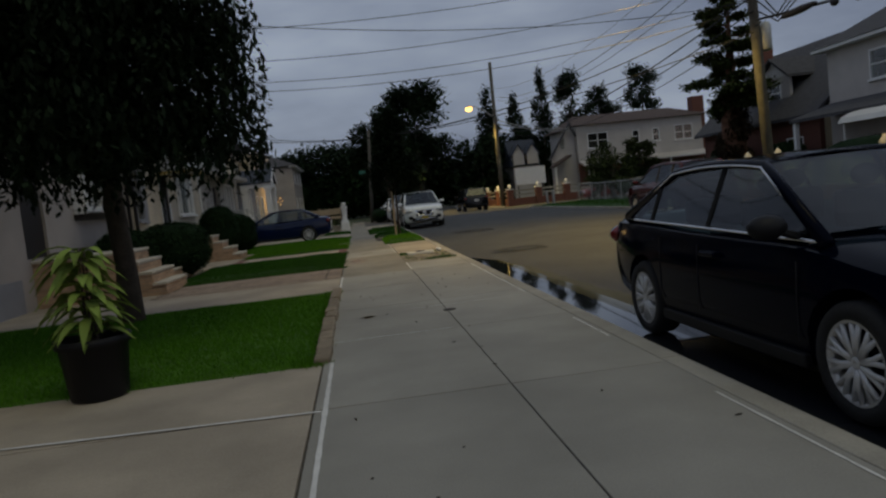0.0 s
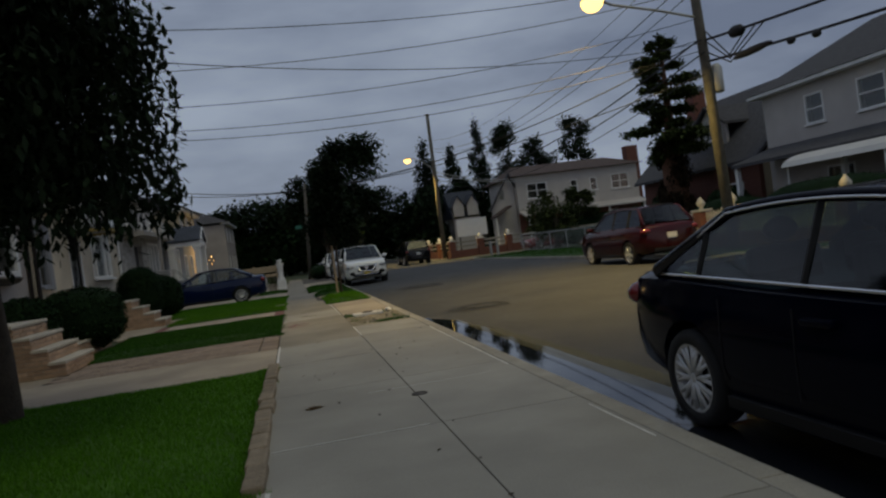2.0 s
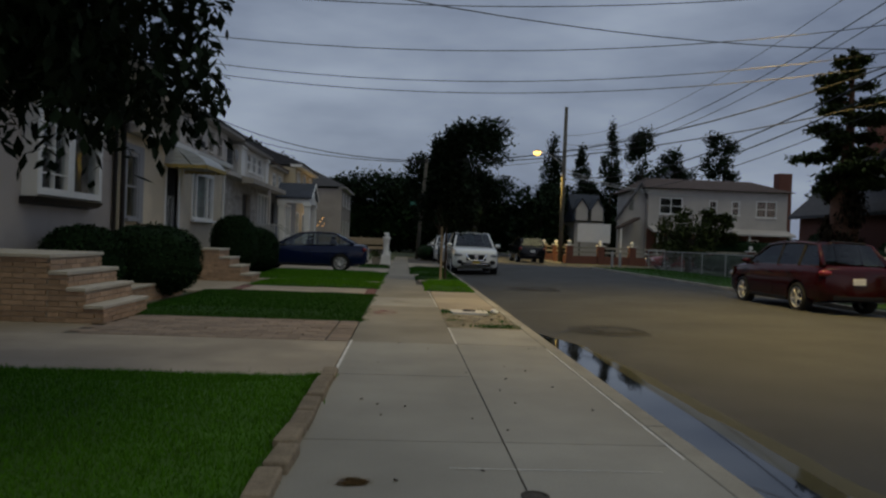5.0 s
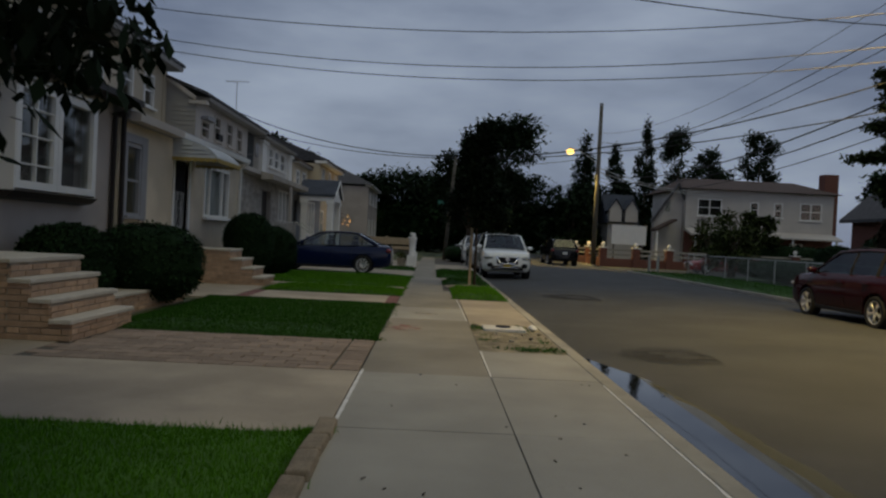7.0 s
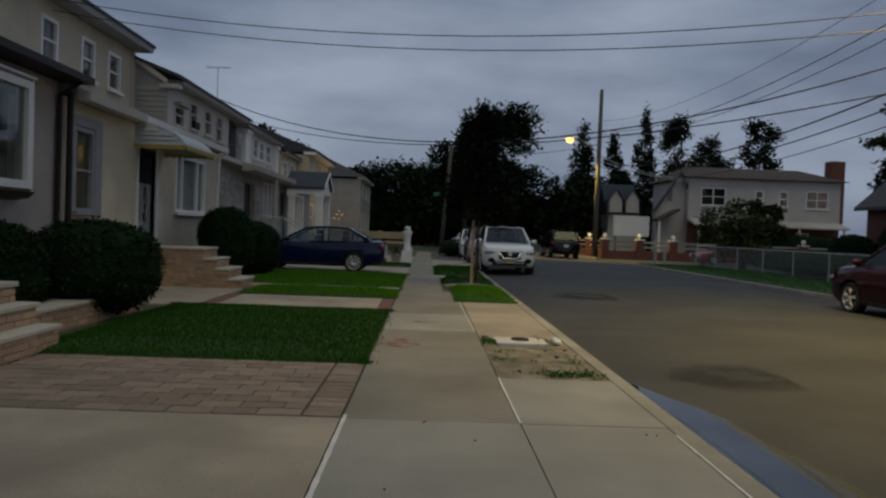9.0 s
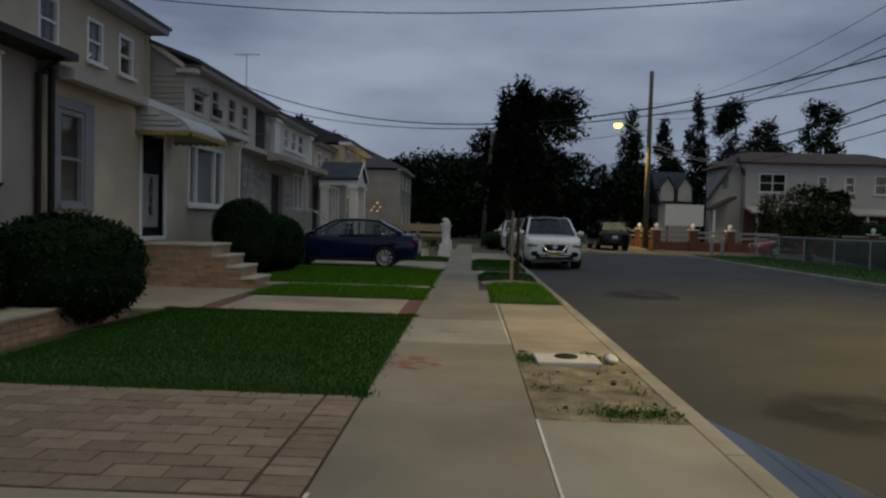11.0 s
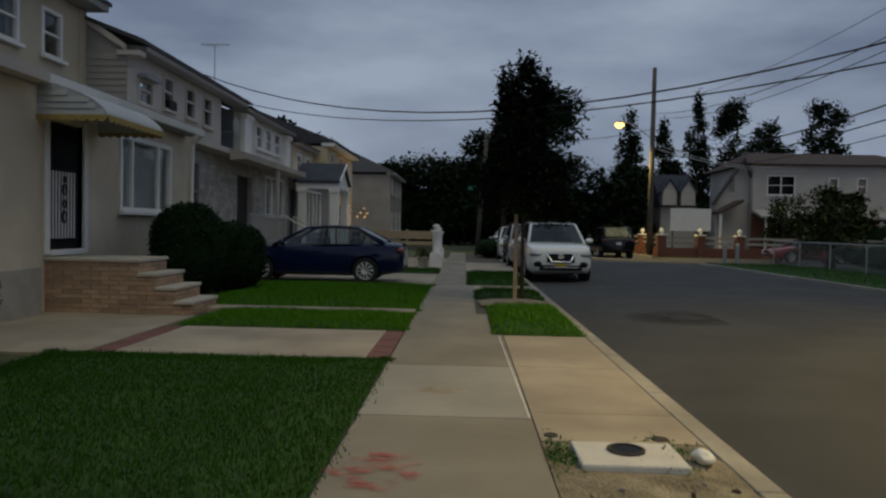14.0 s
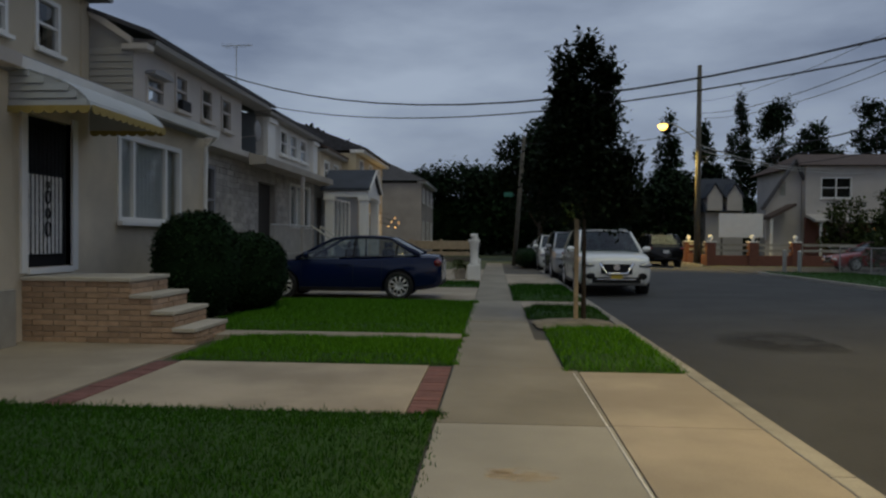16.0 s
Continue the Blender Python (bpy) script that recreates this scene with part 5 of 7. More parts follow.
def corner_fence():
    """Brick posts and rails along the far side of the side street."""
    f = thing("garden_fence", "red brick corner fence with white rails and urn posts", "fence", 18, 58, 0)
    parts = [part("base_wall", boxm(12.9, 40, 58.2, 58.45, -0.1, 0.5, 0.01), BRICK_RED), part("base_wall", boxm(12.9, 13.15, 58.46, 80, -0.1, 0.5, 0.01), BRICK_RED)]
    for zz in (0.72, 1.05):
        parts.append(part("rail", boxm(12.9, 40, 58.28, 58.36, zz, zz + 0.14), KERB))
        parts.append(part("rail", boxm(12.98, 13.06, 58.46, 80, zz, zz + 0.14), KERB))
    under(f, parts)
    for xx, yy in ((13.0, 58.3), (15.4, 58.3), (17.8, 58.3), (22.6, 58.3), (27, 58.3), (31.5, 58.3), (13.0, 63), (13, 68)):
        p = thing("gate_post", "red brick post with a white ball finial", "post", xx, yy, 0, group="brick posts of the corner fence")
        part("shaft", boxm(-0.25, 0.25, -0.25, 0.25, -0.1, 1.25, 0.01), BRICK_RED, p)
        part("cap", boxm(-0.3, 0.3, -0.3, 0.3, 1.25, 1.33, 0.02), WHITE_PAINT, p)
        part("finial", lathe(bmesh.new(), [(0.08, 1.33), (0.05, 1.38), (0.14, 1.48), (0.15, 1.55), (0.1, 1.66), (0.02, 1.7)], sides=12), WHITE_PAINT, p, smooth=True)
    s = thing("notice_board", "blank white board on two posts", "board", 15.3, 60, 0)
    part("board", boxm(-1.3, 1.3, 0, 0.06, 1.55, 3.0, 0.01), WHITE_PAINT, s)
    for xx in (-1.1, 1.1):
        part("post", boxm(xx - 0.05, xx + 0.05, 0.061, 0.16, -0.1, 2.9, 0.005), ASPHALT_POLE, s)


corner_fence()


# ---- utility poles, lamps, wires ----
def pole(x, y, h, lean_x=0.0, lean_y=0.0, r=0.16, label="weathered wooden utility pole"):
    p = thing("utility_pole", label, "pole", x, y, 0)
    part("shaft", tubem([(0, 0, -0.2), (lean_x * 0.5, lean_y * 0.5, h / 2), (lean_x, lean_y, h)], [r * 1.1, r * 0.95, r * 0.75], 14), ASPHALT_POLE, p, smooth=True)
    return p


def street_lamp(x, y, z, wide, power, p, px, py, pz, lens):
    """A sodium lamp on a bracket arm that is bolted to a pole."""
    arm = tubem([(px - x * 0, py, pz), (px + (x - px) * 0.35, py, pz + (z - pz) * 0.55), (px + (x - px) * 0.75, py, z + 0.02), (x, y, z + 0.06)], 0.035, 8)
    head_top = lathe(bmesh.new(), [(0.05, z + 0.16), (0.17, z + 0.1), (0.2, z + 0.02), (0.16, z - 0.02)], x, y, 16)
    o = p.matrix_world.inverted()
    for ob in (part("lamp_arm", arm, STEEL), part("lamp_head", head_top, STEEL, smooth=True), part("lamp_lens", lathe(bmesh.new(), [(0.26, z - 0.025), (0.30, z - 0.08), (0.26, z - 0.2), (0.16, z - 0.3), (0.03, z - 0.34)], x, y, 16), lens, None, "glowing amber lens", True)):
        ob.parent = p
        ob.matrix_parent_inverse = o
    if power:
        ld = bpy.data.lights.new("street_lamp", "SPOT")
        ld.spot_size, ld.spot_blend = radians(wide), 0.5
        ld.energy, ld.color, ld.shadow_soft_size = power, (1.0, 0.68, 0.20), 0.12
        lo = new("street_lamp_light", ld)
        lo.location = (x, y, z - 0.40)


p1 = pole(12.75, 21.0, 10.5, -0.75, -0.6, 0.145, "leaning weathered wooden utility pole with equipment")
street_lamp(8.84, 20.0, 7.1, 138, 5200, p1, 12.3, 20.6, 6.6, SODIUM)
p2 = pole(12.7, 60.0, 12.0, 0.1, 0.2, 0.17)
street_lamp(10.66, 60.3, 8.45, 122, 8000, p2, 12.75, 60.1, 7.4, SODIUM)
p3 = pole(1.45, 53.0, 6.6, 0.45, -0.6, 0.12, "thin leaning wooden pole with a street sign")
sg = part("sign", boxm(0.55 - 0.55, 0.45, -0.2, -0.18, 3.55, 3.78, 0.004), SIGN_GREEN, p3, "green street name sign")
sg.matrix_basis = pose(-0.55, -0.2, 0)
p4 = pole(9.6, 96, 11, 0.2, 0, 0.16)
street_lamp(7.6, 96, 8.6, 2, 0, p4, 9.7, 96, 8.0, SODIUM_FAR)


def wire(a, b, sag, r=0.012, label="black overhead cable strung between poles and houses", material=None):
    a, b = Vector(a), Vector(b)
    pts = []
    for k in range(21):
        t = k / 20
        q = a.lerp(b, t)
        q.z -= sag * 4 * t * (1 - t)
        pts.append(q)
    tagged(part("overhead_cable", tubem(pts, r, 5), material or CABLE), label, "cable", "overhead cables")


# along the far side, pole to pole and on behind
for dx, z1, z2, sag, r in ((0.0, 8.5, 9.8, 1.3, 0.010), (0.15, 7.8, 9.1, 1.35, 0.016), (0.3, 7.5, 8.8, 1.35, 0.013), (-0.1, 5.9, 6.9, 1.35, 0.024), (0.1, 5.6, 6.5, 1.35, 0.02), (0.2, 5.2, 6.2, 1.4, 0.014)):
    wire((12.1 + dx, 20.4, z1), (12.8 + dx, 60.2, z2), sag, r)
    if z1 > 7:
        wire((12.1 + dx, 20.4, z1), (12.4 + dx, -20, z1), sag, r)
for z_ in (5.95, 5.35):
    wire((12.35, 20.5, z_), (12.5, -20, z_ + 0.3), 1.3, 0.036)
wire((12.2, 20.5, 5.95), (-6.85, 34.4, 5.75), 2.05, 0.016)
wire((12.2, 20.5, 5.0), (-6.8, 38.3, 5.6), 1.35, 0.014)
wire((12.8, 60.2, 8.1), (1.9, 52.5, 6.3), 0.4, 0.018)
for z, yb, zz, sg_ in ((5.7, 25, 5.9, 0.9), (6.0, 25.2, 6.2, 0.9), (6.6, 23, 6.3, 0.8), (7.4, 20.8, 6.6, 0.7), (7.8, 17, 6.6, 0.7), (5.9, 15.5, 6.2, 0.8)):
    wire((12.3, 20.6, z), (-7.7, yb, zz), sg_, 0.010)
wire((12.8, 60.2, 7.2), (24, 66, 6.3), 0.5, 0.03, material=STEEL)
wire((12.8, 60.2, 6.9), (26, 66, 6.0), 0.5, 0.03, material=STEEL)


# ---- trees ----
def leaves_mesh(name, pts, size, rng, material, parent, stretch=1.9, droop=0.0):
    """Many small pointed leaves, one at each point, joined."""
    n = len(pts)
    pts = np.asarray(pts)
    a = rng.rand(n) * 2 * math.pi
    tl = (rng.rand(n) - 0.5) * 1.8 - droop
    s = size * (0.6 + 0.8 * rng.rand(n))
    ux, uy, uz = np.cos(a) * np.cos(tl), np.sin(a) * np.cos(tl), np.sin(tl)
    vx, vy = -np.sin(a), np.cos(a)
    k = rng.rand(n) * 0.8 - 0.4
    L = s * stretch
    verts = np.empty((n * 4, 3))
    d = np.stack([ux, uy, uz], 1) * L[:, None]
    w = np.stack([vx, vy, k], 1) * s[:, None] * 0.5
    verts[0::4] = pts
    verts[1::4] = pts + d * 0.5 + w
    verts[2::4] = pts + d
    verts[3::4] = pts + d * 0.5 - w
    faces = np.arange(n * 4).reshape(n, 4)
    me = bpy.data.meshes.new(name)
    me.from_pydata(verts.tolist(), [], faces.tolist())
    me.materials.append(material)
    ob = new(name, me)
    ob.parent = parent
    return ob


def clumps(rng, blobs, count, shell=0.55):
    """Points in a set of ellipsoids (x, y, z, rx, ry, rz), denser near their skins."""
    vol = np.array([b[3] * b[4] * b[5] for b in blobs]) ** 0.67
    pick = rng.choice(len(blobs), count, p=vol / vol.sum())
    b = np.asarray(blobs)[pick]
    v = rng.normal(size=(count, 3))
    v /= np.linalg.norm(v, axis=1)[:, None]
    r = shell + (1 - shell) * rng.rand(count) ** 0.7
    r *= 1 + 0.18 * rng.normal(size=count)
    return b[:, :3] + v * b[:, 3:] * r[:, None]


def broad_tree(x, y, h, spread, label, seed, count, size, trunk_h, material=LEAF_FAR, bark=BARK, tr=0.2, nblob=26, group="", rb=0.2, shell=0.4):
    rng = np.random.RandomState(seed)
    t = thing("tree", label, "tree", x, y, 0, group=group)
    bm = bmesh.new()
    tube(bm, [(0, 0, -0.15), (0.03, 0, trunk_h * 0.5), (0, 0.05, trunk_h), (0.1, 0, h * 0.75)], [tr * 1.3, tr, tr * 0.85, tr * 0.25], 10)
    blobs = []
    for k in range(nblob):
        a = rng.rand() * 2 * math.pi
        zz = trunk_h * 0.9 + (h - trunk_h) * (0.08 + 0.9 * rng.rand())
        f = (zz - trunk_h) / (h - trunk_h)
        rad = spread * math.sqrt(max(0.05, 1 - (2 * f - 0.85) ** 2 * 0.75)) * (0.35 + 0.55 * rng.rand())
        r = spread * (rb + 0.24 * rng.rand())
        c = (rad * math.cos(a), rad * math.sin(a), min(zz, h - r * 0.6))
        blobs.append((*c, r, r, r * 0.8))
        if k < 12:
            tube(bm, [(0, 0.03, trunk_h * (0.8 + 0.3 * rng.rand())), (c[0] * 0.5, c[1] * 0.5, (trunk_h + c[2]) / 2 + 0.2), c], [tr * 0.45, tr * 0.25, tr * 0.06], 6)
    part("trunk", bm, bark, t, smooth=True)
    leaves_mesh("crown", clumps(rng, blobs, count, shell), size, rng, material, t)
    return t


def conifer(x, y, h, w, label, seed, count, size, base=1.5, material=LEAF_FAR, bark=BARK, tr=0.16, layers=9, gap=0.5, group=""):
    rng = np.random.RandomState(seed)
    t = thing("tree", label, "tree", x, y, 0, group=group)
    bm = bmesh.new()
    tube(bm, [(0, 0, -0.15), (0, 0, h * 0.5), (0.05, 0, h * 0.98)], [tr * 1.3, tr * 0.8, tr * 0.12], 10)
    blobs = []
    for k in range(layers):
        f = (k + 0.5 * rng.rand()) / layers
        zz = base + (h - base) * f
        rad = w * (1 - f) ** 0.75 * (0.75 + 0.5 * rng.rand()) + 0.12 * w
        for j in range(6):
            a = rng.rand() * 2 * math.pi
            d = rad * (0.4 + 0.45 * rng.rand())
            th = (h - base) / layers * gap
            blobs.append((d * math.cos(a), d * math.sin(a), zz + rng.normal() * 0.2 * th, rad * 0.45, rad * 0.45, th * 0.75))
            tube(bm, [(0, 0, zz - 0.1), (d * math.cos(a), d * math.sin(a), zz)], [tr * 0.3, tr * 0.08], 5)
    blobs.append((0, 0, h - 0.06 * h, w * 0.14, w * 0.14, 0.09 * h))
    part("trunk", bm, bark, t, smooth=True)
    leaves_mesh("crown", clumps(rng, blobs, count, 0.3), size, rng, material, t)
    return t


def weeping_tree():
    """Dense lawn tree with hanging twigs of narrow leaves."""
    rng = np.random.RandomState(4)
    x, y = -2.8, 11.3
    t = thing("weeping_tree", "dark dense lawn tree with drooping leafy twigs", "tree", x, y, 0)
    cx, cy, R = 0.1, -1.5, 2.05
    bm = bmesh.new()
    tube(bm, [(0, 0, -0.1), (0.03, 0.02, 0.8), (0, -0.05, 1.7), (0.1, -0.2, 2.8), (0.1, -0.2, 4.2)], [0.2, 0.14, 0.13, 0.09, 0.03], 12)
    for k in range(16):
        a = 2 * math.pi * k / 16 + rng.rand() * 0.3
        r = 1.1 + 0.8 * rng.rand()
        z = 2.7 + 2.4 * rng.rand()
        tube(bm, [(0, -0.05, 1.6 + rng.rand()), (cx * 0.5 + 0.45 * r * math.cos(a), cy * 0.5 + 0.45 * r * math.sin(a), z * 0.85), (cx + r * math.cos(a), cy + r * math.sin(a), z)], [0.06, 0.04, 0.012], 6)
    blobs = []
    for k in range(70):
        a = rng.rand() * 2 * math.pi
        d = (R - 0.45) * math.sqrt(rng.rand())
        z = 2.25 + 0.45 * max(0, d * math.sin(a)) + 3.8 * rng.rand() * (1 - 0.35 * d / R)
        blobs.append((cx + d * math.cos(a), cy + d * math.sin(a), z, 0.6, 0.6, 0.5))
    pts = [clumps(rng, blobs, 72000, 0.05)]
    hang = []
    for k in range(3300):
        a = rng.rand() * 2 * math.pi
        d = R * math.sqrt(rng.rand()) * (1 + 0.12 * rng.rand())
        z0 = 2.2 + 3.4 * rng.rand() * (1 - 0.4 * d / R)
        zb = max(1.50 + 0.14 * rng.rand() + 0.25 * max(0, d - 1.4) + 0.55 * max(0, d * math.sin(a) - 0.2), z0 - 0.3 - 0.5 * rng.rand())
        for q in np.linspace(0, 1, 11):
            hang.append((cx + d * math.cos(a) + 0.03 * rng.normal(), cy + d * math.sin(a) + 0.03 * rng.normal(), z0 + (zb - z0) * q))
    pts.append(np.array(hang))
    part("trunk", bm, BARK, t, smooth=True)
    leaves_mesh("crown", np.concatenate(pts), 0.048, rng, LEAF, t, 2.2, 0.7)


weeping_tree()
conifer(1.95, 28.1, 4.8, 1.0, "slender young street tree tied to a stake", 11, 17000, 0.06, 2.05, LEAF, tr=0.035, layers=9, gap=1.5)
stk = thing("tree_stake", "pale wooden stake beside a young tree", "stake", 1.8, 27.9, 0)
part("post", boxm(-0.035, 0.035, -0.035, 0.035, -0.1, 1.75, 0.006), STAKE, stk)


def pine(x, y, h, w, label, seed, count, size, bare):
    """A tall pine with uneven flat boughs and gaps between them."""
    rng = np.random.RandomState(seed)
    t = thing("pine_tree", label, "tree", x, y, 0)
    bm = bmesh.new()
    tube(bm, [(0, 0, -0.15), (0, 0, bare), (0.05, 0, bare + 0.9), (0.1, 0, h * 0.75), (0.15, 0, h * 0.98)], [0.68, 0.62, 0.34, 0.16, 0.03], 12)
    blobs = []
    for k in range(24):
        f = (k + 0.8 * rng.rand()) / 24
        zz = bare + (h - bare) * f
        rad = w * (1.08 - f) ** 0.4 * (0.45 + 0.75 * rng.rand())
        a = k * 2.4 + rng.rand() * 1.6
        d = rad * 0.75
        blobs.append((d * math.cos(a), d * math.sin(a), zz, rad * 0.6, rad * 0.6, 0.18 + 0.14 * rng.rand()))
        tube(bm, [(0.05, 0, zz - 0.2), (d * math.cos(a), d * math.sin(a), zz)], [0.07, 0.02], 5)
    for k in range(5):
        blobs.append((0.2 * rng.normal(), 0.2 * rng.normal(), h - 1.2 + 0.28 * k, 0.45 - 0.06 * k, 0.45 - 0.06 * k, 0.2))
    low = []
    for k in range(26):
        a = rng.rand() * 2 * math.pi
        low.append((0.5 * math.cos(a), 0.5 * math.sin(a), 0.5 + (bare + 1.2) * k / 26, 0.6, 0.6, 0.6))
    part("trunk", bm, BARK_RED, t, smooth=True)
    leaves_mesh("crown", clumps(rng, blobs, count, 0.2), size, rng, LEAF_PINE, t)
    leaves_mesh("lower_boughs", clumps(rng, low, 7000, 0.3), size, rng, LEAF_DEAD, t, 2.2, 0.8)


pine(21.6, 38.5, 10.9, 2.0, "tall uneven pine with brown shaggy lower boughs", 21, 24000, 0.12, 4.0)
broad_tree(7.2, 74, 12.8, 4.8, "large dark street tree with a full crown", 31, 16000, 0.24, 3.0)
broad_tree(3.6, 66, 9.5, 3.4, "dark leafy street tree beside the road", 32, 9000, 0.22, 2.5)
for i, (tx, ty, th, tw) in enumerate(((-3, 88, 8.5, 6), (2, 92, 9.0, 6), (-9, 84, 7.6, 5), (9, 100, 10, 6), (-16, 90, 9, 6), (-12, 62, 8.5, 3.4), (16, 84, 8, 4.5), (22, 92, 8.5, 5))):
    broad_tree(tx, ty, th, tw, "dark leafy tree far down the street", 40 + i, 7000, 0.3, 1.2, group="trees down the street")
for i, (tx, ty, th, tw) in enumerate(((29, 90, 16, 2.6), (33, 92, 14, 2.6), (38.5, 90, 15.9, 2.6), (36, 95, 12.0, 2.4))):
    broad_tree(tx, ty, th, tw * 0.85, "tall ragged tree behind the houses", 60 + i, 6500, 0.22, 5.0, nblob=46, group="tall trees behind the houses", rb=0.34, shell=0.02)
for i, (tx, ty, th, tw) in enumerate(((17.6, 88, 14.0, 2.3), (20.6, 86, 12.5, 2.0), (24.6, 88, 16.0, 1.7))):
    conifer(tx, ty, th, tw, "tall ragged conical tree behind the houses", 90 + i, 5200, 0.24, 3.0, layers=13, gap=0.9, group="tall trees behind the houses")
broad_tree(13.2, 71, 5.4, 2.6, "dark garden tree beside the far cottage", 95, 5500, 0.2, 0.8)
broad_tree(15.0, 74, 6.4, 2.4, "dark garden tree beside the far cottage", 96, 4500, 0.2, 0.8)
broad_tree(25.5, 61.5, 4.6, 1.6, "small round garden tree before a house", 71, 3500, 0.16, 1.6, LEAF_PINE)
broad_tree(21.5, 60.5, 4.0, 1.5, "thin olive-green garden shrub by the fence", 72, 1800, 0.14, 0.8, LEAF_PINE)
broad_tree(17.4, 46.6, 3.6, 1.7, "olive-green shrub behind the wire fence", 73, 3500, 0.12, 0.5, LEAF_PINE)
for i, (tx, ty) in enumerate(((31, 52), (44, 60), (36, 40), (40, 30), (33, 22))):
    broad_tree(tx, ty, 7 + i * 0.4, 3.2, "dark garden tree between the houses", 80 + i, 4000, 0.26, 2.0)


def hedge(x, y, rx, ry, h, label, seed, count=9000, leaf=0.035):
    """A clipped round bush: a dense inner mass under a skin of small leaves."""
    rng = np.random.RandomState(seed)
    t = thing("bush", label, "bush", x, y, 0)
    bm = bmesh.new()
    bmesh.ops.create_icosphere(bm, subdivisions=4, radius=1)
    for v in bm.verts:
        k = 1 + 0.05 * noise.noise(v.co * 2.2 + Vector((seed, 0, 0))) + 0.03 * noise.noise(v.co * 7)
        p = v.co.copy()
        p.z = math.copysign(abs(p.z) ** 0.75, p.z)
        v.co = Vector((p.x * rx * k * 0.94, p.y * ry * k * 0.94, h * 0.5 + p.z * h * 0.5 * k * 0.94))
    part("inner_mass", bm, LEAF_HEDGE, t, smooth=True)
    v = rng.normal(size=(count, 3))
    v /= np.linalg.norm(v, axis=1)[:, None]
    v[:, 2] = np.sign(v[:, 2]) * np.abs(v[:, 2]) ** 0.75
    r = 0.93 + 0.07 * rng.rand(count)
    pts = np.stack([v[:, 0] * rx * r, v[:, 1] * ry * r, h * 0.5 + v[:, 2] * h * 0.5 * r], 1)
    leaves_mesh("leaves", pts, leaf, rng, LEAF_HEDGE, t, 1.7)
    return t


hedge(-4.3, 19.9, 0.95, 1.0, 1.42, "large clipped round dark green bush", 1)
hedge(-5.0, 18.5, 0.7, 0.8, 1.35, "clipped dark green bush beside the steps", 2)
hedge(-4.55, 27.6, 0.72, 0.8, 1.85, "tall rounded dark green bush by the steps", 3)
hedge(-4.2, 29.0, 0.75, 0.9, 1.5, "clipped round dark green bush", 4)
hedge(2.0, 50.5, 0.6, 1.6, 0.95, "yellow-green bush beside the sidewalk", 5, 3000)
hedge(-6.0, 10.6, 0.5, 0.5, 0.7, "low bush with yellow flowers", 6, 3000)
hedge(19.2, 24.5, 1.2, 3.6, 1.9, "dark hedge before the porch opposite", 7, 5000)
hedge(19.6, 31.0, 1.2, 2.6, 1.7, "dark green hedge behind the white fence", 8, 5000)
hedge(22.6, 35.5, 0.9, 1.5, 2.2, "dark overgrown shrub before the brick house", 50, 5000, 0.07)
hedge(22.9, 41.5, 0.9, 2.0, 2.6, "dark overgrown shrub before the brick house", 51, 5000, 0.07)
hedge(22.6, 45.4, 1.0, 1.4, 2.0, "dark overgrown shrub before the brick house", 52, 5000, 0.07)
aw2 = thing("porch_awning", "white curved metal awning over a porch", "awning", 21.3, 25.5, 0)
part("canopy", prism(bmesh.new(), [(0, 3.0), (-0.55, 2.92), (-1.0, 2.72), (-1.15, 2.5), (-1.12, 2.5), (-0.97, 2.68), (-0.54, 2.87), (0, 2.95)], "y", -2.6, 2.6), SIDING_WHITE, aw2)
for yy_ in (-2.4, 2.4):
    part("post", tubem([(-1.0, yy_, -0.1), (-1.0, yy_, 2.6)], 0.04, 8), WHITE_PAINT, aw2)
hedge(-6, 84, 13, 3, 5.0, "dark mass of foliage at the end of the street", 9, 9000, 0.4)
hedge(8, 108, 16, 3, 6.5, "dark mass of foliage far down the street", 10, 9000, 0.45)
hedge(34, 98, 18, 3, 5.5, "dark mass of foliage behind the houses", 12, 9000, 0.4)
hedge(17.4, 37.5, 0.8, 8.5, 1.15, "low dark hedge behind the wire fence", 13, 6000, 0.06)
hedge(27.5, 61.8, 6.5, 1.2, 2.1, "dark shrubs before the white house", 14, 6000, 0.1)


# ---- cars ----
def lateral_ring(hw, zb, zt):
    h = zt - zb
    return [(0, zb), (hw * 0.86, zb), (hw * 0.965, zb + 0.09), (hw, zb + 0.34 * h), (hw * 0.998, zb + 0.60 * h), (hw * 0.975, zb + 0.80 * h), (hw * 0.94, zt - 0.045), (hw * 0.84, zt), (hw * 0.45, zt + 0.02), (0, zt + 0.025)]


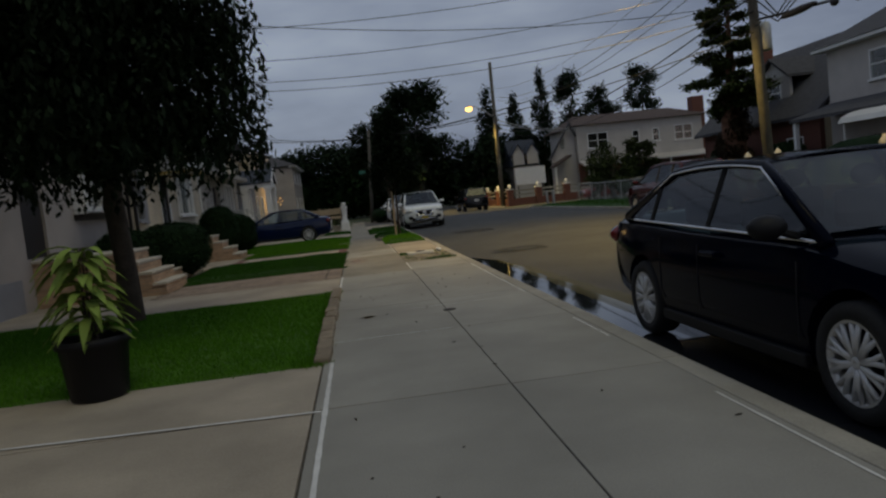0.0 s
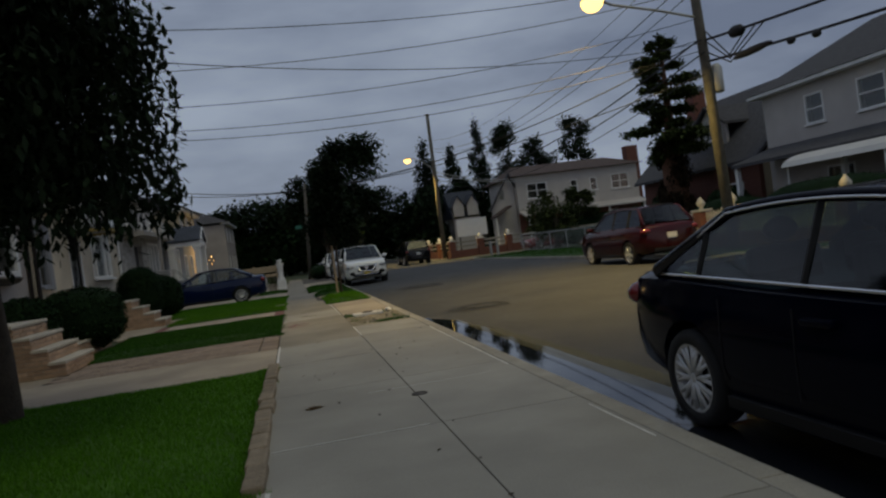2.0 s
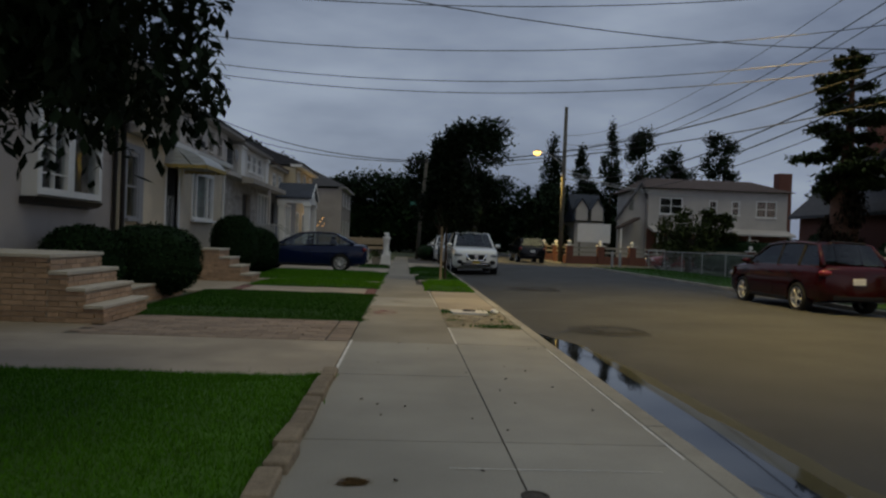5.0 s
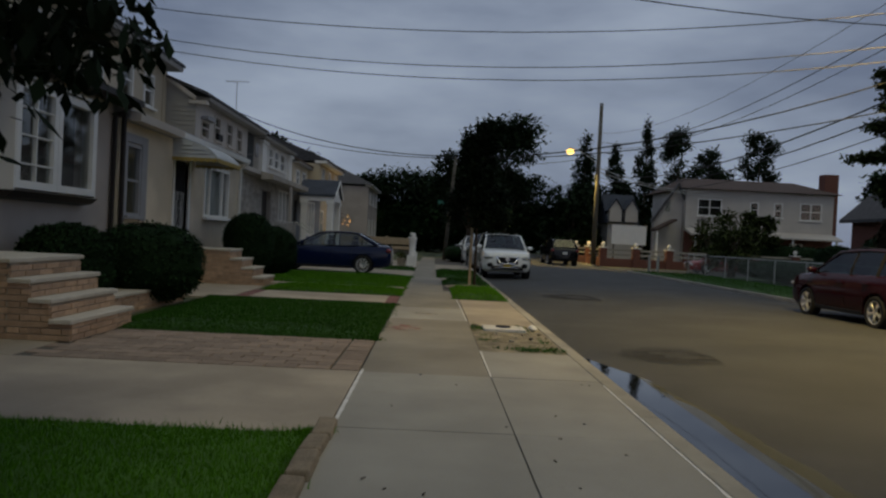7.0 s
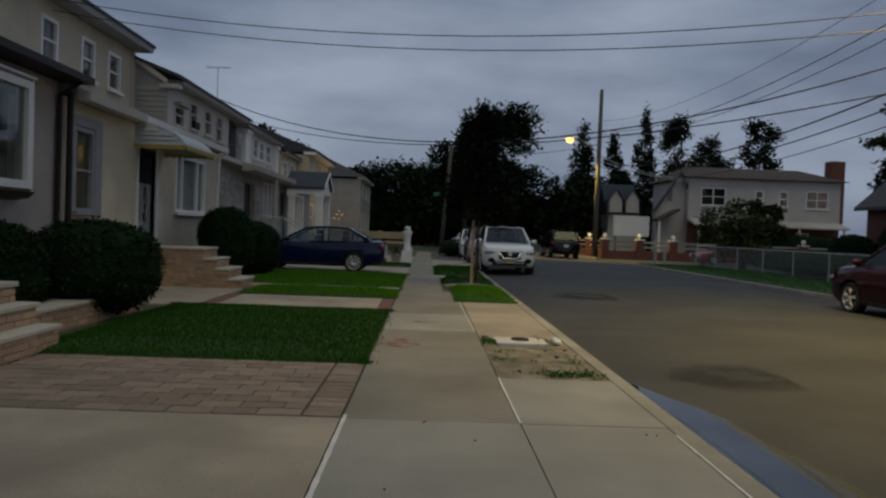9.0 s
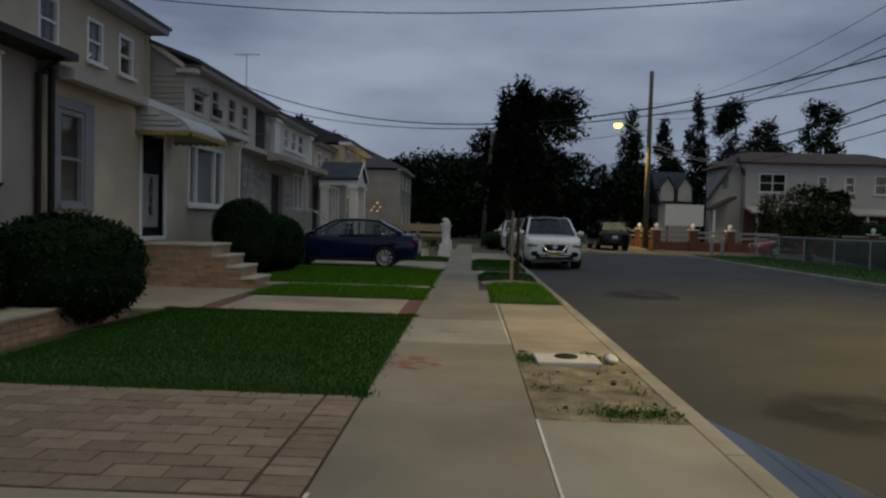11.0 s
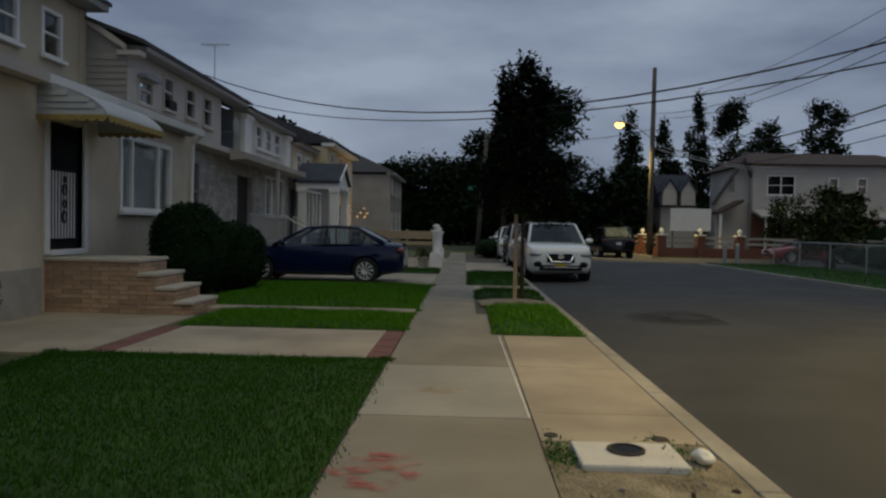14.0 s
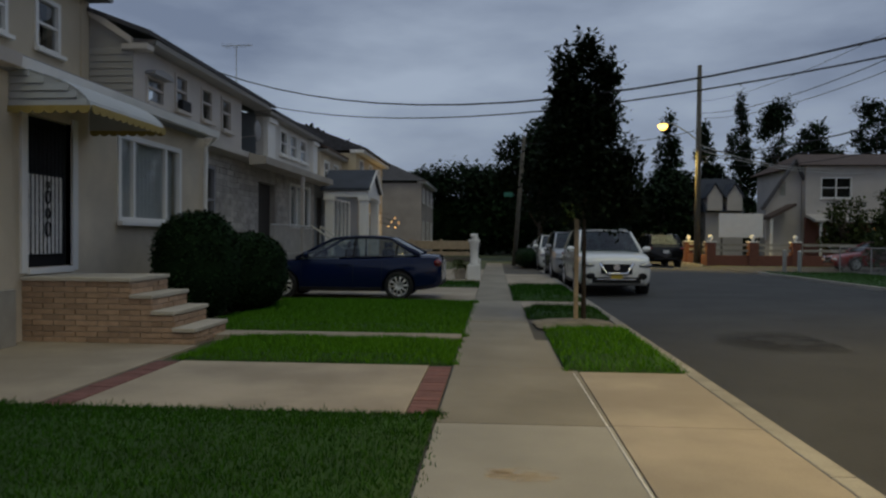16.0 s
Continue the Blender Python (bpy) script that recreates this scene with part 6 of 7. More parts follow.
def cut_arches(bm, cuts):
    """Take round wheel arches out of a body."""
    me = bpy.data.meshes.new("body")
    bm.to_mesh(me)
    bm.free()
    ob = new("body", me)
    cm = bmesh.new()
    for (x0, x1, y, z, r) in cuts:
        ring0 = [cm.verts.new((x0, y + r * math.cos(2 * math.pi * k / 28), z + r * math.sin(2 * math.pi * k / 28))) for k in range(28)]
        ring1 = [cm.verts.new((x1, y + r * math.cos(2 * math.pi * k / 28), z + r * math.sin(2 * math.pi * k / 28))) for k in range(28)]
        cm.faces.new(ring0[::-1])
        cm.faces.new(ring1)
        for k in range(28):
            cm.faces.new((ring0[k], ring0[(k + 1) % 28], ring1[(k + 1) % 28], ring1[k]))
    bmesh.ops.recalc_face_normals(cm, faces=cm.faces[:])
    cme = bpy.data.meshes.new("cutter")
    cm.to_mesh(cme)
    cm.free()
    cut = new("cutter", cme)
    mod = ob.modifiers.new("arches", "BOOLEAN")
    mod.operation, mod.object, mod.solver = "DIFFERENCE", cut, "EXACT"
    dg = bpy.context.evaluated_depsgraph_get()
    dg.update()
    out = bpy.data.meshes.new_from_object(ob.evaluated_get(dg))
    bpy.data.objects.remove(ob)
    bpy.data.objects.remove(cut)
    bm2 = bmesh.new()
    bm2.from_mesh(out)
    return bm2


def ellipsoid(cx, cy, cz, rx, ry, rz, sub=3):
    bm = bmesh.new()
    bmesh.ops.create_icosphere(bm, subdivisions=sub, radius=1)
    for v in bm.verts:
        v.co = Vector((cx + v.co.x * rx, cy + v.co.y * ry, cz + v.co.z * rz))
    return bm


def turned(prof, sides=32):
    """Turn a profile of (radius, x) round the x axis, closed."""
    bm = bmesh.new()
    rings = [[bm.verts.new((x, r * math.cos(2 * math.pi * k / sides), r * math.sin(2 * math.pi * k / sides))) for k in range(sides)] for r, x in prof]
    for a, b in zip(rings, rings[1:] + rings[:1]):
        for k in range(sides):
            bm.faces.new((a[k], a[(k + 1) % sides], b[(k + 1) % sides], b[k]))
    bmesh.ops.recalc_face_normals(bm, faces=bm.faces[:])
    return bm


WHEELS = {}


def wheel(parent, x, y, r, side, spokes, split):
    key = (r, side, spokes, split)
    w = r * 0.34
    o = side
    if key not in WHEELS:
        rr = r * 0.70
        tyre = turned([(rr, -w), (r * 0.93, -w), (r * 0.99, -w * 0.7), (r, 0), (r * 0.99, w * 0.7), (r * 0.93, w), (rr, w)])
        rim = bmesh.new()
        rings = [[rim.verts.new((o * xx, q * math.cos(2 * math.pi * k / 32), q * math.sin(2 * math.pi * k / 32))) for k in range(32)] for q, xx in ((rr * 1.02, w * 0.9), (rr * 0.93, w * 0.96), (rr * 0.89, w * 0.4), (rr * 0.88, -w * 0.2), (rr * 1.02, -w * 0.3))]
        for a, b in zip(rings, rings[1:]):
            for k in range(32):
                rim.faces.new((a[k], a[(k + 1) % 32], b[(k + 1) % 32], b[k]))
        spk = bmesh.new()
        for s in range(spokes):
            a0 = 2 * math.pi * s / spokes
            for d in ((-0.09, 0.09) if split else (0.0,)):
                tube(spk, [(o * w * 0.72, rr * 0.14 * math.cos(a0), rr * 0.14 * math.sin(a0)), (o * w * 0.86, rr * 0.5 * math.cos(a0 + d * 0.7), rr * 0.5 * math.sin(a0 + d * 0.7)), (o * w * 0.84, rr * 0.94 * math.cos(a0 + d * 1.5), rr * 0.94 * math.sin(a0 + d * 1.5))], [rr * 0.11, rr * 0.07, rr * 0.065] if split else [rr * 0.13, rr * 0.10, rr * 0.11], 6)
        hub = turned([(0.001, o * w * 0.6), (rr * 0.2, o * w * 0.6), (rr * 0.2, o * w * 0.85), (rr * 0.1, o * w * 0.97), (0.001, o * w * 0.97)], 20)
        disc = turned([(0.001, -o * w * 0.1), (rr * 0.8, -o * w * 0.1), (rr * 0.8, o * w * 0.02), (0.001, o * w * 0.02)], 24)
        ms = []
        for nm, b, m in (("tyre", tyre, RUBBER), ("rim", rim, ALLOY), ("spokes", spk, ALLOY), ("hub", hub, ALLOY), ("brake_disc", disc, BLACK_PLASTIC)):
            me = bpy.data.meshes.new(nm)
            b.to_mesh(me)
            b.free()
            me.materials.append(m)
            me.shade_smooth()
            ms.append((nm, me))
        WHEELS[key] = ms
    ms = WHEELS[key]
    t = new("wheel", ms[0][1])
    t.parent = parent
    t.matrix_basis = pose(x, y, r, random.uniform(0, 60))
    for nm, me in ms[1:]:
        ob = new("spoke_ring" if nm == "spokes" else nm, me)
        ob.parent = t
    return t


SEDAN = dict(
    st=((2.29, 0.60, 0.34, 0.60), (2.24, 0.70, 0.26, 0.66), (2.08, 0.80, 0.21, 0.72), (1.8, 0.855, 0.19, 0.79), (1.3, 0.88, 0.19, 0.87), (0.9, 0.885, 0.19, 0.93), (0.3, 0.888, 0.19, 0.945), (-0.5, 0.888, 0.19, 0.965), (-1.2, 0.885, 0.19, 0.99), (-1.7, 0.865, 0.22, 1.01), (-2.05, 0.82, 0.27, 1.005), (-2.2, 0.77, 0.31, 0.98), (-2.28, 0.68, 0.38, 0.90)),
    A0=(1.0, 0.95), A1=(0.22, 1.365), top=(-0.4, 1.435), C1=(-1.1, 1.375), C0=(-1.78, 1.03), wb=0.775, wr=0.56, B=(-0.28,), q=-1.25, fw=1.33, rw=-1.32, r=0.325)
SUV = dict(
    st=((2.48, 0.72, 0.42, 0.86), (2.42, 0.84, 0.34, 0.98), (2.2, 0.92, 0.28, 1.06), (1.8, 0.965, 0.27, 1.11), (1.3, 0.975, 0.27, 1.15), (0.6, 0.98, 0.27, 1.17), (-0.5, 0.98, 0.27, 1.18), (-1.5, 0.975, 0.28, 1.2), (-2.1, 0.95, 0.34, 1.2), (-2.4, 0.90, 0.40, 1.16), (-2.48, 0.80, 0.46, 1.05)),
    A0=(1.35, 1.15), A1=(0.5, 1.68), top=(-0.5, 1.775), C1=(-1.95, 1.70), C0=(-2.32, 1.2), wb=0.84, wr=0.66, B=(-0.2, -1.25), q=-1.3, fw=1.48, rw=-1.42, r=0.385)
CROSSOVER = dict(SUV, st=tuple((y * 0.935, w * 0.94, a * 0.85, b * 0.95) for y, w, a, b in SUV["st"]), A0=(1.25, 1.09), A1=(0.42, 1.58), top=(-0.5, 1.68), C1=(-1.75, 1.60), C0=(-2.18, 1.14), wb=0.79, wr=0.60, B=(-0.25, -1.2), q=-1.25, fw=1.36, rw=-1.35, r=0.355)


def car(spec, paint, label, x, y, z, rz, trim, spokes=5, split=True, plate=None, front="badge", glassm=None, wheels=(1, 1)):
    c = thing("car", label, "car", x, y, z, rz)
    glassm = glassm or CAR_GLASS
    st = spec["st"]
    fine = []
    for i in range(len(st) - 1):
        p0, p1, p2, p3 = (np.array(st[max(0, min(len(st) - 1, k))]) for k in (i - 1, i, i + 1, i + 2))
        for t in (0, 1 / 3, 2 / 3):
            fine.append(tuple(0.5 * (2 * p1 + (p2 - p0) * t + (2 * p0 - 5 * p1 + 4 * p2 - p3) * t * t + (3 * p1 - p0 - 3 * p2 + p3) * t ** 3)))
    fine.append(st[-1])
    bm = bmesh.new()
    rings = []
    for yy, hw, zb, zt in fine:
        half = lateral_ring(hw, zb, zt)
        ring = [bm.verts.new((px, yy, pz)) for px, pz in half] + [bm.verts.new((-px, yy, pz)) for px, pz in half[-2:0:-1]]
        rings.append(ring)
    n = len(rings[0])
    for a, b in zip(rings, rings[1:]):
        for k in range(n):
            bm.faces.new((a[k], a[(k + 1) % n], b[(k + 1) % n], b[k]))
    bm.faces.new(rings[0])
    bm.faces.new(rings[-1][::-1])
    bmesh.ops.recalc_face_normals(bm, faces=bm.faces[:])
    r = spec["r"]
    hw0 = max(s[1] for s in st)
    cuts = [(s * (hw0 - 0.26), s * (hw0 + 0.2), yy, r + 0.01, r * 1.16) for s in (-1, 1) for yy in (spec["fw"], spec["rw"])]
    cuts = [(min(a, b), max(a, b), yy, zz, rr) for a, b, yy, zz, rr in cuts]
    body = part("body", cut_arches(bm, cuts), paint, c)
    body.data.shade_smooth()
    body.data.set_sharp_from_angle(angle=radians(32))
    # greenhouse
    A0, A1, T, C1, C0, wb, wr = (spec[k] for k in ("A0", "A1", "top", "C1", "C0", "wb", "wr"))

    def rail(t):
        """The roof rail from windscreen to rear window, t 0..1."""
        p = [A1, T, C1]
        ya = A1[0] + (C1[0] - A1[0]) * t
        a, m, b = A1[1], T[1] - 0.03, C1[1]
        zz = (1 - t) ** 2 * a + 2 * t * (1 - t) * (2 * m - (a + b) / 2) + t * t * b
        return ya, zz

    def wid(yy, zz):
        zb = A0[1] + (C0[1] - A0[1]) * (A0[0] - yy) / (A0[0] - C0[0])
        k = max(0, min(1, (zz - zb) / (T[1] - zb)))
        return wb + (wr - wb) * k ** 1.25

    N = 10
    roof = bmesh.new()
    grid = []
    for i in range(N + 1):
        yy, zz = rail(i / N)
        w = wid(yy, zz)
        grid.append([roof.verts.new((w * s, yy, zz + 0.055 * (1 - s * s))) for s in (-1, -0.75, -0.35, 0, 0.35, 0.75, 1)])
    for a, b in zip(grid, grid[1:]):
        for k in range(6):
            roof.faces.new((a[k], b[k], b[k + 1], a[k + 1]))
    bmesh.ops.solidify(roof, geom=roof.faces[:], thickness=0.03)
    part("roof", roof, paint, c, smooth=True)

    for s in (-1, 1):
        line = [(s * (wb + 0.01), A0[0] + 0.05, A0[1] - 0.03)]
        for i in range(0, N + 1):
            yy, zz = rail(i / N)
            line.append((s * wid(yy, zz), yy, zz + 0.01))
        line.append((s * (wb - 0.02), C0[0], C0[1] - 0.02))
        pl = bmesh.new()
        tube(pl, line, [0.045, *[0.035] * (N + 1), 0.07], 8)
        part("pillar", pl, paint, c, smooth=True)
        # side panes
        cutsy = [A0[0] - 0.12, *spec["B"], spec["q"] - 0.0, C0[0] + 0.14]
        cutsy = sorted({round(v, 3) for v in cutsy}, reverse=True)

        def top_at(yy):
            if yy > A1[0]:
                k = (A0[0] - yy) / (A0[0] - A1[0])
                return A0[1] + (A1[1] - A0[1]) * k - 0.02
            if yy < C1[0]:
                k = (yy - C0[0]) / (C1[0] - C0[0])
                return C0[1] + (C1[1] - C0[1]) * k - 0.02
            return rail((A1[0] - yy) / (A1[0] - C1[0]))[1] - 0.02

        def belt(yy):
            return A0[1] + (C0[1] - A0[1]) * (A0[0] - yy) / (A0[0] - C0[0]) - 0.015

        for ya, yb in zip(cutsy, cutsy[1:]):
            pn = bmesh.new()
            m = 8
            lo, hi = [], []
            for i in range(m + 1):
                yy = ya - 0.012 + (yb + 0.024 - ya) * i / m
                zt = max(top_at(yy), belt(yy) + 0.004)
                lo.append(pn.verts.new((s * (wid(yy, belt(yy)) + 0.012), yy, belt(yy))))
                hi.append(pn.verts.new((s * (wid(yy, zt) + 0.004), yy, zt)))
            for i in range(m):
                pn.faces.new((lo[i], lo[i + 1], hi[i + 1], hi[i]))
            part("side_window", pn, glassm, c, smooth=True)
        for yb in cutsy[1:-1]:
            bp = bmesh.new()
            tube(bp, [(s * (wid(yb, belt(yb)) + 0.008), yb, belt(yb)), (s * (wid(yb, top_at(yb)) + 0.004), yb - 0.03, top_at(yb))], 0.024, 4)
            part("door_pillar", bp, BLACK_PLASTIC, c)
        tr = bmesh.new()
        pts = [(s * (wid(yy, belt(yy)) + 0.02), yy, belt(yy) - 0.008) for yy in [A0[0] + (C0[0] - A0[0]) * i / 12 for i in range(13)]]
        tube(tr, pts, 0.012, 6)
        over = [(s * (wid(*rail(i / N)) + 0.036), rail(i / N)[0], rail(i / N)[1] + 0.002) for i in range(N + 1)]
        tube(tr, [pts[0], *over, pts[-1]], 0.009, 6)
        part("window_trim", tr, trim, c, smooth=True)
        # mirror, handles, seams
        mi = ellipsoid(s * (wb + 0.19), A0[0] - 0.22, A0[1] + 0.07, 0.12, 0.075, 0.075)
        mirror = part("mirror", mi, paint if paint not in (NAVY,) else BLACK_PLASTIC, c, smooth=True)
        part("mirror_stalk", tubem([(s * (wb - 0.02), A0[0] - 0.2, A0[1] - 0.01), (s * (wb + 0.12), A0[0] - 0.22, A0[1] + 0.04)], 0.025, 6), BLACK_PLASTIC, mirror)
        for yb in spec["B"]:
            hy = yb + 0.10
            part("door_handle", boxm(min(s * (hw0 - 0.03), s * (hw0 + 0.028)), max(s * (hw0 - 0.03), s * (hw0 + 0.028)), hy - 0.02, hy + 0.2, belt(hy) - 0.19, belt(hy) - 0.15, 0.012), paint, c)
        zb0 = st[len(st) // 2][2]
        for yb in (A0[0] - 0.1, *spec["B"], max(spec["q"] - 0.05, spec["rw"] + r * 1.2)):
            part("door_seam", tubem([(s * (hw0 + 0.001), yb, zb0 + 0.18), (s * (hw0 + 0.002), yb, zb0 + 0.42), (s * (hw0 * 0.983), yb - 0.01, belt(yb) - 0.12)], 0.004, 4), BLACK_PLASTIC, c)
        part("sill_trim", boxm(min(s * hw0 * 0.95, s * (hw0 + 0.004)), max(s * hw0 * 0.95, s * (hw0 + 0.004)), spec["rw"] + r * 1.2, spec["fw"] - r * 1.2, zb0 + 0.02, zb0 + 0.10, 0.01), BLACK_PLASTIC, c)
        for yy in (spec["fw"], spec["rw"]):
            wheel(c, s * (hw0 - r * 0.36), yy, r, s, spokes, split)

    def screen(name, P0, P1, w0, w1, bulge):
        b = bmesh.new()
        rows = []
        for i in range(5):
            t = i / 4
            rows.append([b.verts.new(((w0 + (w1 - w0) * t) * q, P0[0] + (P1[0] - P0[0]) * t + bulge * (1 - q * q), P0[1] + (P1[1] - P0[1]) * t + 0.02 + 0.02 * (1 - q * q))) for q in (-1, -0.6, -0.2, 0.2, 0.6, 1)])
        for a, d in zip(rows, rows[1:]):
            for k in range(5):
                b.faces.new((a[k], a[k + 1], d[k + 1], d[k]))
        part(name, b, glassm, c, smooth=True)

    screen("windscreen", A0, A1, wb - 0.01, wid(*A1) - 0.01, 0.07)
    screen("rear_window", C0, C1, wb - 0.03, wid(*C1) - 0.01, -0.05)
    # seats and wheel inside
    for sx in (-0.36, 0.36):
        for sy in (A1[0] - 0.25, (A1[0] + C1[0]) / 2 - 0.45):
            se = boxm(sx - 0.24, sx + 0.24, sy - 0.14, sy, A0[1] - 0.15, A0[1] + 0.2, 0.05)
            part("seat_back", se, INTERIOR, c)
            part("headrest", ellipsoid(sx, sy - 0.07, A0[1] + 0.29, 0.12, 0.06, 0.08, 2), INTERIOR, c, smooth=True)
    # lights and plates
    fy, ry = st[0][0], st[-1][0]
    f1, r1 = st[1], st[-2]
    big = T[1] > 1.5
    for s in (-1, 1):
        hl = part("headlight", ellipsoid(s * (f1[1] * 0.83), fy - 0.10, f1[3] - (0.16 if big else 0.11), 0.21 if big else 0.19, 0.13, 0.075 if big else 0.085), STEEL if big else ALLOY, c, "clear headlight in a dull silver housing", True)
        part("lens", ellipsoid(s * (f1[1] * 0.83), fy - 0.095, f1[3] - (0.16 if big else 0.11), 0.215 if big else 0.195, 0.135, 0.08 if big else 0.09), LAMP_LENS, hl, smooth=True)
        part("taillight", ellipsoid(s * (r1[1] * 0.86), r1[0] + 0.02, r1[3] - 0.14, 0.17, 0.11, 0.10 if not big else 0.09), TAIL, c, "dark red tail light", True)
        part("fog_light", ellipsoid(s * f1[1] * 0.78, st[1][0] + (0.035 if big else 0), f1[2] + (0.20 if big else 0.13), 0.13 if big else 0.10, 0.06, 0.10 if big else 0.05, 2), BLACK_PLASTIC, c, smooth=True)
    gz = (st[0][2] + st[0][3]) / 2 + 0.08
    gr = part("grille", boxm(-0.40 if big else -0.32, 0.40 if big else 0.32, fy - 0.04, fy + 0.014, gz - 0.13, gz + (0.13 if big else 0.12), 0.012), BLACK_PLASTIC, c)
    v = bmesh.new()
    gw = 0.042 if big else 0.028
    tube(v, [(-0.42, fy - 0.01, gz + 0.16), (-0.26, fy + 0.025, gz - 0.12), (0.26, fy + 0.025, gz - 0.12), (0.42, fy - 0.01, gz + 0.16)], gw, 6)
    part("grille_surround", v, CHROME, gr, smooth=True)
    part("badge", turned([(0.001, 0), (0.085 if big else 0.055, 0), (0.085 if big else 0.055, 0.012), (0.001, 0.012)], 20), CHROME, gr).matrix_basis = pose(0, fy + 0.014, gz + 0.05, 0, 0, 90)
    part("bumper_intake", boxm(-0.62 if big else -0.55, 0.62 if big else 0.55, fy - 0.06, fy + 0.008, st[0][2] - (0.06 if big else 0), st[0][2] + 0.10, 0.02), BLACK_PLASTIC, c)
    if big:
        part("bumper_strip", boxm(-0.5, 0.5, fy - 0.02, fy + 0.02, st[0][2] + 0.02, st[0][2] + 0.05, 0.008), CHROME, c)
    part("rear_valance", boxm(-0.6, 0.6, ry - 0.006, ry + 0.08, st[-1][2] - 0.04, st[-1][2] + 0.07, 0.02), BLACK_PLASTIC, c)
    if plate:
        part("number_plate", boxm(-0.15, 0.15, fy + 0.012, fy + 0.024, gz - 0.24, gz - 0.09, 0.004), plate, c, "yellow number plate")
    rp = part("number_plate", boxm(-0.15, 0.15, ry - 0.02, ry - 0.008, (st[-1][2] + st[-1][3]) / 2 + 0.02, (st[-1][2] + st[-1][3]) / 2 + 0.17, 0.004), plate or PLATE_WHITE, c)
    if big:
        for s in (-1, 1):
            part("roof_rail", tubem([(s * (wr - 0.02), A1[0] - 0.2, T[1] - 0.02), (s * (wr - 0.02), -0.5, T[1] + 0.045), (s * (wr - 0.02), C1[0] + 0.15, T[1] - 0.02)], 0.018, 6), trim, c)
    return c


PALE_GLASS = glass_mat("pale_car_glass", (0.6, 0.66, 0.66), 0.08)
RZ = -0.085
car(SEDAN, NAVY, "dark navy sedan with chrome window trim parked at the kerb", 3.74, 5.85, RZ, 180, CHROME, 10, True, PLATE_WHITE)
car(SUV, WHITE_CAR, "white sport utility car with a yellow plate", 3.58, 36.95, RZ, 180, CHROME, 6, False, PLATE_YELLOW)
car(SUV, SILVER, "silver-grey sport utility car parked in line", 3.45, 43.4, RZ, 180, CHROME, 6, False)
car(CROSSOVER, WHITE_CAR, "white crossover parked further along the kerb", 3.3, 49.6, RZ, 180, BLACK_PLASTIC, 5, True)
car(SEDAN, SILVER, "grey sedan parked far along the kerb", 3.3, 56.0, RZ, 180, BLACK_PLASTIC, 5, True)
car(CROSSOVER, RED, "dark red crossover parked across the street", 10.92, 23.45, RZ, 0, BLACK_PLASTIC, 5, True, PLATE_WHITE)
car(SEDAN, BLUE, "dark blue sedan standing in the driveway", -3.02, 32.62, 0.0, 90, BLACK_PLASTIC, 10, False, glassm=PALE_GLASS)
car(SUV, BLACK_CAR, "black sport utility car across the street", 9.4, 56.2, RZ, 0, CHROME, 6, False)
car(SEDAN, BRIGHT_RED, "bright red sedan standing on the side street", 19.6, 53.2, RZ, 90, BLACK_PLASTIC, 5, True)


# ---- small things of the front yards ----
def brick_paving(x0, x1, y0, y1, material, parent_label, bl=0.21, bw=0.105, bond=True, limit=300):
    """Paving bricks in running bond on a sand bed, each its own object."""
    bed_ = tagged(part("paving", boxm(x0, x1, y0, y1, -0.16, -0.014), JOINT), parent_label, "paving", kind="structure")
    me = bpy.data.meshes.new("paver")
    bm = boxm(-bl / 2 + 0.006, bl / 2 - 0.006, -bw / 2 + 0.006, bw / 2 - 0.006, -0.03, 0.0, 0.006)
    bm.to_mesh(me)
    bm.free()
    me.materials.append(material)
    row, y, made = 0, y0 + bw / 2, 0
    rest = bmesh.new()
    while y < y1 - bw * 0.3:
        x = x1 - bl / 2
        if bond and row % 2:
            x -= bl / 2
            box(rest, x1 - bl / 2 + 0.006, x1 - 0.006, y - bw / 2 + 0.006, y + bw / 2 - 0.006, -0.03, -0.001, 0)
        while x - bl / 2 > x0 - 0.01:
            z = random.uniform(-0.004, 0.002)
            if made < limit:
                share("paver", me, bed_, pose(x, y, z, random.uniform(-0.6, 0.6), random.uniform(-0.6, 0.6), 0))
                made += 1
            else:
                box(rest, x - bl / 2 + 0.004, x + bl / 2 - 0.004, y - bw / 2 + 0.004, y + bw / 2 - 0.004, -0.03, z, 0)
            x -= bl
        y += bw
        row += 1
    if len(rest.verts):
        tagged(part("paver_field", rest, material, bed_), kind="stuff")
    else:
        rest.free()


brick_paving(-3.55, -0.32, 14.66, 16.78, PAVER, "worn reddish brick paving across the front path", 0.34, 0.192)
brick_paving(-0.315, -0.015, 14.66, 16.78, PAVER, "border course of reddish pavers beside the sidewalk", 0.29, 0.15, False)
brick_paving(-0.265, -0.015, 21.64, 23.86, PAVER_RED, "band of dark red pavers beside the sidewalk", 0.25, 0.125, False)
brick_paving(-3.41, -3.11, 21.64, 23.86, PAVER_RED, "band of dark red pavers across the path", 0.25, 0.125, False)


def edging(x, y0, y1):
    """A row of worn edging bricks beside the lawn."""
    e = thing("lawn_edging", "worn beige edging bricks along the lawn", "edging", kind="structure")
    y = y0
    while y < y1:
        l = random.uniform(0.34, 0.5)
        b = part("brick", boxm(-0.07, 0.07, -l / 2 + 0.01, l / 2 - 0.01, -0.1, 0.065, 0.018), EDGE_BRICK, e)
        b.matrix_basis = pose(x + random.uniform(-0.012, 0.012), y + l / 2, random.uniform(-0.012, 0.006), random.uniform(-1.5, 1.5), random.uniform(-4, 4), random.uniform(-2, 2))
        y += l


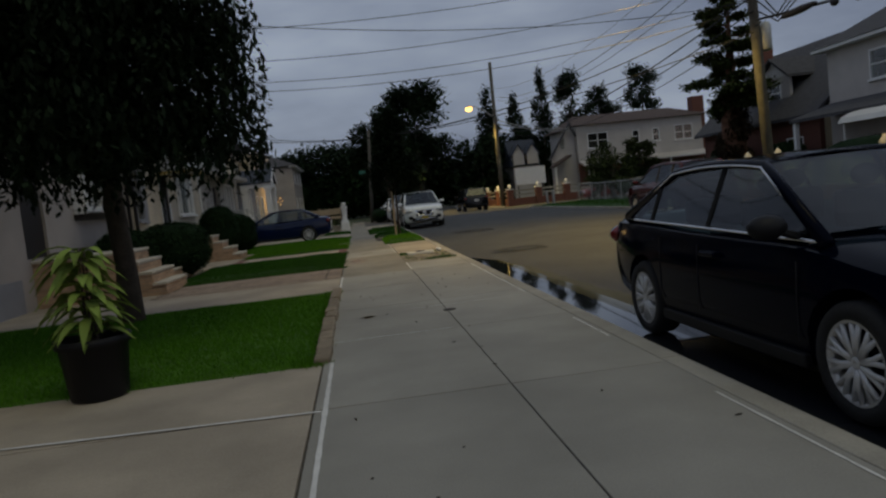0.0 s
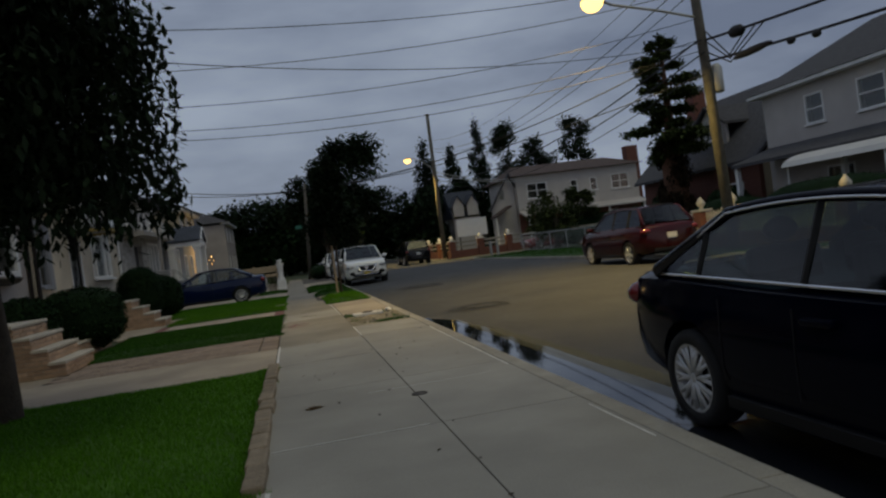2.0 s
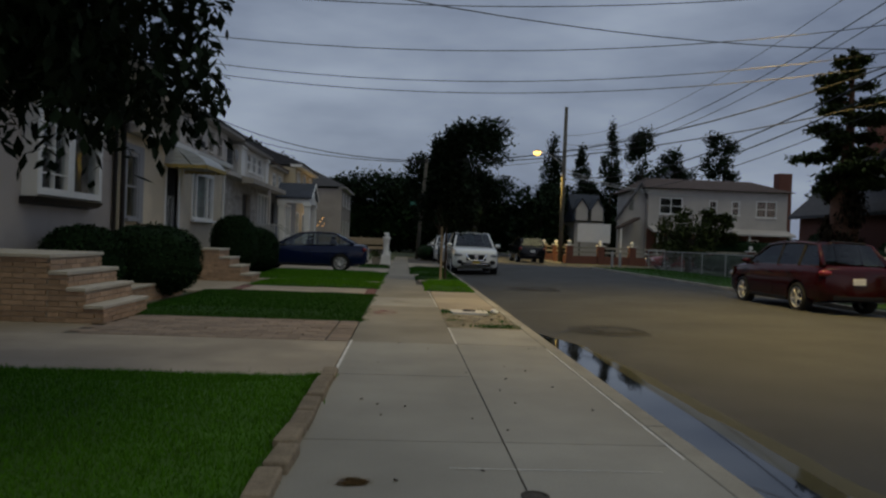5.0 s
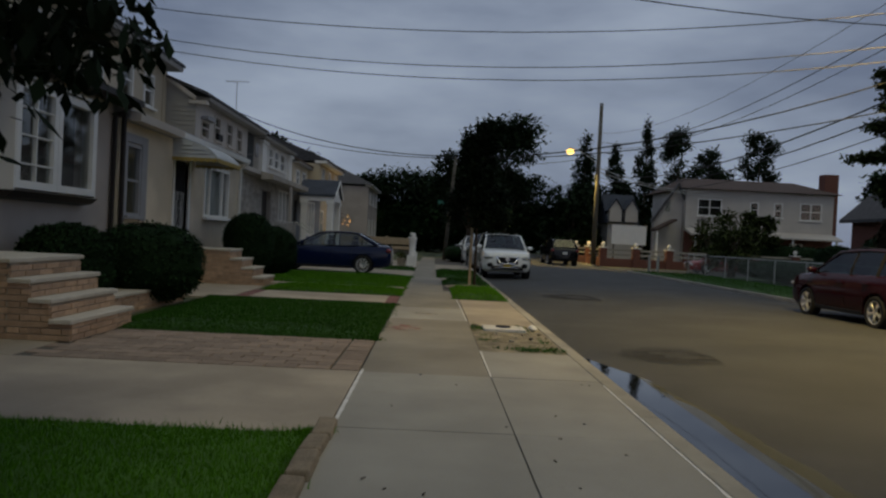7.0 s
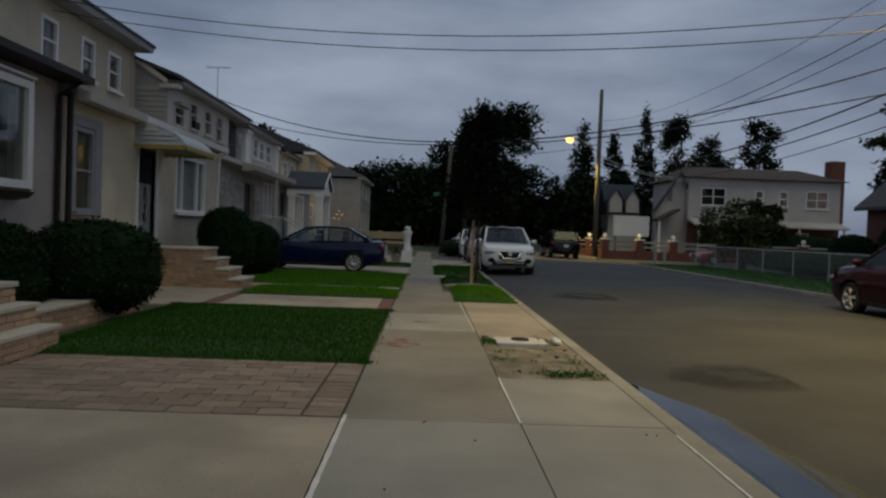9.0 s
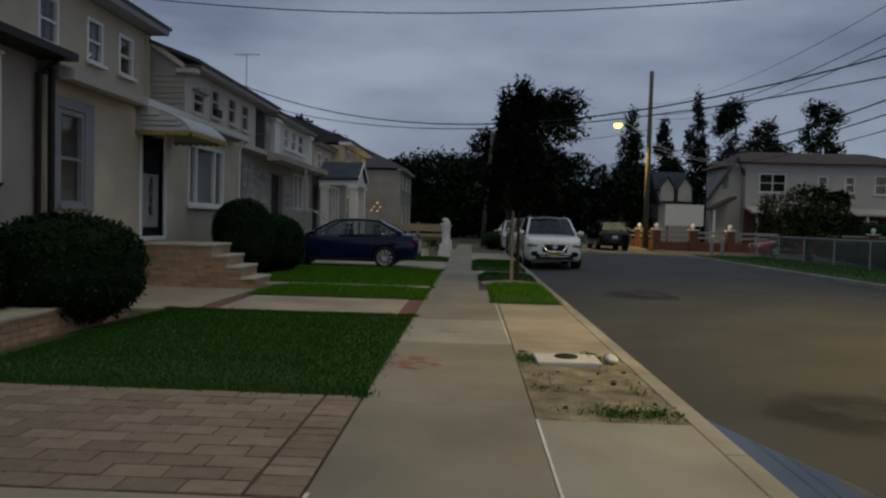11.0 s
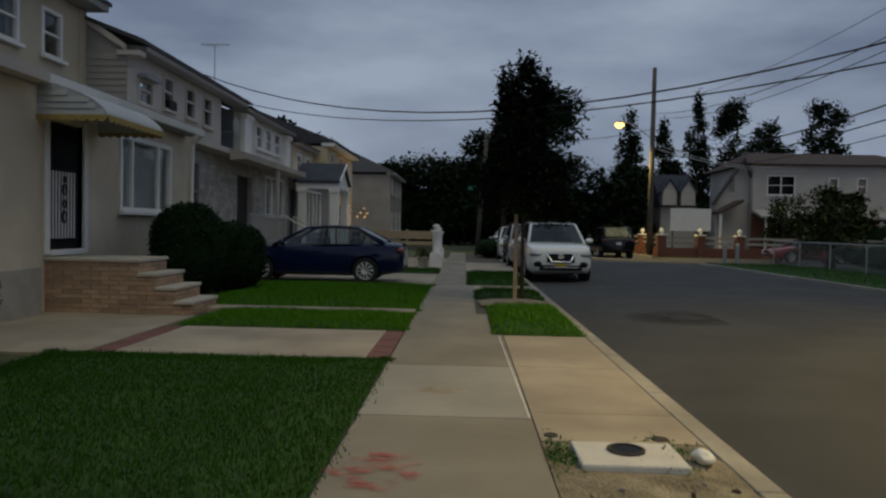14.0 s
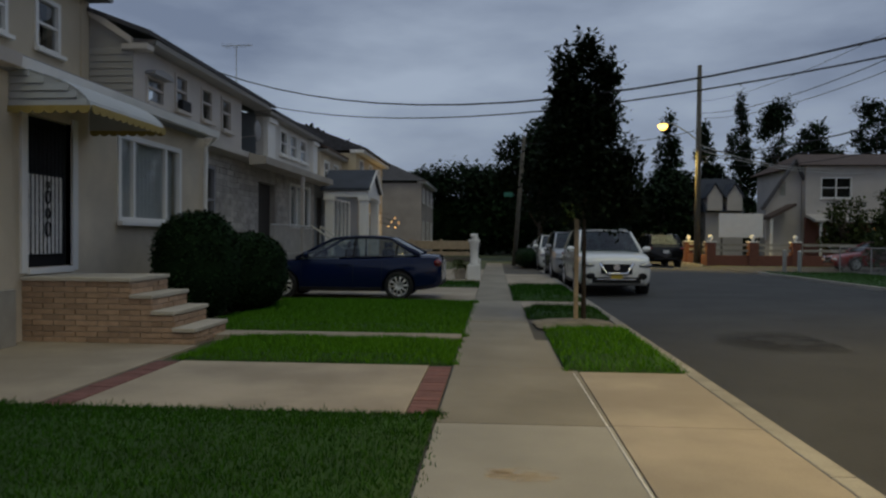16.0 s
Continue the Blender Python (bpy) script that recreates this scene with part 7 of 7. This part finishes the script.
edging(-0.02, 7.3, 12.3)


def dirt_patch():
    """The bare tree pit in the sidewalk, with weeds, a concrete box with an iron lid and litter."""
    bm = bmesh.new()
    x0, x1, y0, y1 = SW + 0.004, KX - 0.165, 16.27, 18.83
    n, m = 30, 60
    g = [[bm.verts.new((x0 + (x1 - x0) * i / n, y0 + (y1 - y0) * j / m, -0.002 + 0.014 * noise.noise((i * 0.22, j * 0.2, 2)) + 0.006 * noise.noise((i * 0.9, j * 0.8, 7)))) for j in range(m + 1)] for i in range(n + 1)]
    for i in range(n):
        for j in range(m):
            bm.faces.new((g[i][j], g[i + 1][j], g[i + 1][j + 1], g[i][j + 1]))
    tagged(part("tree_pit", bm, DIRT, smooth=True), "bare sandy tree pit with scattered weeds", "dirt", kind="structure")
    rng = np.random.RandomState(9)
    for k, (cx, cy, rx, ry, cnt) in enumerate(((1.45, 18.55, 0.13, 0.26, 1000), (2.14, 18.6, 0.16, 0.26, 900), (1.5, 17.25, 0.13, 0.10, 220), (2.12, 16.48, 0.36, 0.15, 2200), (1.5, 17.75, 0.1, 0.08, 90), (2.3, 17.2, 0.08, 0.34, 220))):
        w = thing("weeds", "tufts of green weeds in bare soil", "weeds", cx, cy, -0.005)
        pts = np.stack([rng.normal(0, rx * 0.6, cnt), rng.normal(0, ry * 0.6, cnt), rng.rand(cnt) * 0.025], 1)
        pts[:, 0] = np.clip(pts[:, 0], x0 + 0.02 - cx, x1 - 0.02 - cx)
        tagged(leaves_mesh("blades", pts[: cnt // 2], 0.010, rng, GRASS, w, 4.2, 0.0), kind="stuff")
    b = thing("valve_box", "pale concrete box with a round iron lid", "valve box", 1.86, 18.52, 0)
    part("block", boxm(-0.33, 0.33, -0.24, 0.24, -0.12, 0.035, 0.015), mat("pale_concrete", (0.62, 0.60, 0.56), 0.85, 0.12, 5, 60, 0.2), b)
    part("lid_ring", lathe(bmesh.new(), [(0.12, 0.036), (0.12, 0.05), (0.095, 0.05), (0.095, 0.04)], 0, 0.05, 24), mat("rusty_iron", (0.06, 0.05, 0.045), 0.8, 0.3, 12, 60, 0.3, metal=0.4), b)
    part("lid", lathe(bmesh.new(), [(0.092, 0.036), (0.092, 0.044), (0.02, 0.046)], 0, 0.05, 24), BLACK_PLASTIC, b)
    bag = thing("crumpled_bag", "crumpled white plastic bag on the soil", "litter", 2.31, 18.45, 0.0)
    bb = bmesh.new()
    bmesh.ops.create_icosphere(bb, subdivisions=3, radius=0.068)
    for v in bb.verts:
        k = 1 + 0.35 * noise.noise(v.co * 14)
        v.co = Vector((v.co.x * k, v.co.y * k, max(-0.02, v.co.z * 0.7 * k + 0.05)))
    part("bag", bb, WHITE_PAINT, bag)
    for k in range(16):
        st_ = thing("stone", "small grey stone on bare soil", "stone", rng.uniform(1.5, 2.35), rng.uniform(16.4, 18.1), -0.006, group="stones in the tree pit")
        part("pebble", ellipsoid(0, 0, 0.012, rng.uniform(0.012, 0.035), rng.uniform(0.012, 0.03), 0.018, 1), BARK if k % 2 else KERB, st_)


dirt_patch()


def iron_cap(x, y, r):
    c = thing("utility_cover", "small round iron cap set in concrete", "cap", x, y, 0)
    part("ring", lathe(bmesh.new(), [(r, 0.0), (r, 0.008), (r * 0.8, 0.008), (r * 0.78, 0.004), (0.01, 0.005)], sides=20), mat("dark_iron", (0.07, 0.06, 0.05), 0.75, 0.3, 14, 60, 0.3, metal=0.4), c)


iron_cap(1.37, 9.33, 0.075)
iron_cap(1.43, 18.98, 0.05)
iron_cap(2.18, 18.95, 0.06)


def chalk_mark(name, x, y, rx, ry, color, seed, label):
    bm = bmesh.new()
    rng = np.random.RandomState(seed)
    for k in range(70):
        a, d = rng.rand() * 6.28, math.sqrt(rng.rand())
        px, py, s = x + rx * d * math.cos(a), y + ry * d * math.sin(a), 0.02 + 0.05 * rng.rand()
        blob(bm, px, py, s, s * 0.5, 0.0055 + 0.0001 * k, k, 9, 0.5, 0.0)
    tagged(part(name, bm, color), label, "paint mark", kind="structure")


chalk_mark("spray_mark", 0.30, 18.15, 0.27, 0.32, sheer("faded_red_spray", (0.52, 0.11, 0.11), 0.24), 3, "faded red spray paint on concrete")
chalk_mark("spray_mark", 0.62, 20.25, 0.2, 0.14, sheer("faded_orange_spray", (0.72, 0.45, 0.16), 0.06), 4, "faded orange spray paint on concrete")
chalk_mark("spray_mark", 0.42, 9.5, 0.08, 0.08, sheer("faint_orange_spray", (0.7, 0.45, 0.2), 0.02), 5, "faint orange spray paint on concrete")

for k in range(34):
    rng_ = random.Random(k)
    d_ = thing("twig", "fallen leaf scrap on the sidewalk", "leaf litter", rng_.uniform(0.1, 2.4), rng_.uniform(3, 15), 0.004, rng_.uniform(0, 360), group="leaf litter")
    part("scrap", ellipsoid(0, 0, 0.004, rng_.uniform(0.008, 0.028), 0.008, 0.005, 1), BARK, d_)


def potted_plant(x, y, label, r=0.27, h=0.5, leaf=LEAF_LIME, tall=0.55, potm=None, n=70, seed=2):
    rng = np.random.RandomState(seed)
    t = thing("potted_plant", label, "plant", x, y, 0)
    pot = part("pot", lathe(bmesh.new(), [(r * 0.78, 0.0), (r * 0.82, 0.02), (r * 0.98, h * 0.86), (r * 1.06, h * 0.87), (r * 1.08, h), (r * 0.98, h), (r * 0.95, h * 0.9), (0.01, h * 0.9)], sides=28), potm or BLACK_PLASTIC, t, smooth=True)
    st_ = bmesh.new()
    lv = bmesh.new()
    for k in range(n):
        a, z = rng.rand() * 6.28, h + tall * rng.rand() ** 0.8
        d = 0.05 + 0.10 * rng.rand()
        root = Vector((0.03 * math.cos(a), 0.03 * math.sin(a), z))
        ln = 0.14 + 0.12 * rng.rand()
        up = 0.5 - 0.9 * rng.rand()
        u = Vector((math.cos(a), math.sin(a), 0))
        s = Vector((-math.sin(a), math.cos(a), 0))
        prev = None
        for q in range(6):
            f = q / 5
            c = root + u * (d * f + ln * f) + Vector((0, 0, ln * (up * f + 0.6 * f - 1.25 * f * f)))
            wd = 0.042 * math.sin(math.pi * min(1, 0.12 + 0.88 * f)) + 0.002
            cur = (lv.verts.new(c - s * wd + Vector((0, 0, 0.012))), lv.verts.new(c), lv.verts.new(c + s * wd + Vector((0, 0, 0.012))))
            if prev:
                lv.faces.new((prev[0], prev[1], cur[1], cur[0]))
                lv.faces.new((prev[1], prev[2], cur[2], cur[1]))
            prev = cur
    for k in range(3):
        tube(st_, [(0.04 * (k - 1), 0, h * 0.88), (0.02 * (k - 1), 0.02, h + tall)], [0.016, 0.008], 6)
    part("stem", st_, BARK, t)
    part("foliage", lv, leaf, t, smooth=True)
    return t


potted_plant(-1.80, 7.2, "leafy pale green plant in a black plastic tub", tall=0.72, n=95)
potted_plant(-0.75, 40.6, "small green plant in a pot by the driveway", 0.22, 0.35, LEAF_PINE, 0.3, TREAD, 40, 5)
fl = thing("flower_clump", "yellow flowers on a low green bush", "flowers", -6.0, 10.6, 0.0)
rngf = np.random.RandomState(6)
vf = rngf.normal(size=(160, 3))
vf /= np.linalg.norm(vf, axis=1)[:, None]
leaves_mesh("blossom", np.stack([vf[:, 0] * 0.5, vf[:, 1] * 0.5, 0.36 + np.abs(vf[:, 2]) * 0.36], 1), 0.05, rngf, YELLOW_PETAL, fl, 1.1)
part("stem", tubem([(0, 0, 0), (0, 0, 0.4)], 0.015, 6), BARK, fl)


def gate_pillar(x, y, h, label):
    """A white turned pillar with an ornament on top."""
    p = thing("garden_pillar", label, "pillar", x, y, 0)
    part("plinth", boxm(-0.22, 0.22, -0.22, 0.22, -0.05, 0.5, 0.02), WHITE_PAINT, p)
    part("shaft", lathe(bmesh.new(), [(0.18, 0.5), (0.12, 0.56), (0.13, 0.9), (0.16, h * 0.8), (0.2, h * 0.84), (0.2, h * 0.88)], sides=16), WHITE_PAINT, p, smooth=True)
    part("ornament", lathe(bmesh.new(), [(0.1, h * 0.88), (0.06, h * 0.91), (0.14, h * 0.95), (0.12, h), (0.02, h + 0.02)], sides=14), WHITE_PAINT, p, smooth=True)


gate_pillar(-0.26, 40.2, 1.55, "white ornamental pillar beside the sidewalk")
gate_pillar(-0.4, 47.3, 1.45, "white pillar at the end of a wooden fence")
fn = thing("board_fence", "low fence of long pale boards with dark gaps", "fence", -2.5, 47.4, 0)
for k, (za, zb, m_) in enumerate(((0.35, 0.55, ASPHALT_POLE), (0.62, 0.8, STAKE), (0.9, 1.28, STAKE))):
    part("board", boxm(-2.3, 1.9, 0, 0.04, za, zb, 0.006), m_, fn)
for k in range(4):
    part("post", boxm(-2.2 + k * 1.35, -2.08 + k * 1.35, 0.041, 0.14, -0.1, 1.35, 0.008), STAKE, fn)


def antenna(x, y, z):
    a = thing("antenna", "thin metal television aerial on a roof", "antenna", x, y, z)
    part("mast", tubem([(0, 0, -1.2), (0, 0, 1.1)], 0.018, 6), STEEL, a)
    part("boom", tubem([(-0.5, -0.1, 1.05), (0.55, 0.1, 1.12)], 0.014, 6), STEEL, a)
    for k in range(7):
        xx = -0.45 + k * 0.15
        part("element", tubem([(xx + 0.05, -0.35 + 0.02 * k, 1.08), (xx - 0.05, 0.35 - 0.02 * k, 1.08)], 0.008, 5), STEEL, a)


antenna(-8.9, 41.0, 7.2)

# dish on the recessed wall, equipment on the near pole
dish = thing("satellite_dish", "small grey satellite dish on the house front", "dish", -7.35, 37.9, 4.5)
part("bowl", ellipsoid(0.3, 0, 0.25, 0.06, 0.3, 0.33, 2), GREY_TRIM, dish, smooth=True)
part("arm", tubem([(-0.6, 0, 0.0), (0.26, 0, 0.1)], 0.02, 6), STEEL, dish)


def pole_gear():
    g = thing("pole_equipment", "grey transformer can, junction boxes and brackets on the pole", "transformer", 12.35, 20.6, 0)
    part("can", lathe(bmesh.new(), [(0.14, 4.5), (0.17, 4.55), (0.17, 5.2), (0.1, 5.3)], 0.32, 0.1, 16), STEEL, g, smooth=True)
    part("can_bracket", tubem([(0.05, 0.1, 4.8), (0.3, 0.1, 4.8)], 0.03, 6), STEEL, g)
    for k, (dy, zz, ln, rr) in enumerate(((-2.0, 5.1, 0.8, 0.10), (-1.5, 5.75, 0.28, 0.16), (-3.4, 4.92, 0.12, 0.09), (-4.2, 4.83, 0.12, 0.09))):
        part("splice_case", ellipsoid(-0.05, dy, zz, rr, ln, rr, 2), CABLE, g, smooth=True)
    for k in range(3):
        part("jumper", tubem([(0, -0.1, 6.2 - 0.3 * k), (0.1, -0.9, 5.3 - 0.1 * k), (0, -1.8 - 0.4 * k, 5.7)], 0.02, 6), CABLE, g)


pole_gear()


def planter_wall():
    """Low brick edge round the bushes beside the first steps."""
    w = thing("planter_wall", "low brown brick wall round the bushes", "wall", -4.0, 18, 0)
    core = part("core", boxm(-0.62, 0.0, -0.72, 2.9, -0.05, 0.26), MORTAR, w)
    brick_face(w, "x", 0.0, 1, -0.72, 2.9, 0.0, 0.26, BRICK_TAN, 0.3, 0.062)
    part("coping", boxm(-0.66, 0.04, -0.72, 2.94, 0.262, 0.31, 0.01), TREAD, w)


planter_wall()


def porch_lights():
    """String of small warm bulbs and a lit lantern on a porch far along the row."""
    for k in range(5):
        b = thing("string_bulb", "small warm bulb on a porch", "bulb", -5.25 + 0.05 * (k % 3), 53.6 + k * 0.9, 2.0 + 0.5 * ((k * 7) % 3) / 2, group="porch lights")
        part("bulb", ellipsoid(0, 0, 0, 0.03, 0.03, 0.04, 2), WARM, b)
        part("cap", lathe(bmesh.new(), [(0.02, 0.05), (0.025, 0.08), (0.01, 0.1)], sides=8), BLACK_PLASTIC, b)
        part("cord", tubem([(0, 0, 0.08), (-0.98, 0, 0.35)], 0.006, 4), CABLE, b)
    ld = bpy.data.lights.new("porch_lamp", "POINT")
    ld.energy, ld.color, ld.shadow_soft_size = 170, (1.0, 0.6, 0.25), 0.1
    new("porch_lamp_light", ld).location = (-4.9, 55.6, 2.5)


porch_lights()
